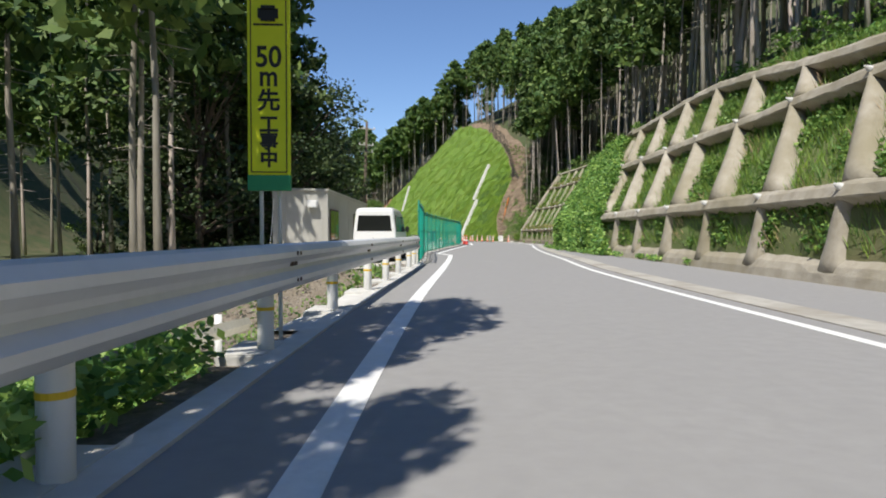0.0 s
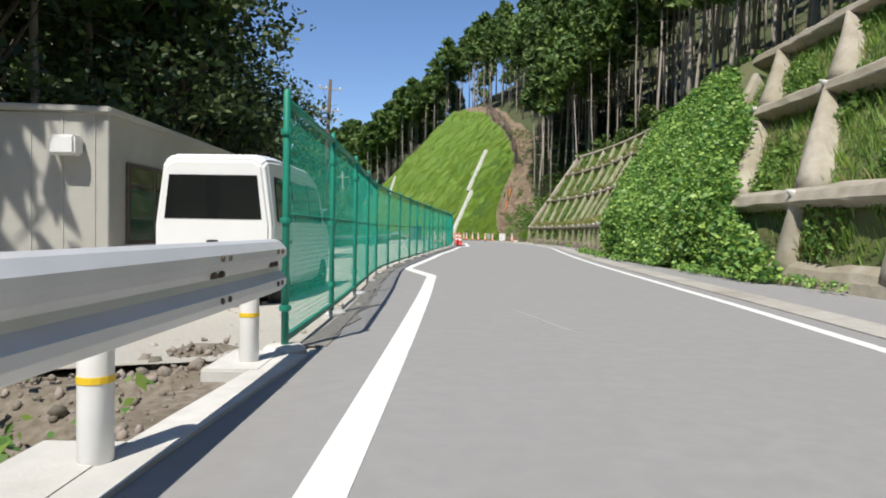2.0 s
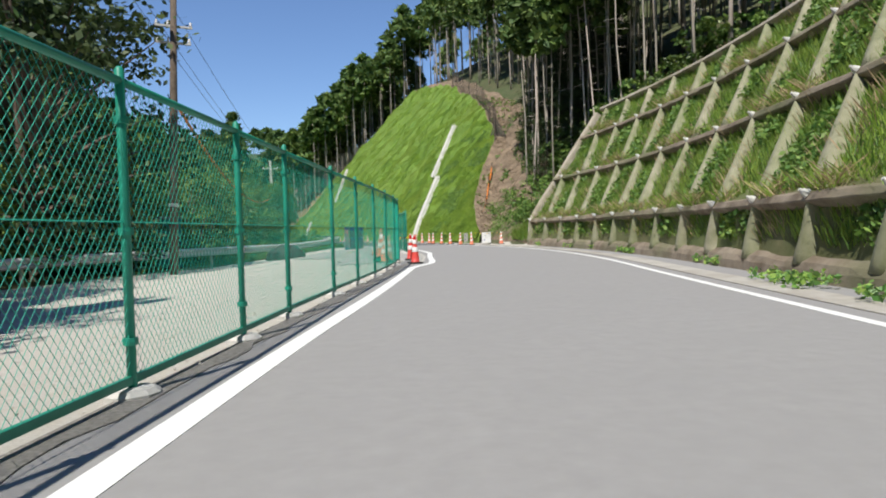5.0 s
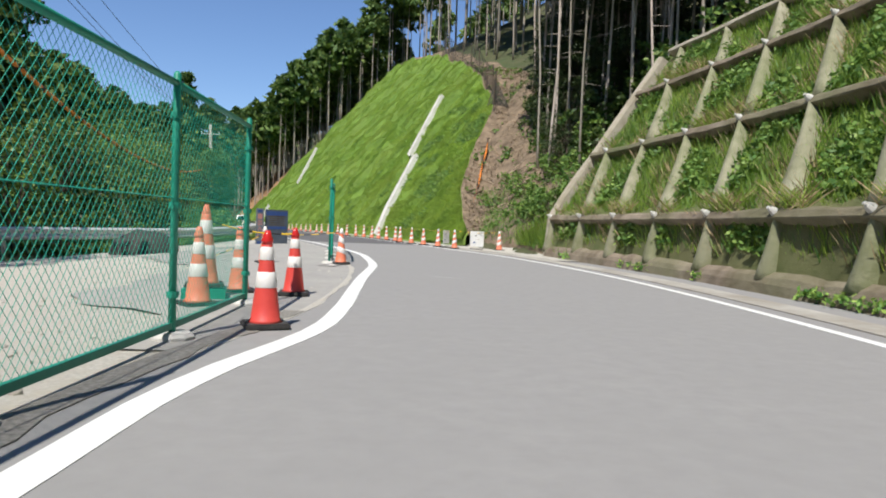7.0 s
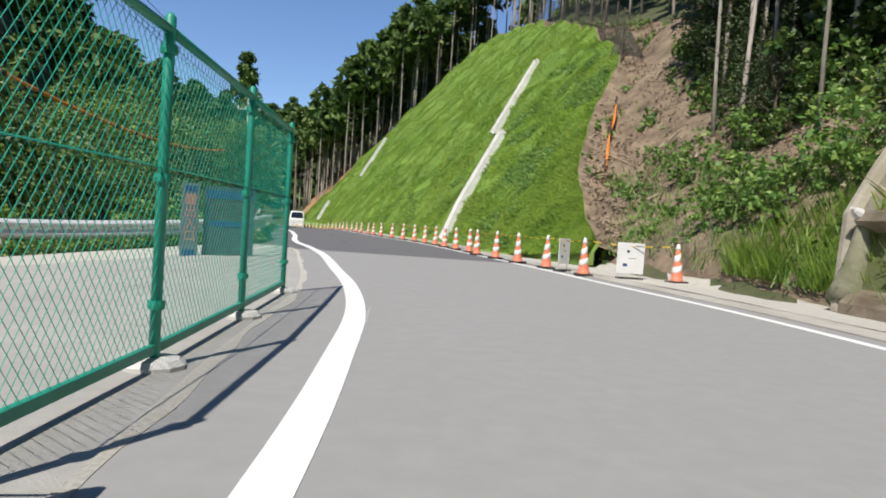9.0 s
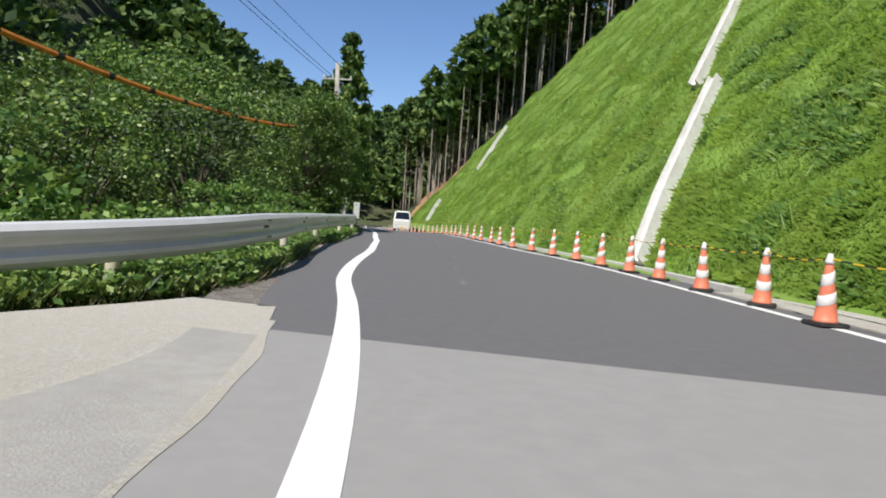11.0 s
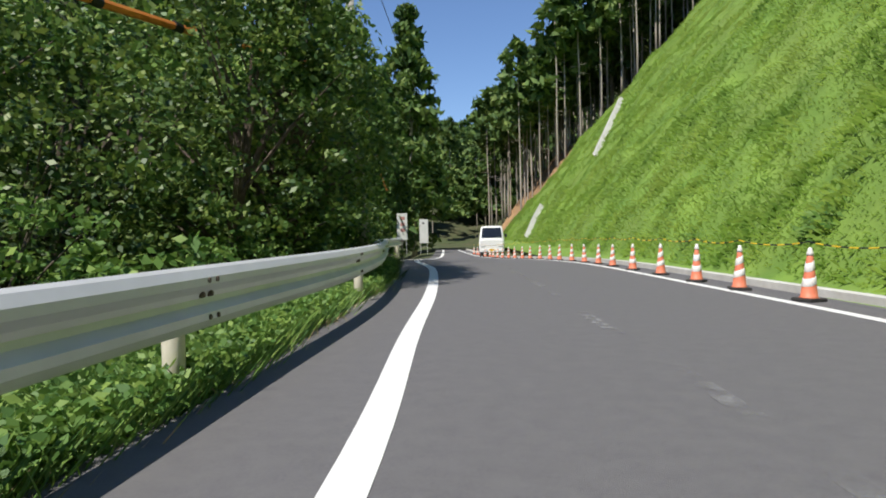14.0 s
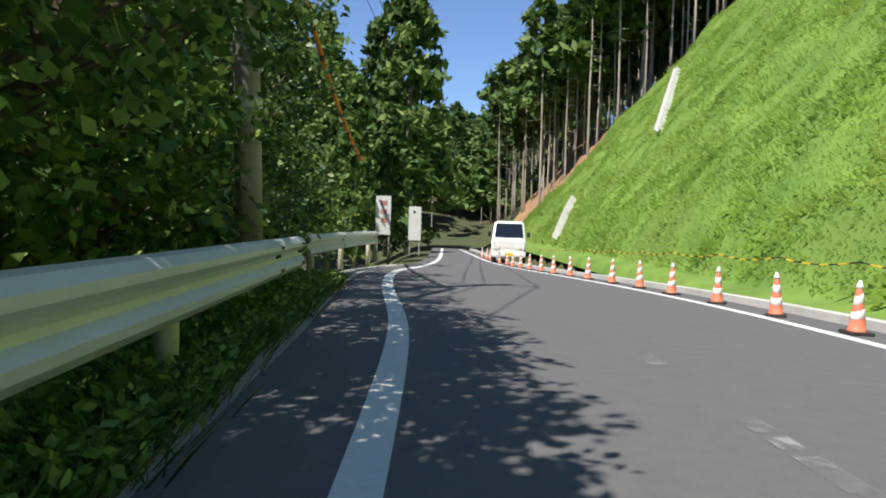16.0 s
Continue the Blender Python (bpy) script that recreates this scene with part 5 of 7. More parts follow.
for x, y in ((11.0, 77.7), (11.7, 78.7), (12.4, 76.4), (13.3, 75.0), (14.1, 77.2), (12.9, 79.8), (14.6, 73.2), (13.6, 71.4), (12.2, 73.4), (10.1, 76.3), (10.8, 74.3), (9.9, 73.0), (15.2, 70.2), (13.0, 69.2), (11.6, 71.2), (14.4, 67.6), (12.6, 66.4), (16.0, 75.6), (16.4, 72.0)):
    plant("cedar_tree", R.choice(CEDARS_THIN), x, y, float(height(np.array([x]), np.array([y]))[0]) - 0.2, R.uniform(0.8, 1.1), R.uniform(0, 360), "thin cedar with a pale bare trunk beside the cut", "tree", "hillside cedars", R.uniform(-6, 6))
for x, y, sc in ((13.6, 79.5, 0.8), (15.0, 77.5, 0.9), (14.2, 75.5, 0.75), (16.5, 79.0, 1.0), (12.8, 74.0, 0.5), (15.5, 82.0, 0.9), (13.6, 72.6, 0.6), (12.9, 77.2, 0.45), (10.5, 75.4, 0.5), (11.0, 76.8, 0.55), (10.6, 73.4, 0.45), (11.5, 74.8, 0.6), (11.6, 78.2, 0.6), (10.2, 71.8, 0.38), (12.2, 80.8, 0.6)):
    plant("broadleaf_tree", BROADS_SHADED[int(x * 10) % 2], x, y, float(height(np.array([x]), np.array([y]))[0]) - 0.3, sc, 40 * x, "leafy tree with shade-darkened leaves in the wood beside the cut", "tree", "broad-leaved trees")
# cedars on the left, behind the yard and the shed
left_spots = []
for x0, x1, y0, y1, count, gap in ((-34, -9.5, 3, 34, 46, 6), (-30, -14, 34, 60, 40, 5), (-22, -9.5, -8, 6, 20, 4), (-13, -8.8, 27.5, 37, 14, 3)):
    for _ in range(count):
        x, y = rs.uniform(x0, x1), rs.uniform(y0, y1)
        if any((x - a) ** 2 + (y - b) ** 2 < gap for a, b in left_spots):
            continue
        left_spots.append((x, y))
for x, y in left_spots:
    z = float(left_height(x, y))
    plant("cedar_tree", R.choice(CEDARS_NEAR), x, y, z - 0.2, R.uniform(0.95, 1.3), R.uniform(0, 360), "tall cedar with a grey trunk in dark woodland", "tree", "valley cedars")
for x, y, sc, k in ((-24.2, 133.1, 1.36, 0), (-27, 134, 1.0, 1), (-28, 138, 1.05, 1), (-21.5, 124, 0.55, 0), (-20, 117, 0.5, 1), (-23, 120, 0.75, 0)):
    plant("cedar_tree", CEDAR_FULL[k], x, y, -1.0, sc, R.uniform(0, 360), "tall pointed cedar green to the ground", "tree", "pointed cedars")

# broad-leaved trees along the valley side, the fine-leaved ones nearest the rail
# every fourth tree takes the leaf colour darkened for shade
for i in range(19):
    y = 74 + i * 1.4 + rs.uniform(-0.6, 0.6)
    x = float(curve_x(RAIL_B, min(y, 96))) - (0.2 if y < 96 else 3.5) - rs.uniform(3.4, 5.6)
    plant("broadleaf_tree", BROADS_SHADED[i % 2] if i % 4 == 1 else R.choice(BROADS_NEAR), x, y, float(left_height(x, y)) - 0.6, R.uniform(0.5, 0.72) + 0.2 * float(step(90, 99, y)), R.uniform(0, 360), "dense dark green broad-leaved tree behind the guard rail", "tree", "broad-leaved trees")
for _ in range(40):
    y = rs.uniform(64, 104)
    x = float(curve_x(RAIL_B, min(y, 99))) - (0.5 if y < 96 else 6.0) - rs.uniform(6.5, 16)
    plant("broadleaf_tree", R.choice(BROADS), x, y, float(left_height(x, y)) - 0.4, R.uniform(0.65, 0.9) - 0.3 * float(step(76, 86, y)), R.uniform(0, 360), "leafy green tree on the valley side", "tree", "broad-leaved trees")
for _ in range(30):
    y = rs.uniform(40, 76)
    x = float(curve_x(YARD_FAR, min(y, 72))) - rs.uniform(2.0, 13) - 4.0 * float(step(62, 70, y))
    plant("broadleaf_tree", R.choice(BROADS), x, y, float(left_height(x, y)) - 0.8, R.uniform(0.45, 0.85), R.uniform(0, 360), "leafy green tree behind the gravel yard", "tree", "broad-leaved trees")
# leaf colour carries the deep shade around the hut
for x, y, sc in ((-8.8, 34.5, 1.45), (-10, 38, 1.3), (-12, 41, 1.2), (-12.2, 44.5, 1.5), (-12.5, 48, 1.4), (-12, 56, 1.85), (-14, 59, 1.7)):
    plant("broadleaf_tree", R.choice(BROADS_SHADED), x, y, -0.6, sc, R.uniform(0, 360), "tall tree with shade-darkened leaves beside the site hut", "tree", "broad-leaved trees")
held = R.getstate()
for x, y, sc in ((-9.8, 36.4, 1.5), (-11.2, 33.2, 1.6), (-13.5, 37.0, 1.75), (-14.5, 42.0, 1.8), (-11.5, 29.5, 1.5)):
    plant("broadleaf_tree", R.choice(BROADS_SHADED), x, y, -0.8, sc, R.uniform(0, 360), "tall tree with shade-darkened leaves beside the site hut", "tree", "broad-leaved trees")
for y, back_, sc in ((82.0, 7.6, 0.95), (84.2, 8.2, 1.05), (86.3, 7.8, 1.0), (88.4, 8.6, 1.1), (90.5, 8.4, 1.0), (80.0, 8.6, 0.95)):
    x = float(curve_x(RAIL_B, y)) - back_
    plant("broadleaf_tree", R.choice(BROADS_NEAR), x, y, float(left_height(x, y)) - 0.5, sc, R.uniform(0, 360), "dense leafy tree behind the guard rail", "tree", "broad-leaved trees")
for x, y, sc in ((-14.6, 92.6, 1.1), (-16.2, 95.8, 1.25), (-15.8, 99.6, 1.2), (-17.8, 91.5, 1.3), (-18.4, 101.0, 1.35), (-17.4, 103.2, 1.05), (-19.4, 105.5, 1.15), (-13.2, 90.0, 0.95), (-19.5, 106.5, 1.4), (-21.0, 109.8, 1.0)):
    plant("broadleaf_tree", R.choice(BROADS_NEAR), x, y, float(left_height(x, y)) - 0.5, sc, R.uniform(0, 360), "dense leafy tree in deep shade behind the guard rail", "tree", "broad-leaved trees")
R.setstate(held)
# leaning trees whose crowns shade the road's edge
# first six stand out of view, crowns flattened to shape the shade
for x, y, z, sc, lean, thin in ((-4.2, -4.6, -1.5, 0.9, 13, 0.17), (-4.15, -3.0, -1.5, 0.9, 12, 0.17), (-3.95, -1.4, -1.5, 0.84, 14, 0.15), (-3.35, -1.6, -1.5, 0.9, 13, 0.11), (-3.5, 0.2, -1.5, 0.9, 12, 0.12), (-3.55, 1.8, -1.5, 1.05, 12, 0.22),
                                (-10.45, 90.6, -0.9, 0.64, 9, 0.9), (-10.75, 92.0, -0.9, 0.75, 9, 0.88), (-11.45, 93.9, -1.0, 0.76, 8, 0.88), (-12.4, 95.8, -1.0, 0.72, 6, 0.9), (-13.3, 97.8, -1.0, 0.75, 3, 0.9), (-14.2, 100.2, -0.9, 0.7, 3, 0.9)):
    tree = plant("broadleaf_tree", R.choice(BROAD_HIGH if y < 50 else BROAD_SHADE), x, y, z, sc, 0, "tall leafy tree leaning over the road's edge", "tree", "broad-leaved trees")
    tree.matrix_basis = pose(x, y, z, 0, lean, 0) @ Matrix.Diagonal((sc * thin, sc * min(1, 3.5 * thin), sc, 1))
for x, y in ((-8.2, 17.6), (-9.6, 18.8)):
    plant("cedar_tree", R.choice(CEDARS_NEAR), x, y, -1.6, 1.15, R.uniform(0, 360), "tall cedar with a grey trunk near the hut", "tree", "valley cedars")

# woods closing the valley behind the road's end
for k in range(90):
    y = rs.uniform(205, 285)
    x = -4.5 - 0.336 * (y - 80) + rs.uniform(-16, 20)
    sc = R.uniform(0.8, 1.2)
    m = pose(x, y, float(height(np.array([x]), np.array([y]))[0]) - 7.0, 0, 0, R.uniform(0, 360)) @ Matrix.Diagonal((sc * 1.2, sc * 1.2, sc, 1))
    far_items += [(CEDARS_FAR[k % 3][1], m, 1)]
# woods on the far left side and the end of the valley
for _ in range(430):
    y = rs.uniform(-20, 260)
    x = rs.uniform(-120, -38 + 14 * float(step(80, 110, y)) - 0.33 * max(0, y - 110))
    pair_ = R.choice(CEDARS_FAR if x < -48 else CEDARS)
    sc = R.uniform(0.9, 1.5)
    m = pose(x, y, float(left_height(x, y)) - 3.5, 0, 0, R.uniform(0, 360)) @ Matrix.Diagonal((sc * 1.25, sc * 1.25, sc, 1))
    far_items += [(pair_[1], m, 1)]
for _ in range(110):
    y = rs.uniform(114, 190)
    edge_ = float(curve_x(EDGE_LEFT, min(y, 134))) - 0.42 * max(0, y - 134)
    x = edge_ - rs.uniform(9, 40)
    pair_ = R.choice(CEDARS_FAR)
    sc = R.uniform(0.6, 0.95)
    m = pose(x, y, float(left_height(x, y)) - 4.5 * sc, 0, 0, R.uniform(0, 360)) @ Matrix.Diagonal((sc * 1.3, sc * 1.3, sc, 1))
    far_items += [(pair_[1], m, 1)]
for _ in range(34):
    y = rs.uniform(78, 116)
    x = float(curve_x(EDGE_LEFT, y)) - rs.uniform(15, 32)
    plant("broadleaf_tree", R.choice(BROADS), x, y, float(left_height(x, y)) - 0.8, R.uniform(0.75, 1.05), R.uniform(0, 360), "leafy green tree on the wooded valley side", "tree", "broad-leaved trees")
for _ in range(160):
    x, y = rs.uniform(-60, -5), rs.uniform(150, 290)
    if float(toe_offset(np.array([x]), np.array([y]))[0][0]) > -6 and y < 200:
        continue
    pair_ = R.choice(CEDARS_FAR)
    sc = R.uniform(0.8, 1.3)
    m = pose(x, y, float(height(np.array([x]), np.array([y]))[0]) - 1, 0, 0, R.uniform(0, 360)) @ Matrix.Diagonal((sc, sc, sc, 1))
    far_items += [(pair_[0], m, 0), (pair_[1], m, 1)]
for _ in range(330):
    d_ = rs.uniform(130, 480)
    x, y = -7 - 0.36 * d_ + rs.uniform(-0.28, 0.24) * d_, 92 + d_
    pair_ = R.choice(CEDARS_FAR)
    sc = R.uniform(0.9, 1.3) * (1 + d_ / 350)
    m = pose(x, y, float(height(np.array([x]), np.array([y]))[0]) - 7 * sc, 0, 0, R.uniform(0, 360)) @ Matrix.Diagonal((sc * 1.5, sc * 1.5, sc, 1))
    far_items += [(pair_[1], m, 1)]
for _ in range(620):
    turn_, reach_ = rs.uniform(10, 62), 110 + 150 * rs.rand() ** 0.8
    x, y = -reach_ * math.sin(radians(turn_)), 65 + reach_ * math.cos(radians(turn_))
    pair_ = R.choice(CEDARS_FAR)
    sc = R.uniform(0.75, 1.25)
    m = pose(x, y, float(left_height(x, y)) - 6.5 * sc, 0, 0, R.uniform(0, 360)) @ Matrix.Diagonal((sc * 1.4, sc * 1.4, sc, 1))
    far_items += [(pair_[1], m, 1)]
joined("far_woods", far_items, "dense dark green cedar woods on the valley sides", "woods", [BARK, CEDAR])


# ---- low growth ----
def scatter(name, pts, mat, size, label, per=5, up=0.12, flat=0.3):
    """Leafy weeds on places."""
    c = np.asarray(pts, float) + np.array([0, 0, up])
    v, n_ = leaf_cloud(c, np.tile([up * 1.1, up * 1.1, up * 0.9], (len(c), 1)), per, size, flat=flat)
    return tagged(quads_object(name, v, n_, mat), label, "plants", kind="stuff")


def slope_points(count, y0, y1, z0, z1, back, lean):
    y = rs.uniform(y0, y1, count)
    z = rs.uniform(z0, z1, count)
    x = curve_x(TOE, y) + back + 0.12 * np.minimum(z, 1.3) + lean * np.maximum(0, z - 1.3)
    return np.stack([x, y, z], 1)


pa = slope_points(56000, -8, 31, 0.4, 5.9, 0.2, 0.62)
pa[:, 0] -= 0.16 * (pa[:, 2] < 1.3)
pa = pa[pa[:, 2] < curve_x(TOP_A, np.clip(pa[:, 1], -30, 31)) + 0.5]
v, k = blades(pa[:26000], 0.26, 0.024, lean=0.45)
tagged(quads_object("slope_weed_stems", v, k, WEED), "dark green stalks in the frame cells", "grass", kind="stuff")
v, k = blades(pa[26000:], 0.22, 0.024, lean=0.45)
tagged(quads_object("slope_grass", v, k, GRASS), "grass filling the concrete frame cells", "grass", kind="stuff")
dry = pa[(lumps(pa[:, 1], pa[:, 2], 0.8, 4.0) > 0.25)][:3500]
v, k = blades(dry, 0.30, 0.018, lean=0.6)
tagged(quads_object("dry_grass", v, k, STRAW), "reddish dry grass in the frame cells", "grass", kind="stuff")
scatter("slope_weeds", pa[(lumps(pa[:, 1], pa[:, 2], 0.6, 7.0) > 0.15)][:6000], WEED, 0.075, "leafy weeds in the concrete frame cells", 5, 0.14)
pb = slope_points(70000, 37, 66, 0.45, 6.8, 0.2, 0.74)
pb = pb[pb[:, 1] < 63.2 + 0.10 * pb[:, 2]]
pb[:, 0] -= 0.16 * (pb[:, 2] < 1.05)
v, k = blades(pb[:18000], 0.26, 0.026, lean=0.45)
tagged(quads_object("slope_weed_stems", v, k, WEED), "dark green stalks between the ribs", "grass", kind="stuff")
v, k = blades(pb[18000:], 0.22, 0.026, lean=0.45)
tagged(quads_object("slope_grass", v, k, GRASS), "long green grass hanging between the ribs", "grass", kind="stuff")
dry = pb[(lumps(pb[:, 1], pb[:, 2], 0.6, 2.0) > 0.2)][:9000]
v, k = blades(dry, 0.28, 0.018, lean=0.7)
tagged(quads_object("dry_grass", v, k, STRAW), "brown dry grass hanging between the ribs", "grass", kind="stuff")
scatter("slope_weeds", pb[(lumps(pb[:, 1], pb[:, 2], 0.7, 9.0) > 0.2)][:6500], WEED, 0.075, "leafy weeds between the ribs", 5, 0.15)

oy = RN.uniform(37.5, 63, 15000)
oz = np.array([1.15, 3.2, 5.25])[RN.randint(0, 3, 15000)] + RN.uniform(0.06, 0.3, 15000)
thick_ = lumps(oy, oz, 0.9, 3.0) + 0.5 * lumps(oy, oz, 0.3, 1.0) > 0.1
oy, oz = oy[thick_], oz[thick_]
ox = curve_x(TOE, oy) + 0.12 * np.minimum(oz, 1.3) + 0.74 * np.maximum(0, oz - 1.3) - RN.uniform(0.0, 0.14, len(oy))
op = np.stack([ox, oy, oz], 1)
half_ = len(op) // 2
v, k = blades(op[:half_], 0.24, 0.022, lean=1.1)
tagged(quads_object("ledge_grass", v, k, GRASS), "grass hanging over the concrete ledges", "grass", kind="stuff")
v, k = blades(op[half_:], 0.24, 0.016, lean=1.2)
tagged(quads_object("dry_grass", v, k, STRAW), "brown dry grass hanging over the concrete ledges", "grass", kind="stuff")
wy = rs.uniform(-6, 62, 3600)
wd = rs.uniform(3.9, 7.5, 3600)
wx = curve_x(TOE, wy) + wd
scatter("wood_edge_weeds", np.stack([wx, wy, height(wx, wy)], 1), IVY, 0.09, "green weeds along the wood's edge above the wall", 8, 0.2)
# vine-covered part between the two framed slopes
pi_ = slope_points(11000, 23.5, 39.5, 0.0, 6.2, 0.1, 0.66)
pi_ = pi_[(pi_[:, 1] > np.interp(pi_[:, 2], [0, 0.8, 2.0, 3.4, 5.4, 6.2], [24.0, 25.6, 27.4, 28.6, 32.0, 36.0]) + 0.5 * lumps(pi_[:, 1], pi_[:, 2], 0.5, 3.0)) & (pi_[:, 1] < np.interp(pi_[:, 2], [0, 1, 2.5, 4.3, 5.2, 5.8], [35.2, 36.2, 37.6, 38.6, 37.6, 34.0]) + 0.4 * lumps(pi_[:, 1], pi_[:, 2], 0.6, 6.0))]
pi_[:, 0] -= 0.30 + 0.45 * (0.5 + 0.5 * lumps(pi_[:, 1], pi_[:, 2], 0.9, 1.0))
scatter("vines", pi_, IVY, 0.085, "dense bright green vines covering the slope", 12, 0.22, 0.5)
# weeds along the walls' feet
yv = rs.uniform(16, 64, 4200)
pf = np.stack([curve_x(TOE, yv) - rs.uniform(-0.3, 0.55, len(yv)) * (0.4 + step(20, 26, yv) * (1 - step(40, 44, yv)) * 1.2), yv, np.zeros(len(yv))], 1)
scatter("verge_weeds", pf[((lumps(pf[:, 1], pf[:, 0], 0.9, 2.0) > 0.3) & (rs.rand(len(pf)) < 0.5)) | ((pf[:, 1] < 38) & (lumps(pf[:, 1], pf[:, 0], 0.7, 4.0) > 0.0))], IVY, 0.055, "green weeds along the wall foot", 8, 0.11)
# bank below the near rail
xb_ = rs.uniform(-6.5, -1.45, 7000)
yb3 = rs.uniform(-6, 8.5, 7000)
keep = (lumps(xb_, yb3, 0.8, 5.0) > -0.6) & (xb_ < -1.5 - 0.36 * np.maximum(0, yb3 - 2.6))
scatter("bank_weeds", np.stack([xb_, yb3, bank_height(xb_, yb3)], 1)[keep], IVY, 0.05, "bright green weeds on the bank below the rail", 16, 0.22)
xr, yr = rs.uniform(-5.5, -1.4, 160), rs.uniform(9, 17, 160)
scatter("bank_weeds", np.stack([xr, yr, bank_height(xr, yr)], 1), WEED, 0.06, "sparse weeds on the stony bank", 14, 0.22)
# weeds behind and below the long rail
yl = rs.uniform(64, 101, 11000)
xl = curve_x(RAIL_B, np.clip(yl, 45, 99.6)) - rs.exponential(0.9, len(yl)) + 0.22
xl = np.minimum(xl, curve_x(EDGE_LEFT, yl) - 0.50 + 0.34 * step(79, 82, yl) - 0.22 * step(86, 88, yl) + 0.10 * lumps(yl, yl * 0, 0.8, 3.0))
pl_ = np.stack([xl, yl, np.minimum(left_height(xl, yl), 0.0)], 1)
# leaf colour imitates shade on the first stretch, sunlight on the second
scatter("roadside_weeds", pl_[pl_[:, 1] < 83], LEAF, 0.05, "thick green weeds in a shaded tone under and behind the guard rail", 10, 0.15)
scatter("roadside_weeds", pl_[pl_[:, 1] >= 83], WEED, 0.04, "thick green weeds in a sunlit tone under and behind the guard rail", 12, 0.15)
v, k = blades(np.repeat(pl_[:10000], 5, axis=0) + np.concatenate([RN.normal(size=(50000, 2)) * 0.08, np.zeros((50000, 1))], 1), 0.21, 0.009, lean=0.9)
# sun and shade put into the blade colour: brighter material on the lit stretch
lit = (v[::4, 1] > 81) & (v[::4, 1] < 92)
for on, mat_, lab_ in ((lit, WEED, "long grass in a sunlit tone under the guard rail"), (~lit, LEAF, "long grass in a shaded tone under the guard rail")):
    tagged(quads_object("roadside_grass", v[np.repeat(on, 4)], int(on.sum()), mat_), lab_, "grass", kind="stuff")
for _ in range(30):
    y = rs.uniform(68, 97)
    x = float(curve_x(RAIL_B, min(y, 99.6))) - rs.uniform(1.35, 2.8)
    plant("bush", R.choice(BUSHES), x, y, float(left_height(x, y)) - 0.1, R.uniform(0.55, 1.0), R.uniform(0, 360), "leafy green roadside bush behind the guard rail", "bush", "roadside bushes")
for x, y, sc in ((-6.6, 78.2, 1.0), (-7.7, 81.4, 1.1), (-6.9, 80.6, 0.7), (-8.5, 85.6, 0.9), (-9.4, 89.4, 0.8), (-10.0, 90.9, 0.95), (-10.4, 92.3, 0.75), (-11.4, 94.6, 0.8), (-9.9, 88.2, 1.0)):
    plant("bush", R.choice(BIG_LEAF), x, y, float(left_height(x, y)) - 0.1, sc, R.uniform(0, 360), "large-leaved bright green shrub behind the guard rail", "bush", "roadside bushes")
v, k = blades(np.repeat(pl_[:2600], 4, axis=0) + np.concatenate([RN.normal(size=(10400, 2)) * 0.12, np.zeros((10400, 1))], 1), 0.13, 0.006, lean=0.9)
tagged(quads_object("dry_grass", v, k, STRAW), "straw-coloured grass stalks under the guard rail", "grass", kind="stuff")
# scrub at the foot of the bare cut and above the walls
for _ in range(80):
    y = rs.uniform(61, 74)
    d = rs.uniform(0.6, 10)
    x = float(curve_x(TOE, y)) + d
    if not beside_bare(x, y, 4.0):
        continue
    # more than 4 m in, the bush colour is darkened for shade
    plant("bush", R.choice(BUSHES_SHADED if d > 4 else BUSHES), x, y, float(height(np.array([x]), np.array([y]))[0]) - 0.15, R.uniform(0.45, 1.1) * (1.0 + 0.5 * float(step(4, 7, d))), R.uniform(0, 360), "green scrub bush on the bare cut", "bush", "cut scrub")
for _ in range(80):
    y = rs.uniform(2, 64)
    d = rs.uniform(4.6, 9)
    x = float(curve_x(TOE, y)) + d
    plant("bush", R.choice(BUSHES), x, y, float(height(np.array([x]), np.array([y]))[0]) - 0.15, R.uniform(0.5, 1.2), R.uniform(0, 360), "green bush at the wood's edge above the wall", "bush", "wood edge bushes")

# ---- the bare cut: soil sheet, fallen branches, net fence ----
sc_y = np.arange(61.5, 79.6, 0.5)
U, S = np.meshgrid(np.linspace(0, 1, 34), sc_y)
DD = U * (15 + 2 * np.sin(S))
ti = np.interp(S, _tp[:, 1], _tp[:, 0])
ang = np.interp(S, _tp[:, 1], np.gradient(_tp[:, 0], _tp[:, 1]))
kk = 1 / np.sqrt(1 + ang**2)
X, Y = ti + DD * kk, S - DD * ang * kk
Z = height(X, Y) + 0.16 + 0.10 * lumps(X, Y, 0.6, 3.0) + 0.16 * (1 - step(0.2, 2.5, DD))
Z = np.where(U == 0, -0.06, Z)
c = U.shape[1]
faces = [(i * c + j, i * c + j + 1, (i + 1) * c + j + 1, (i + 1) * c + j) for i in range(len(sc_y) - 1) for j in range(c - 1)]
tagged(add_mesh("bare_cut", np.stack([X, Y, Z], -1).reshape(-1, 3).tolist(), faces, SOIL, smooth=True), "bare brown earth slope strewn with cut branches", "slope", kind="structure")
yv_ = np.arange(60.5, 76.1, 0.5)
sheet_between("dusty_verge", offset_line(LINE_RIGHT, yv_, 0.81), np.stack([curve_x(TOE, yv_) + 0.75, yv_], 1), 8, lambda x, y: np.maximum(height(x, y), 0.0) + 0.02 + 0.01 * lumps(x, y, 0.5), GRAVEL, "pale dusty earth between the gutter and the cut", "verge")
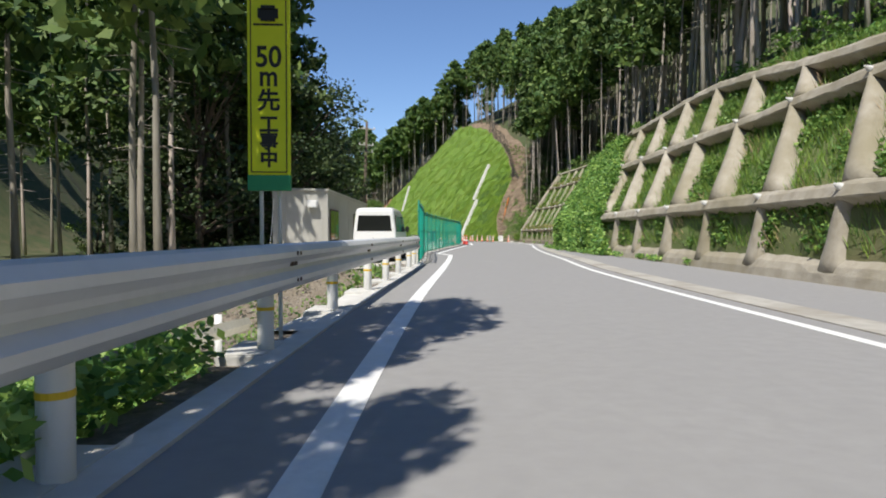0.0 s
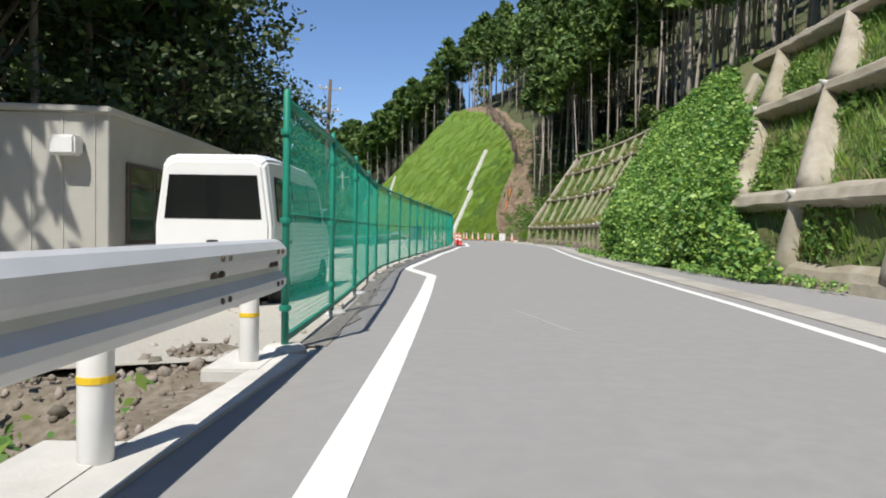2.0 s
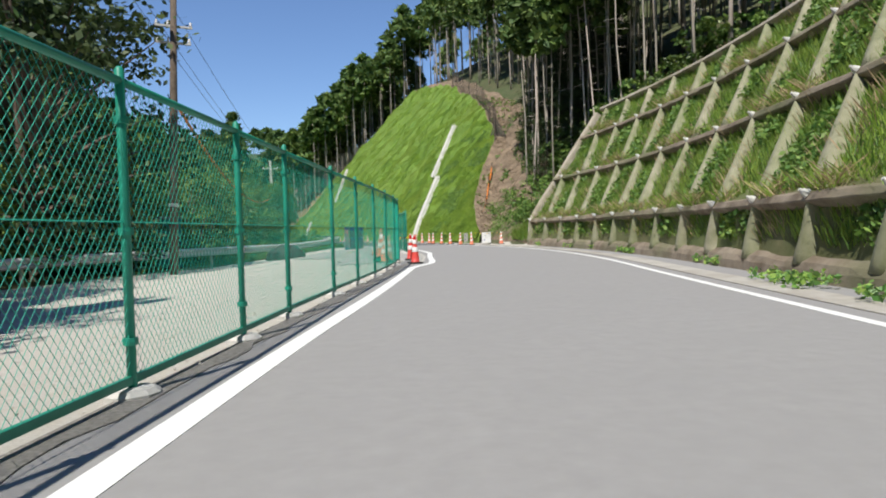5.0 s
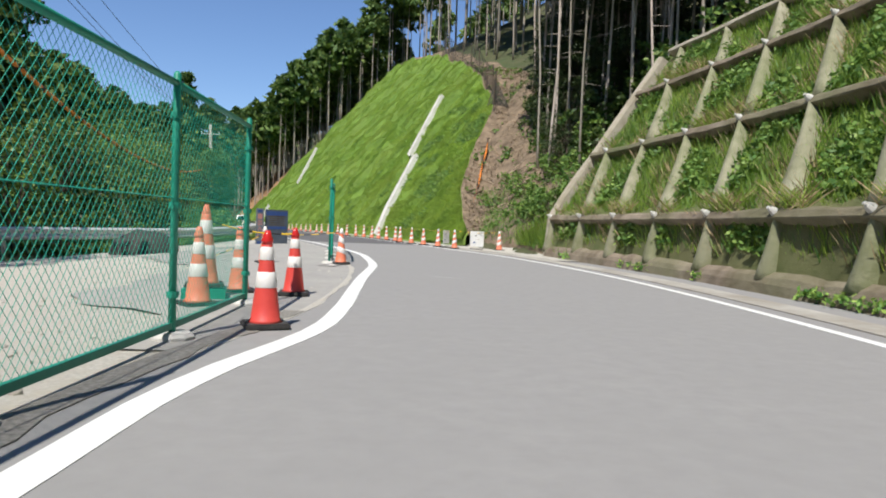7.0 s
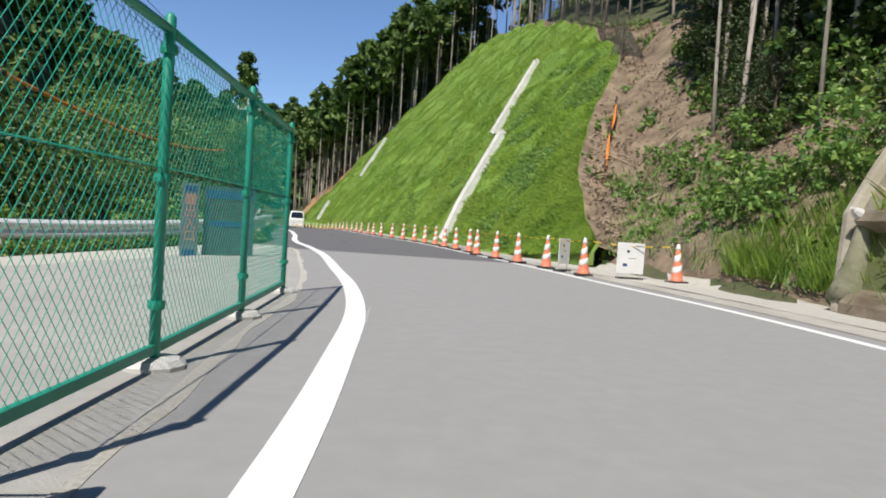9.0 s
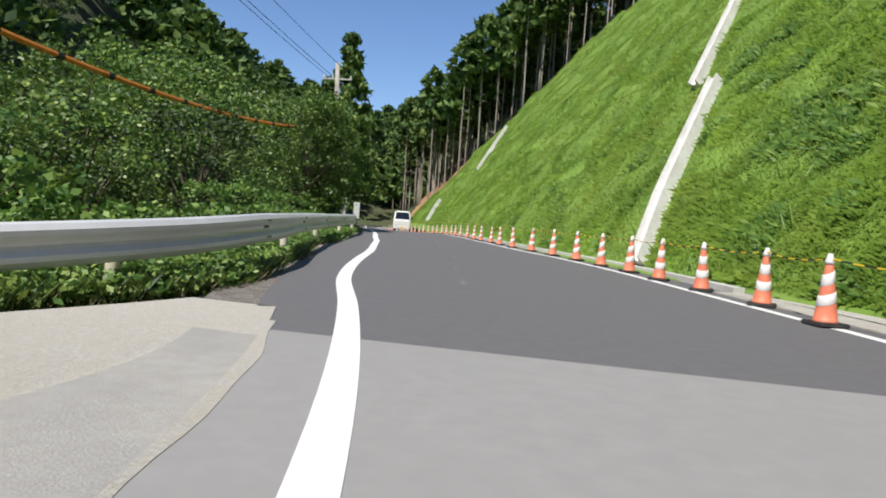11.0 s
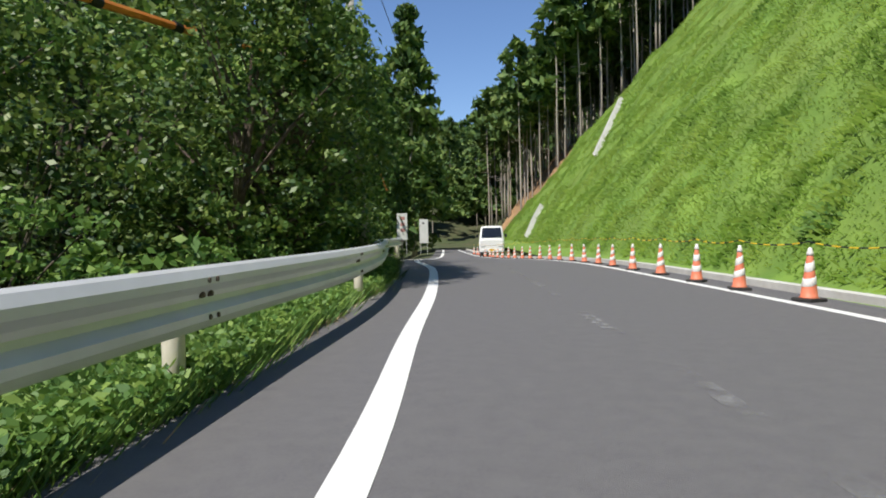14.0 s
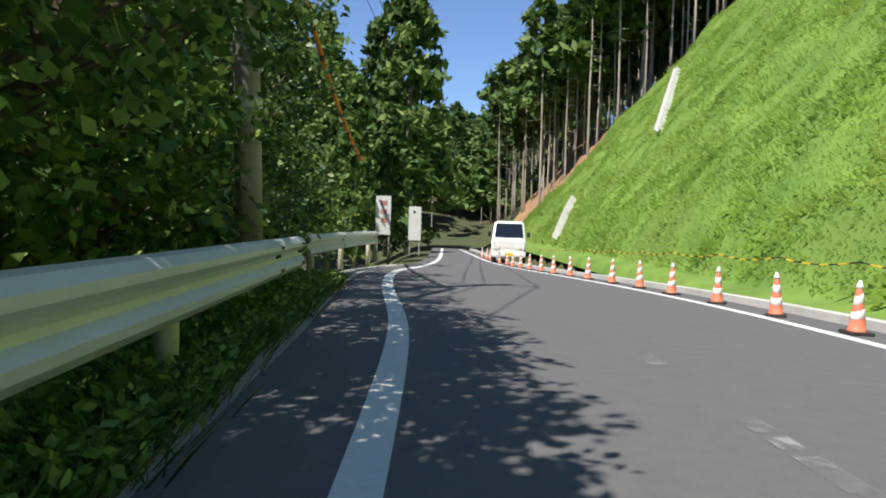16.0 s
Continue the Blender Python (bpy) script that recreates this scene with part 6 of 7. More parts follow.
for k, (x, y, sc) in enumerate(((6.3, 70.5, 0.34), (6.0, 71.3, 0.30), (6.65, 69.8, 0.26), (5.6, 72.2, 0.3), (6.9, 68.6, 0.3), (7.3, 67.2, 0.34), (5.2, 73.0, 0.26))):
    plant("bush", BUSHES[k % len(BUSHES)], x, y, -0.05, sc, 77 * k, "low green scrub at the foot of the cut", "bush", "cut scrub")
cy = rs.uniform(61.5, 79, 2600)
cd = rs.uniform(0.2, 12, 2600)
cx_ = curve_x(TOE, cy) + cd
cp = np.stack([cx_, cy - 0.15 * cd, height(cx_, cy - 0.15 * cd) + 0.12], 1)
keep = lumps(cp[:, 0], cp[:, 1], 0.7, 3.0) > 0.05 + 0.25 * step(3, 8, cd)
keep &= beside_bare(cp[:, 0], cp[:, 1], 1.5) | (rs.rand(len(cp)) < 0.12)
scatter("cut_weeds", cp[keep], WEED, 0.10, "patchy green weeds on the bare earth", 9, 0.2)
v, k = blades(np.repeat(cp[cd < 3.2], 14, axis=0) + np.concatenate([RN.normal(size=(14 * int((cd < 3.2).sum()), 2)) * 0.25, np.zeros((14 * int((cd < 3.2).sum()), 1))], 1), 0.30, 0.020, lean=0.6)
tagged(quads_object("verge_grass", v, k, WEED), "long green grass at the foot of the bare cut", "grass", kind="stuff")
gy = RN.uniform(61.8, 66.2, 5200)
gx = curve_x(TOE, gy) + 0.1 + RN.rand(5200) ** 1.4 * 1.9
lush = lumps(gx, gy, 0.6, 2.0) > -0.25
gp = np.stack([gx, gy, height(gx, gy) + 0.2], 1)[lush]
v, k = blades(gp, 0.42, 0.018, lean=0.5)
tagged(quads_object("verge_grass", v, k, GRASS), "tall bright green grass clump at the cut's foot", "grass", kind="stuff")
# litter of twigs on the bare cut and undergrowth in the wood beside it
ly, ld = RN.uniform(63.5, 84, 16000), RN.uniform(1.0, 15, 16000)
lx = curve_x(TOE, ly) + ld
lp = np.stack([lx, ly - 0.15 * ld, height(lx, ly - 0.15 * ld) + 0.12], 1)
lp = lp[lumps(lp[:, 0], lp[:, 1], 0.9, 5.0) > -0.15]
scatter("leaf_litter", lp, DEAD_LEAF, 0.055, "brown dead leaves littering the bare earth", 3, 0.04, 0.8)
shoulder = sk.reshape(6, nx, 3)
col = RN.randint(0, int(nx * 0.36), 5200)
row = RN.uniform(0.3, 4.9, 5200)
r0 = row.astype(int)
sp = shoulder[r0, col] * (1 - (row - r0))[:, None] + shoulder[r0 + 1, col] * (row - r0)[:, None]
sp += np.concatenate([RN.normal(size=(5200, 2)) * 0.08, np.full((5200, 1), 0.02)], 1)
scatter("leaf_litter", sp[:3400], DEAD_LEAF, 0.06, "brown dead leaves on the earth edge", 3, 0.05, 0.8)
v, k = blades(sp[3400:4700], 0.13, 0.024, lean=2.2)
tagged(quads_object("twig_litter", v, k, WOOD), "pale broken twigs on the earth edge", "twigs", kind="stuff")
wp = sp[4700:][lumps(sp[4700:, 0], sp[4700:, 1], 0.8, 8.0) > 0.1]
scatter("cut_weeds", wp, WEED, 0.10, "small green weeds on the earth edge", 9, 0.16)
ty2, td2 = rs.uniform(63.5, 80, 7500), rs.uniform(2.0, 13, 7500)
tx2 = curve_x(TOE, ty2) + td2
tp2 = np.stack([tx2, ty2 - 0.15 * td2, height(tx2, ty2 - 0.15 * td2) + 0.14], 1)
v, k = blades(tp2, 0.09, 0.022, lean=2.4)
tagged(quads_object("twig_litter", v, k, WOOD), "pale broken twigs littering the bare earth", "twigs", kind="stuff")
uy, ud = rs.uniform(56, 80, 4600), rs.uniform(4.5, 16, 4600)
ux = curve_x(TOE, uy) + ud
up_ = np.stack([ux, uy, height(ux, uy) + 0.1], 1)
scatter("undergrowth", up_[(lumps(ux, uy, 1.1, 6.0) > -0.1) & beside_bare(ux, uy, 4.8)], LEAF, 0.13, "dark undergrowth on the wood's floor", 12, 0.3)
# earth cut past the grassy slope's far end
fs = np.linspace(59, 74, 26)
fu = np.linspace(0, 7, 12)
FS, FU = np.meshgrid(fs, fu)
FV = np.stack([MB[0] + MD[0] * FS + MN[0] * FU, MB[1] + MD[1] * FS + MN[1] * FU, 1.25 * FU - 0.3 + 0.35 * lumps(FS, FU, 0.9, 2.0)], -1)
faces = [(j * 26 + i, j * 26 + i + 1, (j + 1) * 26 + i + 1, (j + 1) * 26 + i) for j in range(11) for i in range(25)]
tagged(add_mesh("far_cut", FV.reshape(-1, 3).tolist(), faces, CLAY, smooth=True), "orange-brown raw earth bank at the slope's far end", "bank", kind="structure")


def branch(x, y, l_, rad, rz, tilt):
    z = float(height(np.array([x]), np.array([y]))[0]) + 0.22
    d = Vector((math.cos(rz) * math.cos(tilt), math.sin(rz) * math.cos(tilt), math.sin(tilt)))
    thing = empty("fallen_branch", (x, y, z))
    bm = tube_bm([-d * l_ / 2, Vector((0, 0, 0.05 * l_)), d * l_ / 2], [rad, rad * 0.85, rad * 0.5], 6)
    for _ in range(2):
        q = d * R.uniform(-0.3, 0.4) * l_
        tube_bm([q, q + Vector((R.uniform(-0.3, 0.3), R.uniform(-0.3, 0.3), R.uniform(0.1, 0.4)))], [rad * 0.5, rad * 0.2], 4, bm)
    part("limb", bm, WOOD, thing)
    return tagged(thing, "pale cut branch lying on bare earth", "branch", "fallen branches")


for _ in range(120):
    y = rs.uniform(62, 77)
    d = rs.uniform(1.5, 12)
    branch(float(curve_x(TOE, y)) + d, y - 0.1 * d, rs.uniform(0.4, 1.7), rs.uniform(0.015, 0.04), rs.uniform(0, 3.1), rs.uniform(-0.5, 0.9))


def net_fence(spots, tall_, label, mat, frame=True):
    thing = empty("net_fence", tuple(spots[0]))
    back = thing.matrix_basis.inverted()
    for p in spots:
        p = Vector(p)
        part("stake", tube_bm([p + Vector((0, 0, -0.4)), p + Vector((0, 0, tall_ + 0.12))], 0.035, 6), BARK_DARK, thing).matrix_parent_inverse = back
    for a, b in zip(spots, spots[1:]):
        a, b = Vector(a), Vector(b)
        verts, faces = [], []
        for k in range(25):
            u = k / 24
            p = a.lerp(b, u)
            n_ = len(verts)
            w = (b - a) * 0.004
            verts += [p - w, p + w, p + w + Vector((0, 0, tall_)), p - w + Vector((0, 0, tall_))]
            faces.append((n_, n_ + 1, n_ + 2, n_ + 3))
        for k in range(21):
            z = tall_ * k / 20
            n_ = len(verts)
            verts += [a + Vector((0, 0, z)), b + Vector((0, 0, z)), b + Vector((0, 0, z + tall_ * 0.014)), a + Vector((0, 0, z + tall_ * 0.014))]
            faces.append((n_, n_ + 1, n_ + 2, n_ + 3))
        part_ = add_mesh("net", verts, faces, mat, thing)
        part_.matrix_parent_inverse = back
    return tagged(thing, label, "net fence", "net fences")


spots = [tuple(mound_place(s, MOUND_TOP(s) + 0.1) + np.array([0, 0, -0.1])) for s in (-1.7, -0.6, 1.0, 4.0, 8.0, 12.0, 16.0, 20.0, 24.0, 28.0)]
net_fence(spots, 1.7, "black net fence along the crest of the slope", NET)
# torn net panel hanging at the crest's corner
panel = empty("net_fence", (8.96, 80.8, 5.9))
pc = [Vector((8.0, 82.0, 7.58)), Vector((8.96, 80.8, 5.94)), Vector((9.31, 81.2, 7.73)), Vector((8.58, 82.2, 9.58))]
pv, pf = [], []
for way in range(2):
    for k in range(31):
        f_ = k / 30
        q0, q1 = (pc[0].lerp(pc[1], f_), pc[3].lerp(pc[2], f_)) if way == 0 else (pc[0].lerp(pc[3], f_), pc[1].lerp(pc[2], f_))
        w_ = ((pc[1] - pc[0]) if way == 0 else (pc[3] - pc[0])).normalized() * 0.014
        sag = Vector((0.05 * math.sin(3.1 * f_), 0, 0))
        pv += [q0 - w_, q0 + w_, q1 + w_ + sag, q1 - w_ + sag]
        pf.append((4 * len(pf), 4 * len(pf) + 1, 4 * len(pf) + 2, 4 * len(pf) + 3))
p_ = add_mesh("net", pv, pf, NET, panel)
p_.matrix_parent_inverse = panel.matrix_basis.inverted()
for a_, b_ in ((0, 3), (3, 2)):
    r_ = part("rope", tube_bm([pc[a_], pc[b_]], 0.016, 5), BARK_DARK, panel, "dark edge rope")
    r_.matrix_parent_inverse = panel.matrix_basis.inverted()
st_ = part("stake", tube_bm([pc[0] - Vector((0, 0, 1.6)), pc[0] + Vector((0, 0, 0.1))], 0.03, 6), WOOD, panel, "pale leaning stake")
st_.matrix_parent_inverse = panel.matrix_basis.inverted()
tagged(panel, "torn black net panel hanging at the slope's crest", "net fence", "net fences")
spots = []
for s, u in ((-4.4, 4.5), (-5.5, 3.7), (-7.0, 2.7), (-8.6, 1.6)):
    x, y = MB[0] + MD[0] * s + MN[0] * u, MB[1] + MD[1] * s + MN[1] * u
    spots.append((x, y, float(height(np.array([x]), np.array([y]))[0]) + 0.25))
orange = net_fence(spots, 0.7, "torn orange safety net at the slope's edge", ORANGE_NET)

ribbon = part("bunched_net", tube_bm([Vector(p) + Vector((0.03 * math.sin(k * 2.1), 0, 0.45 + 0.1 * math.cos(k * 1.7))) for k, p in enumerate([spots[0], tuple((Vector(spots[0]) + Vector(spots[1])) / 2), spots[1], tuple((Vector(spots[1]) + Vector(spots[2])) / 2), spots[2]])], [0.02, 0.05, 0.025, 0.05, 0.02], 7), ORANGE_NET, orange, "bunched orange netting")
ribbon.matrix_parent_inverse = orange.matrix_basis.inverted()
tail = part("bunched_net", tube_bm([Vector(spots[0]) + Vector((0, 0, 0.5)), Vector(spots[0]) + Vector((-0.1, -0.1, 0.0)), Vector(spots[1]) + Vector((-0.1, -0.2, -0.6))], [0.035, 0.03, 0.02], 6), ORANGE_NET, orange)
tail.matrix_parent_inverse = orange.matrix_basis.inverted()
# stones on the bank below the yard
def stone_mesh(seed):
    rr = random.Random(seed)
    bm = bmesh.new()
    bmesh.ops.create_icosphere(bm, subdivisions=1, radius=0.5)
    for v_ in bm.verts:
        v_.co *= rr.uniform(0.7, 1.15)
        v_.co.z *= 0.7
    me = bpy.data.meshes.new("stone")
    bm.to_mesh(me)
    bm.free()
    me.materials.append(ROCK)
    return me


STONES = [stone_mesh(i) for i in range(5)]
items = []
for _ in range(5200):
    x, y = rs.uniform(-6.5, -1.2), rs.uniform(6.5, 17.6)
    if y < 9.8 and x > -2.5 - 0.25 * (y - 5.2):
        continue
    sc = float(np.clip(rs.exponential(0.038), 0.02, 0.15))
    items.append((R.choice(STONES), pose(x, y, float(bank_height(x, y)) + 0.15 * sc, R.uniform(0, 360), R.uniform(0, 360), R.uniform(0, 360)) @ Matrix.Diagonal((sc, sc * 0.8, sc, 1)), 0))
for _ in range(2600):
    y = rs.uniform(9, 17.4)
    x = float(curve_x(EDGE_LEFT, y)) - 0.3 - rs.uniform(0, 3.2)
    sc = float(np.clip(rs.exponential(0.03), 0.018, 0.09))
    items.append((R.choice(STONES), pose(x, y, float(bank_height(x, y)) + 0.1 * sc, R.uniform(0, 360), R.uniform(0, 360), R.uniform(0, 360)) @ Matrix.Diagonal((sc, sc * 0.8, sc, 1)), 0))
joined("bank_stones", items, "brown broken stones on the bank below the yard", "stones", [ROCK])
items = []
for _ in range(2600):
    y = rs.uniform(17.5, 56)
    x = float(curve_x(EDGE_LEFT, y)) - rs.uniform(0.0, 5) ** 1.2 * 0.6
    sc = float(np.clip(rs.exponential(0.02), 0.012, 0.09))
    items.append((R.choice(STONES), pose(x, y, float(yard_height(x, y)), R.uniform(0, 360), R.uniform(0, 360), 0) @ Matrix.Diagonal((sc, sc, sc, 1)), 0))
joined("yard_stones", items, "loose pale stones on the gravel yard", "stones", [GRAVEL])


# ---- words ----
def text_mesh(name, body, size, mat, parent, m, label="", bold=0.0, squeeze=1.0):
    """Flat letters as a mesh part, centred on its place, facing the way of the matrix."""
    cu = bpy.data.curves.new(name, "FONT")
    cu.body, cu.size, cu.align_x, cu.align_y, cu.extrude, cu.offset = body, size, "CENTER", "CENTER", 0.0015, bold
    tmp = bpy.data.objects.new(name, cu)
    scene.collection.objects.link(tmp)
    bpy.context.view_layer.update()
    me = bpy.data.meshes.new_from_object(tmp)
    bpy.data.objects.remove(tmp)
    me.materials.clear()
    me.materials.append(mat)
    ob = new(name, me)
    ob.parent = parent
    ob.matrix_local = m @ Matrix.Diagonal((squeeze, 1, 1, 1))
    if label:
        ob["label"] = label
    return ob


FACE = Matrix.Rotation(radians(90), 4, "X")  # letters upright, facing -y


# ---- road-works banner by the rail ----
banner = empty("roadworks_banner", (-1.42, 4.05, 1.18), 3)
part("board", box_bm(0.275, 0.03, 1.52, (0, 0, 0.83), 0.004), SIGN_YELLOW, banner, "fluorescent yellow board")
part("foot_band", box_bm(0.280, 0.036, 0.105, (0, 0, 0.06), 0.003), SIGN_GREEN, banner, "green band along the foot")
for x in (-0.115, 0.115):
    part("border_line", box_bm(0.006, 0.006, 1.40, (x, -0.0165, 0.83)), BLACK, banner)
part("border_line", box_bm(0.236, 0.006, 0.006, (0, -0.0165, 0.13)), BLACK, banner)
for x in (-0.06, 0.06):
    part("stake", tube_bm([(x, 0.03, -1.1), (x, 0.03, 1.55)], 0.014, 8), STEEL, banner)
for body, size, z, sq in (("50", 0.19, 0.875, 0.9), ("m", 0.19, 0.75, 0.85), ("先", 0.15, 0.59, 1.0), ("工", 0.125, 0.435, 1.0), ("事", 0.12, 0.325, 1.0), ("中", 0.12, 0.21, 1.0)):
    text_mesh("letters", body, size, BLACK, banner, Matrix.Translation((0, -0.0165, z)) @ FACE, "black lettering", 0.004, sq)
part("symbol", box_bm(0.13, 0.006, 0.10, (0.0, -0.0165, 1.16), 0.02), BLACK, banner, "plain black work symbol")
part("symbol_base", box_bm(0.19, 0.006, 0.012, (0, -0.0165, 1.09)), BLACK, banner)
banner.matrix_basis = banner.matrix_basis @ Matrix.Diagonal((1.21, 1.21, 1.21, 1))
tagged(banner, "tall narrow yellow road-works banner with black lettering", "sign")

# ---- site hut ----
hut = empty("site_hut", (-5.02, 26.95, float(yard_height(-5.15, 24.3)) - 0.02), 0)
W2, L2, H2 = 0.92, 5.5, 2.6
bm = box_bm(2 * W2, 2 * L2, H2, (0, 0, H2 / 2 + 0.08), 0.02)
part("wall", bm, SHED, hut)
part("roof", box_bm(2 * W2 + 0.16, 2 * L2 + 0.16, 0.09, (0, 0, H2 + 0.12), 0.02, turn=Matrix.Rotation(radians(1.2), 4, "Y")), SHED, hut, "flat grey sheet roof")
for x in (-W2, W2):
    for y in (-L2, L2):
        part("corner_post", box_bm(0.09, 0.09, H2 + 0.05, (x * 0.99, y * 0.995, H2 / 2 + 0.08), 0.01), SHED, hut)
for k in range(1, 5):
    part("panel_seam", box_bm(0.03, 0.012, H2 - 0.1, (-W2 + 0.42 * k, -L2 - 0.004, H2 / 2 + 0.08)), SHED, hut)
for wy_, wide_ in ((-4.1, 1.75), (1.85, 1.7)):
    win = part("window", box_bm(0.05, wide_, 1.15, (W2 + 0.012, wy_, 1.5), 0.008), BARK_DARK, hut, "brown aluminium window frame")
    for y in (-0.43, 0.43):
        part("pane", box_bm(0.02, 0.76, 1.03, (W2 + 0.032, wy_ + y, 1.5)), CAR_GLASS, win, "dark glass pane")
    part("window_ledge", box_bm(0.12, wide_ + 0.1, 0.05, (W2 + 0.04, wy_, 0.9)), SHED, hut)
part("wall_joint", box_bm(0.012, 0.05, H2 - 0.1, (W2 + 0.004, -0.5, H2 / 2 + 0.08)), SHED, hut)
vent = part("vent_hood", box_bm(0.34, 0.24, 0.26, (0.45, -L2 - 0.12, 2.22), 0.03), WHITE_PAINT, hut, "white vent hood on the end wall")
part("cable", tube_bm([(-W2 + 0.02, -L2 - 0.03, 2.4), (-W2 - 0.04, -L2 - 0.05, 1.6), (-W2 - 0.12, -L2 - 0.05, 0.8), (-W2 - 0.05, -L2 - 0.04, 0.1)], 0.014, 6), WHITE_PAINT, hut)
for y in (-4.9, -1.6, 1.6, 4.9):
    part("block", box_bm(2.0, 0.2, 0.14, (0, y, 0.02), 0.01), CONCRETE, hut)
tagged(hut, "grey prefabricated site hut with a dark side window", "hut")


# ---- vehicles ----
def profile_body(rows, mat, name, parent, smooth=False):
    """A body from cross rings: rows of (y, half width, bottom, top, top half width)."""
    bm = bmesh.new()
    rings = []
    for y, w, lo, shoulder, hi, wt in rows:
        pts = [(-w * 0.94, lo), (-w, lo + 0.12), (-w, shoulder), (-wt, hi - 0.07), (-wt + 0.12, hi), (wt - 0.12, hi), (wt, hi - 0.07), (w, shoulder), (w, lo + 0.12), (w * 0.94, lo)]
        rings.append([bm.verts.new((x, y, z)) for x, z in pts])
    for a, b in zip(rings, rings[1:]):
        for k in range(10):
            bm.faces.new((a[k], a[(k + 1) % 10], b[(k + 1) % 10], b[k]))
    bm.faces.new(rings[0])
    bm.faces.new(rings[-1][::-1])
    bmesh.ops.recalc_face_normals(bm, faces=bm.faces[:])
    sharp = [e for e in bm.edges if e.is_manifold and e.calc_face_angle(0) > 0.5]
    bmesh.ops.bevel(bm, geom=sharp, offset=0.03, segments=2, affect="EDGES")
    return part(name, bm, mat, parent, smooth=smooth)


def wheel(parent, x, y, r_):
    side = 1 if x > 0 else -1
    turn = Matrix.Translation((x, y, r_)) @ Matrix.Rotation(radians(90 * side), 4, "Y")
    bm = lathe_bm([(r_ * 0.62, -0.08), (r_ * 0.92, -0.085), (r_, -0.05), (r_, 0.05), (r_ * 0.92, 0.085), (r_ * 0.62, 0.08)], 22)
    bm.transform(turn)
    w = part("wheel", bm, RUBBER, parent, "black tyre", smooth=True)
    bm = lathe_bm([(r_ * 0.60, 0.0), (r_ * 0.60, 0.07), (r_ * 0.5, 0.05), (r_ * 0.2, 0.06), (r_ * 0.12, 0.08)], 18)
    bm.transform(turn)
    part("rim", bm, STEEL, w, "silver steel rim", smooth=True)


def quad_panel(name, corners, mat, parent, label="", thick=0.012):
    """A thin plate between four corners, proud of what it lies on."""
    c = [Vector(p) for p in corners]
    n_ = (c[1] - c[0]).cross(c[3] - c[0]).normalized()
    bm = bmesh.new()
    lo = [bm.verts.new(p - n_ * 0.01) for p in c]
    hi = [bm.verts.new(p + n_ * thick) for p in c]
    bm.faces.new(hi)
    bm.faces.new(lo[::-1])
    for k in range(4):
        bm.faces.new((lo[k], lo[(k + 1) % 4], hi[(k + 1) % 4], hi[k]))
    bmesh.ops.recalc_face_normals(bm, faces=bm.faces[:])
    return part(name, bm, mat, parent, label)


van = empty("van", (-2.36, 20.55, float(yard_height(-2.4, 21.5)) - 0.02), -5)
# the van's own frame: rear at y = 0, front at y = 3.4
profile_body([(0.0, 0.70, 0.36, 1.02, 1.80, 0.60), (0.07, 0.735, 0.28, 1.02, 1.87, 0.64), (0.6, 0.74, 0.24, 1.02, 1.90, 0.645), (2.2, 0.74, 0.24, 1.02, 1.88, 0.64), (2.75, 0.74, 0.24, 1.02, 1.78, 0.62), (3.18, 0.73, 0.24, 1.00, 1.20, 0.60), (3.36, 0.70, 0.26, 0.80, 0.98, 0.58), (3.40, 0.66, 0.32, 0.70, 0.85, 0.56)], CAR_WHITE, "body", van)
quad_panel("rear_window", [(-0.60, 0.006, 1.10), (0.60, 0.006, 1.10), (0.54, 0.0, 1.62), (-0.54, 0.0, 1.62)], CAR_GLASS, van, "dark tinted rear window")
quad_panel("brake_light", [(-0.14, 0.015, 1.70), (0.14, 0.015, 1.70), (0.14, 0.015, 1.74), (-0.14, 0.015, 1.74)], RED, van, "red high brake light")
for x in (-1, 1):
    quad_panel("tail_light", [(x * 0.56 - 0.11, -0.025, 0.47), (x * 0.56 + 0.11, -0.025, 0.47), (x * 0.56 + 0.11, -0.025, 0.545), (x * 0.56 - 0.11, -0.025, 0.545)], RED, van, "red tail light")
    quad_panel("reversing_light", [(x * 0.36 - 0.08, -0.025, 0.47), (x * 0.36 + 0.08, -0.025, 0.47), (x * 0.36 + 0.08, -0.025, 0.545), (x * 0.36 - 0.08, -0.025, 0.545)], WHITE_PAINT, van, "clear reversing light")
    sgn = 1 if x > 0 else -1
    side = lambda y, z: (sgn * (0.742 - max(0, z - 1.02) * 0.115), y, z)
    for y0, y1 in ((0.22, 0.92), (1.0, 1.78), (1.86, 2.62)):
        c = [side(y0, 1.08), side(y1, 1.08), side(y1 - (0.1 if y1 > 2.5 else 0), 1.60), side(y0 + (0.05 if y0 < 0.3 else 0), 1.62)]
        quad_panel("side_window", c if x > 0 else c[::-1], CAR_GLASS, van, "dark tinted side window")
    for y in (0.55, 2.75):
        wheel(van, x * 0.66, y, 0.275)
    quad_panel("door_seam", [side(0.97, 0.35), side(0.985, 0.35), side(0.985, 1.75), side(0.97, 1.75)] if x > 0 else [side(0.97, 0.35), side(0.97, 1.75), side(0.985, 1.75), side(0.985, 0.35)], BLACK, van, thick=0.002)
    for i in range(5):
        c = [side(0.26 + 0.13 * i, 0.80), side(0.36 + 0.13 * i, 0.80), side(0.36 + 0.13 * i, 0.85), side(0.26 + 0.13 * i, 0.85)]
        quad_panel("lettering_bar", c if x > 0 else c[::-1], BARK_DARK, van, "dark lettering bar", 0.003)
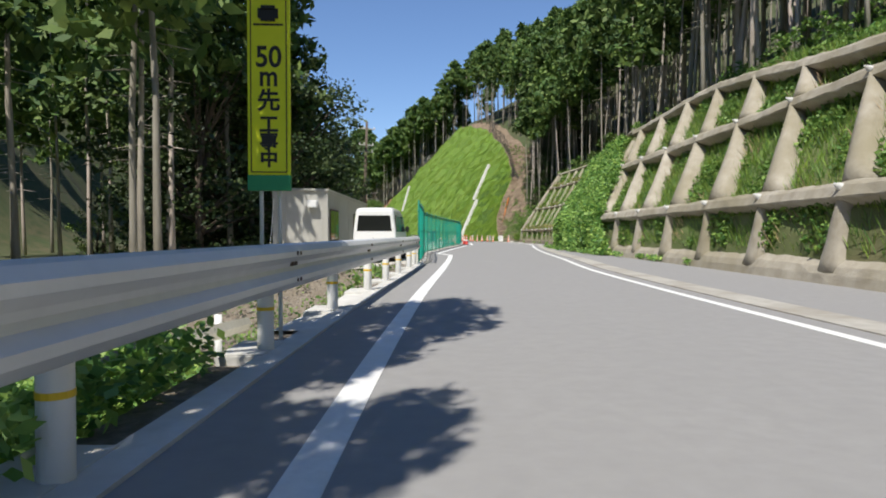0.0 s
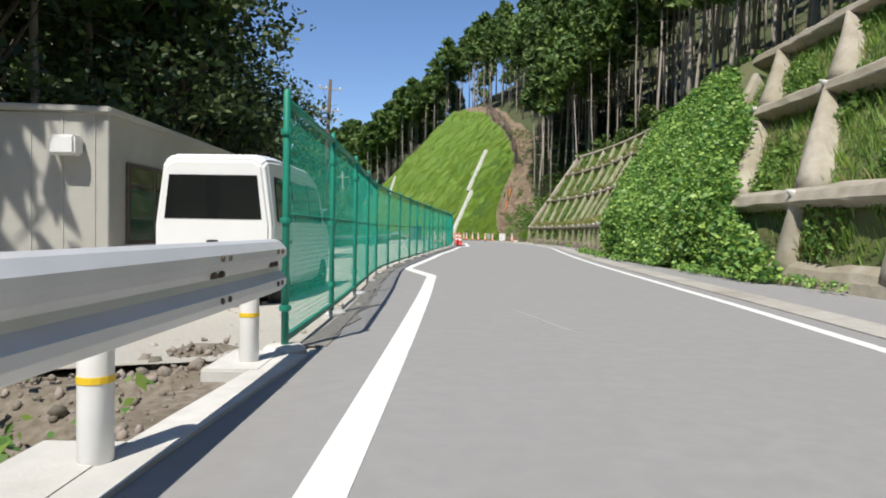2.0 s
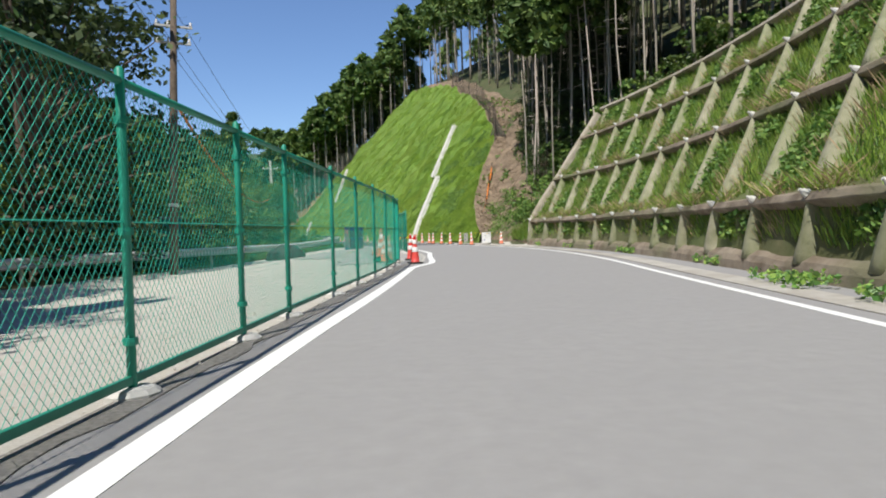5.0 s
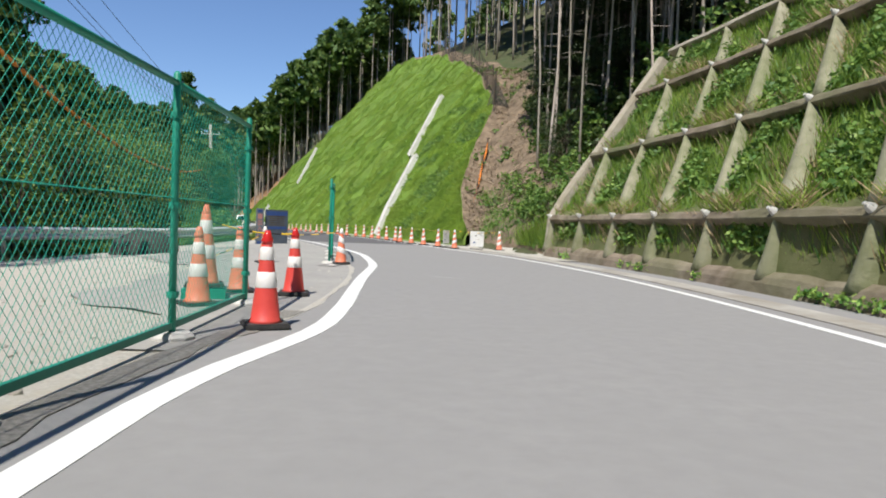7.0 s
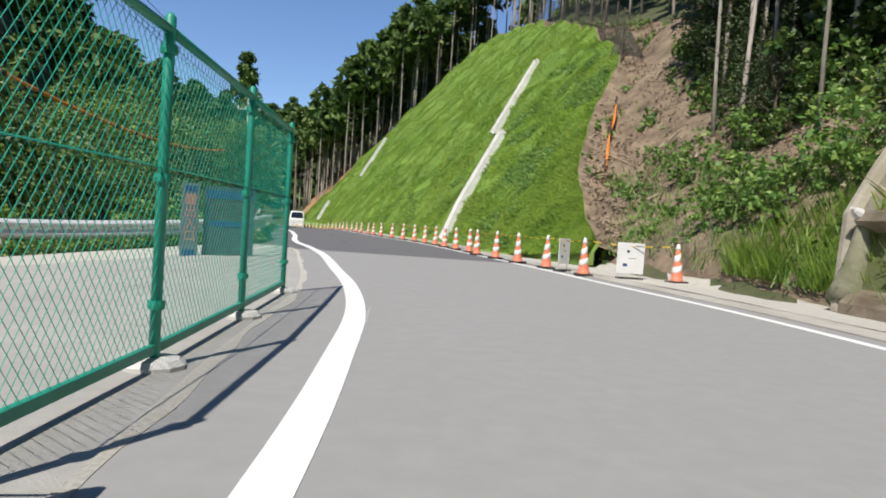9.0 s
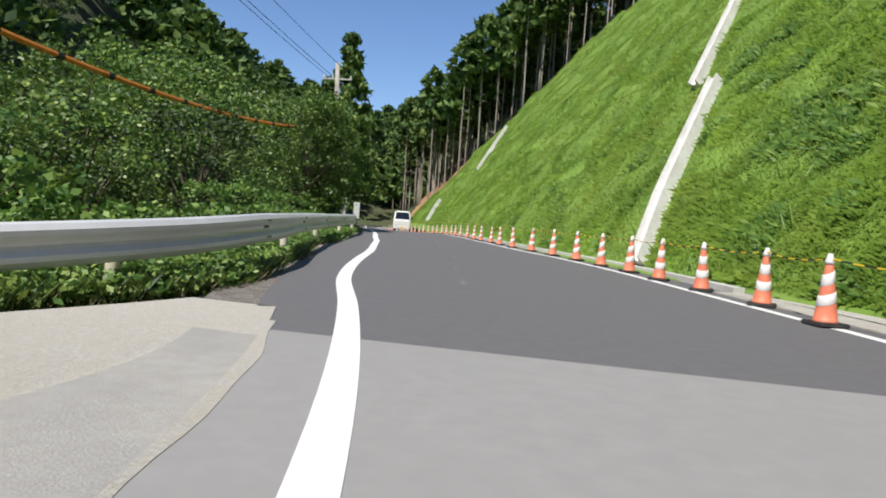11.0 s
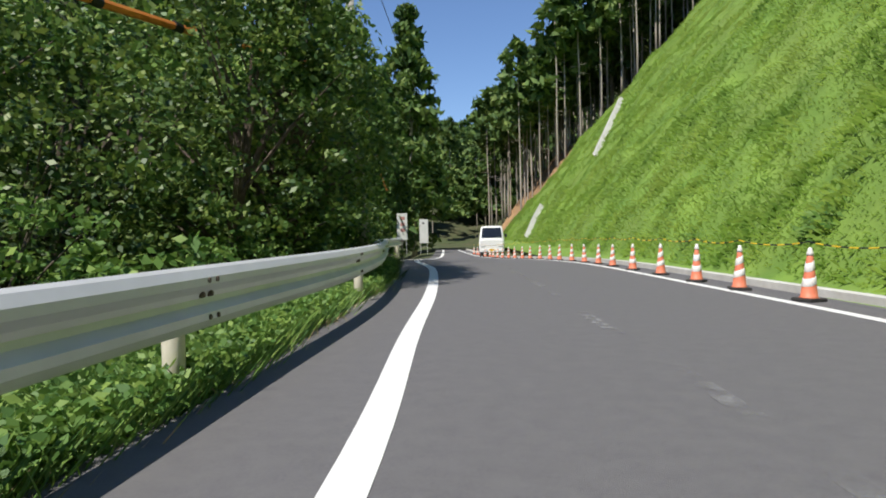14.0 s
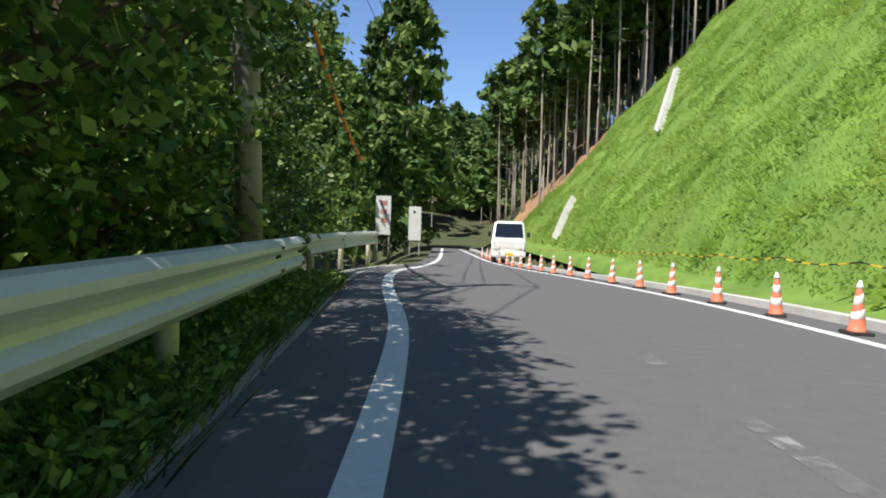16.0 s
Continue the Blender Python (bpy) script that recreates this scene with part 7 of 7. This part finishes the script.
quad_panel("number_plate", [(-0.16, -0.02, 0.42), (0.16, -0.02, 0.42), (0.16, -0.02, 0.58), (-0.16, -0.02, 0.58)], YELLOW, van, "yellow number plate")
quad_panel("plate_bar", [(-0.12, -0.034, 0.45), (0.12, -0.034, 0.45), (0.12, -0.034, 0.52), (-0.12, -0.034, 0.52)], BLACK, van, thick=0.002)
part("bumper", box_bm(1.44, 0.1, 0.17, (0, 0.03, 0.36), 0.03), CAR_WHITE, van)
part("door_handle", box_bm(0.14, 0.03, 0.04, (0.0, -0.01, 0.83), 0.008), BLACK, van)
part("underbody", box_bm(1.3, 3.0, 0.16, (0, 1.7, 0.24)), BLACK, van)
quad_panel("windscreen", [(-0.58, 3.13, 1.22), (0.58, 3.13, 1.22), (0.55, 2.80, 1.70), (-0.55, 2.80, 1.70)][::-1], CAR_GLASS, van, "dark windscreen")
for x in (-0.82, 0.82):
    part("wing_mirror", box_bm(0.14, 0.08, 0.22, (x, 2.72, 1.18), 0.03), BLACK, van)
van.matrix_basis = pose(-2.36, 20.45, float(yard_height(-2.4, 21.5)) - 0.02, 0, 0, -3.5) @ Matrix.Diagonal((0.97, 0.92, 0.99, 1))
tagged(van, "small white panel van with dark windows parked on gravel", "van")

truck = empty("pickup_truck", (-13.5, 118.0, -0.60), 14)
# cab faces -y
profile_body([(0.0, 0.66, 0.36, 0.62, 0.98, 0.62), (0.05, 0.70, 0.28, 0.66, 1.02, 0.64), (0.10, 0.71, 0.26, 0.9, 1.06, 0.64), (0.42, 0.71, 0.26, 1.0, 1.74, 0.60), (1.22, 0.71, 0.26, 1.0, 1.76, 0.60), (1.26, 0.70, 0.26, 1.0, 1.72, 0.60)], CAR_WHITE, "cab", truck)
quad_panel("windscreen", [(-0.58, 0.09, 1.09), (0.58, 0.09, 1.09), (0.52, 0.36, 1.64), (-0.52, 0.36, 1.64)], CAR_GLASS, truck, "dark windscreen")
for x in (-1, 1):
    quad_panel("headlight", [(x * 0.50 - 0.14, -0.01, 0.60), (x * 0.50 + 0.14, -0.01, 0.60), (x * 0.50 + 0.13, -0.005, 0.76), (x * 0.50 - 0.13, -0.005, 0.76)], BAND, truck, "clear headlight")
    part("wing_mirror", box_bm(0.12, 0.06, 0.2, (x * 0.80, 0.22, 1.2), 0.02), BLACK, truck)
    for y in (0.55, 2.5):
        wheel(truck, x * 0.62, y, 0.27)
    part("bed_side", box_bm(0.04, 1.95, 0.30, (x * 0.70, 2.28, 0.80), 0.008), CAR_WHITE, truck)
part("bed_floor", box_bm(1.42, 1.95, 0.08, (0, 2.28, 0.62), 0.01), CAR_WHITE, truck)
part("tailgate", box_bm(1.42, 0.04, 0.30, (0, 3.24, 0.80), 0.008), CAR_WHITE, truck)
part("bumper", box_bm(1.38, 0.1, 0.14, (0, 0.0, 0.36), 0.03), CAR_WHITE, truck)
quad_panel("number_plate", [(-0.16, -0.06, 0.32), (0.16, -0.06, 0.32), (0.16, -0.06, 0.46), (-0.16, -0.06, 0.46)], YELLOW, truck, "small number plate")
part("chassis", box_bm(1.1, 3.0, 0.14, (0, 1.7, 0.32)), BLACK, truck)
tagged(truck, "small white flatbed truck parked on the dark road", "truck")

# ---- boards and signs ----
def leg_board(name, x, y, rz, wide, tall_, lift, mat, label, z=0.0):
    thing = empty(name, (x, y, z), rz)
    part("board", box_bm(wide, 0.025, tall_, (0, 0, lift + tall_ / 2), 0.006), mat, thing)
    for k in (-1, 1):
        part("leg", tube_bm([(k * wide * 0.38, 0.03, -0.05), (k * wide * 0.38, 0.03, lift + tall_ * 0.8)], 0.014, 6), STEEL, thing)
    return tagged(thing, label, "sign")


BOARD_GREY = material("board_grey", (0.06, 0.08, 0.11), (0.10, 0.125, 0.16), 5, 0.5)
BOARD_PALE = material("board_pale", (0.14, 0.165, 0.19), (0.21, 0.24, 0.27), 6, 0.6, c3=(0.11, 0.13, 0.16))
BOARD_BLUE = material("board_blue", (0.03, 0.07, 0.22), (0.04, 0.09, 0.28), 5, 0.5)
BOARD_WHITE = material("board_white", (0.70, 0.70, 0.68), (0.80, 0.80, 0.78), 6, 0.5, c3=(0.62, 0.61, 0.58))
RED_INK = material("red_ink", (0.45, 0.20, 0.18), (0.55, 0.26, 0.23), 8, 0.6)
bz = -0.36
info = leg_board("site_board", -1.22, 66.0, 40, 0.86, 1.45, 0.06, BOARD_GREY, "dark grey site notice board with blue headings", bz)
part("heading", box_bm(0.80, 0.006, 0.14, (0, -0.016, 1.38)), BOARD_BLUE, info, "blue heading bar")
part("heading", box_bm(0.70, 0.006, 0.09, (0.02, -0.016, 0.90)), BOARD_BLUE, info, "blue heading bar")
for k in range(5):
    part("text_bar", box_bm(0.6 - 0.05 * (k % 2), 0.004, 0.03, (0.0, -0.015, 1.28 - 0.07 * k)), BARK_DARK, info, "dark writing bar")
exit_board = leg_board("exit_board", -1.68, 65.5, 40, 0.28, 1.45, 0.08, BOARD_PALE, "narrow pale board with red lettering in a column", bz)
for ch, z in (("出", 1.06), ("入", 0.86), ("口", 0.67)):
    text_mesh("letters", ch, 0.2, RED_INK, exit_board, Matrix.Translation((0, -0.0145, z)) @ FACE, "red lettering", 0.003)
part("text_bar", box_bm(0.16, 0.004, 0.17, (0, -0.0145, 1.27)), RED_INK, exit_board, "red writing bar")
part("text_bar", box_bm(0.18, 0.004, 0.09, (0, -0.0145, 1.44)), BOARD_BLUE, exit_board, "blue writing bar")
part("text_bar", box_bm(0.2, 0.004, 0.2, (0, -0.0145, 0.36)), BOARD_BLUE, exit_board, "faded blue writing bar")


def hung_sheet(x, y, rz, wide, tall_, top, label):
    thing = empty("hung_notice", (x, y, 0), rz)
    part("sheet", box_bm(wide, 0.012, tall_, (0, 0, top - tall_ / 2), 0.003), PAINT, thing)
    part("base", box_bm(wide * 0.9, 0.22, 0.04, (0, 0.02, 0.022), 0.01), RUBBER, thing, "black rubber base")
    for x in (-0.4, 0.4):
        part("leg", tube_bm([(x * wide, 0.02, 0.03), (x * wide, 0.02, top)], 0.01, 6), STEEL, thing)
    part("print", box_bm(wide * 0.16, 0.004, tall_ * 0.09, (-wide * 0.2, -0.0075, top - tall_ * 0.72)), BOARD_BLUE, thing, "blue printed patch")
    part("print", box_bm(wide * 0.1, 0.004, tall_ * 0.08, (-wide * 0.1, -0.0075, top - tall_ * 0.28)), BLACK, thing, "dark printed mark")
    part("print", box_bm(wide * 0.3, 0.004, tall_ * 0.03, (wide * 0.05, -0.0075, top - tall_ * 0.5)), CONCRETE, thing, "grey printed bar")
    return tagged(thing, label, "notice")


hung_sheet(5.76, 67.05, 5, 0.50, 0.56, 0.67, "white printed notice sheet hanging from the cord")
hung_sheet(4.74, 68.2, 50, 0.40, 0.50, 0.66, "white notice sheet seen edge-on on the cord")

s1 = leg_board("warning_board", -16.75, 112.8, 22, 0.52, 1.35, 0.75, BOARD_WHITE, "weathered white roadside board with faded red lettering", -0.25)
for z in (1.85, 1.55, 1.25):
    part("text_bar", box_bm(0.22, 0.004, 0.17, (0.02, -0.0145, z)), RED_INK, s1, "faded red writing bar")
s2 = leg_board("warning_board", -16.2, 114.4, 22, 0.46, 1.25, 0.5, BOARD_WHITE, "plain white roadside board on thin legs", -0.2)
part("text_bar", box_bm(0.09, 0.004, 0.09, (-0.02, -0.0145, 1.55)), BLACK, s2, "small dark mark")

# ---- poles and cables ----
def utility_pole(x, y, z, tall_, arms, label, lean=0.0, mat=None):
    thing = empty("utility_pole", (x, y, z))
    thing.matrix_basis = pose(x, y, z, 0, lean, 17)
    part("pole", tube_bm([(0, 0, -0.5), (0, 0, tall_ * 0.5), (0, 0, tall_)], [0.16, 0.14, 0.105], 14), mat or CONCRETE, thing, smooth=True)
    for h, w in arms:
        arm = part("cross_arm", box_bm(w, 0.08, 0.08, (0, 0, h), 0.008), CONCRETE_PALE, thing)
        for k in (-0.45, -0.15, 0.45):
            part("insulator", lathe_bm([(0.03, h + 0.04), (0.05, h + 0.08), (0.035, h + 0.13), (0.045, h + 0.16), (0.02, h + 0.2)], 8, (k * w, 0, 0)), BAND, thing)
    part("collar", lathe_bm([(0.165, 2.6), (0.17, 2.62), (0.17, 2.70), (0.165, 2.72)], 14), STEEL, thing)
    return tagged(thing, label, "utility pole", "utility poles")


POLE_A, POLE_B = (-11.7, 98.2, -0.5), (-7.2, 56.0, -0.6)
utility_pole(*POLE_A, 8.8, [(8.0, 1.5), (5.6, 0.5)], "grey concrete utility pole with two cross arms", -2.0)
utility_pole(*POLE_B, 11.2, [(10.6, 1.5), (9.2, 1.3), (8.6, 1.2)], "dark utility pole with cross arms behind the yard", 2.0, BARK_DARK)


def cable(a, b, sag, r_, mat, label, dark=0.0):
    a, b = Vector(a), Vector(b)
    thing = empty("overhead_cable", tuple(a))
    pts = [a.lerp(b, t) - Vector((0, 0, sag * 4 * t * (1 - t))) - a for t in np.linspace(0, 1, 28)]
    part("cable", tube_bm(pts, r_, 6), mat, thing)
    if dark:
        total = (b - a).length
        n_ = int(total / dark)
        for k in range(1, n_):
            t = k / n_
            p = a.lerp(b, t) - Vector((0, 0, sag * 4 * t * (1 - t))) - a
            d = (b - a).normalized() * 0.09
            part("cable_clip", tube_bm([p - d, p + d], r_ * 1.25, 8), BLACK, thing, "black clip round the sleeve")
    return tagged(thing, label, "cable", "overhead cables")


for k, (h, o) in enumerate(((7.7, -0.9), (7.7, 0.4), (7.58, -0.45))):
    cable((POLE_A[0] + o, POLE_A[1], h), (POLE_B[0] + o - 0.5, POLE_B[1], h + 2.4), 0.5, 0.012, BLACK, "thin black overhead cable")
    cable((POLE_A[0] + o, POLE_A[1], h), (POLE_A[0] - 12 + o, POLE_A[1] + 40, h + 1.0), 0.6, 0.012, BLACK, "thin black overhead cable")
cable((POLE_A[0] + 0.1, POLE_A[1], 5.15), (POLE_B[0] + 0.2, POLE_B[1], 6.0), 2.2, 0.06, ORANGE_NET, "orange sleeved cable with black clips", 1.6)
cable((POLE_A[0], POLE_A[1], 5.1), (-17.2, 112, 3.0), 0.5, 0.05, ORANGE_NET, "orange sleeved stay cable", 1.6)

# site toilet in the shade behind the far rail
toilet = empty("site_toilet", (-9.6, 62.4, float(left_height(-9.6, 62.4)) - 0.02), 25)
TEAL = material("teal_plastic", (0.02, 0.20, 0.19), (0.03, 0.25, 0.24), 4, 0.5, c3=(0.02, 0.17, 0.16))
part("body", box_bm(1.0, 1.0, 2.25, (0, 0, 1.2), 0.03), TEAL, toilet)
part("door", box_bm(0.66, 0.03, 1.85, (0, -0.51, 1.05), 0.01), TEAL, toilet)
part("roof", box_bm(1.08, 1.08, 0.12, (0, 0, 2.36), 0.04), BOARD_PALE, toilet, "pale grey domed roof")
part("handle", box_bm(0.04, 0.04, 0.16, (0.26, -0.54, 1.05), 0.008), STEEL, toilet)
part("skid", box_bm(1.04, 1.04, 0.1, (0, 0, 0.05), 0.01), BLACK, toilet)
tagged(toilet, "teal plastic site toilet in shade behind the rail", "portable toilet")

# dark tarpaulin heap at the yard's edge
heap = empty("covered_heap", (-4.3, 62.6, -0.42))
bm = bmesh.new()
bmesh.ops.create_icosphere(bm, subdivisions=3, radius=0.5)
for v_ in bm.verts:
    q = v_.co.copy()
    v_.co = Vector((q.x * 1.9, q.y * 1.2, max(-0.1, q.z * 1.3 + 0.15) + 0.12 * noise.noise(q * 4)))
part("tarpaulin", bm, RUBBER, heap, smooth=True)
tagged(heap, "black tarpaulin heap on the gravel by the rail", "heap")


# old low rail stub and a pale channel edge on the bank below
old = empty("old_rail", (-2.62, 4.7, -0.2))
bm = tube_bm([(0, 0, 0.0), (-0.22, 2.1, -0.08), (-0.5, 4.4, -0.18)], 0.05, 4)
for v_ in bm.verts:
    v_.co.z *= 2.0
part("beam", bm, CREAM, old, "weathered pale steel beam")
for x, y in ((-0.05, 0.25), (-0.3, 2.6)):
    part("post", tube_bm([(x - 0.05, y, -0.9), (x - 0.05, y, 0.0)], 0.05, 10), WHITE_PAINT, old, smooth=True)
tagged(old, "old low pale steel rail on short posts among weeds", "rail")
chan_y = np.arange(5.0, 10.2, 0.4)
chan_x = -2.45 - 0.25 * (chan_y - 5.2)
cv = []
for x, y in zip(chan_x, chan_y):
    z = float(bank_height(x - 0.1, y)) + 0.15
    cv += [(x - 0.09, y, z), (x + 0.09, y, z), (x + 0.09, y, z - 0.4), (x - 0.09, y, z - 0.4)]
cf = [(4 * i + k, 4 * i + (k + 1) % 4, 4 * i + 4 + (k + 1) % 4, 4 * i + 4 + k) for i in range(len(chan_y) - 1) for k in range(4)] + [(3, 2, 1, 0)]
tagged(add_mesh("channel_edge", cv, cf, CONCRETE_PALE), "pale concrete channel edge on the bank", "channel", kind="structure")

# sloping concrete slab between the rail's footing and the channel
sy = np.arange(4.6, 9.7, 0.3)
sheet_between("bank_slab", np.stack([-2.40 - 0.25 * (sy - 5.2), sy], 1), offset_line(EDGE_LEFT, sy, -0.19), 8, lambda x, y: np.maximum(np.maximum(-0.14 - 0.75 * np.maximum(0, curve_x(EDGE_LEFT, y) - x - 0.5), -0.2 - 0.42 * np.maximum(0, 17.2 - y)), -1.45) + 0.13, CONCRETE_PALE, "pale dusty concrete slab sloping down from the rail", "slab")

# drain lid in a dark patch on the lay-by
lid = empty("drain_lid", (1.46, 55.9, float(yard_height(1.46, 55.9)) + 0.019), -14)
PATCH = material("dark_patch", (0.17, 0.165, 0.16), (0.25, 0.245, 0.235), 14, 0.95, bump=0.4, bump_scale=60)
part("patch", box_bm(0.30, 0.62, 0.006, (0, 0, 0), 0.002), PATCH, lid, "dark asphalt patch")
part("cover", box_bm(0.14, 0.24, 0.008, (0.02, 0.05, 0.003), 0.002), CONCRETE_PALE, lid, "pale cover")
tagged(lid, "small pale drain lid in a dark asphalt patch", "drain lid")
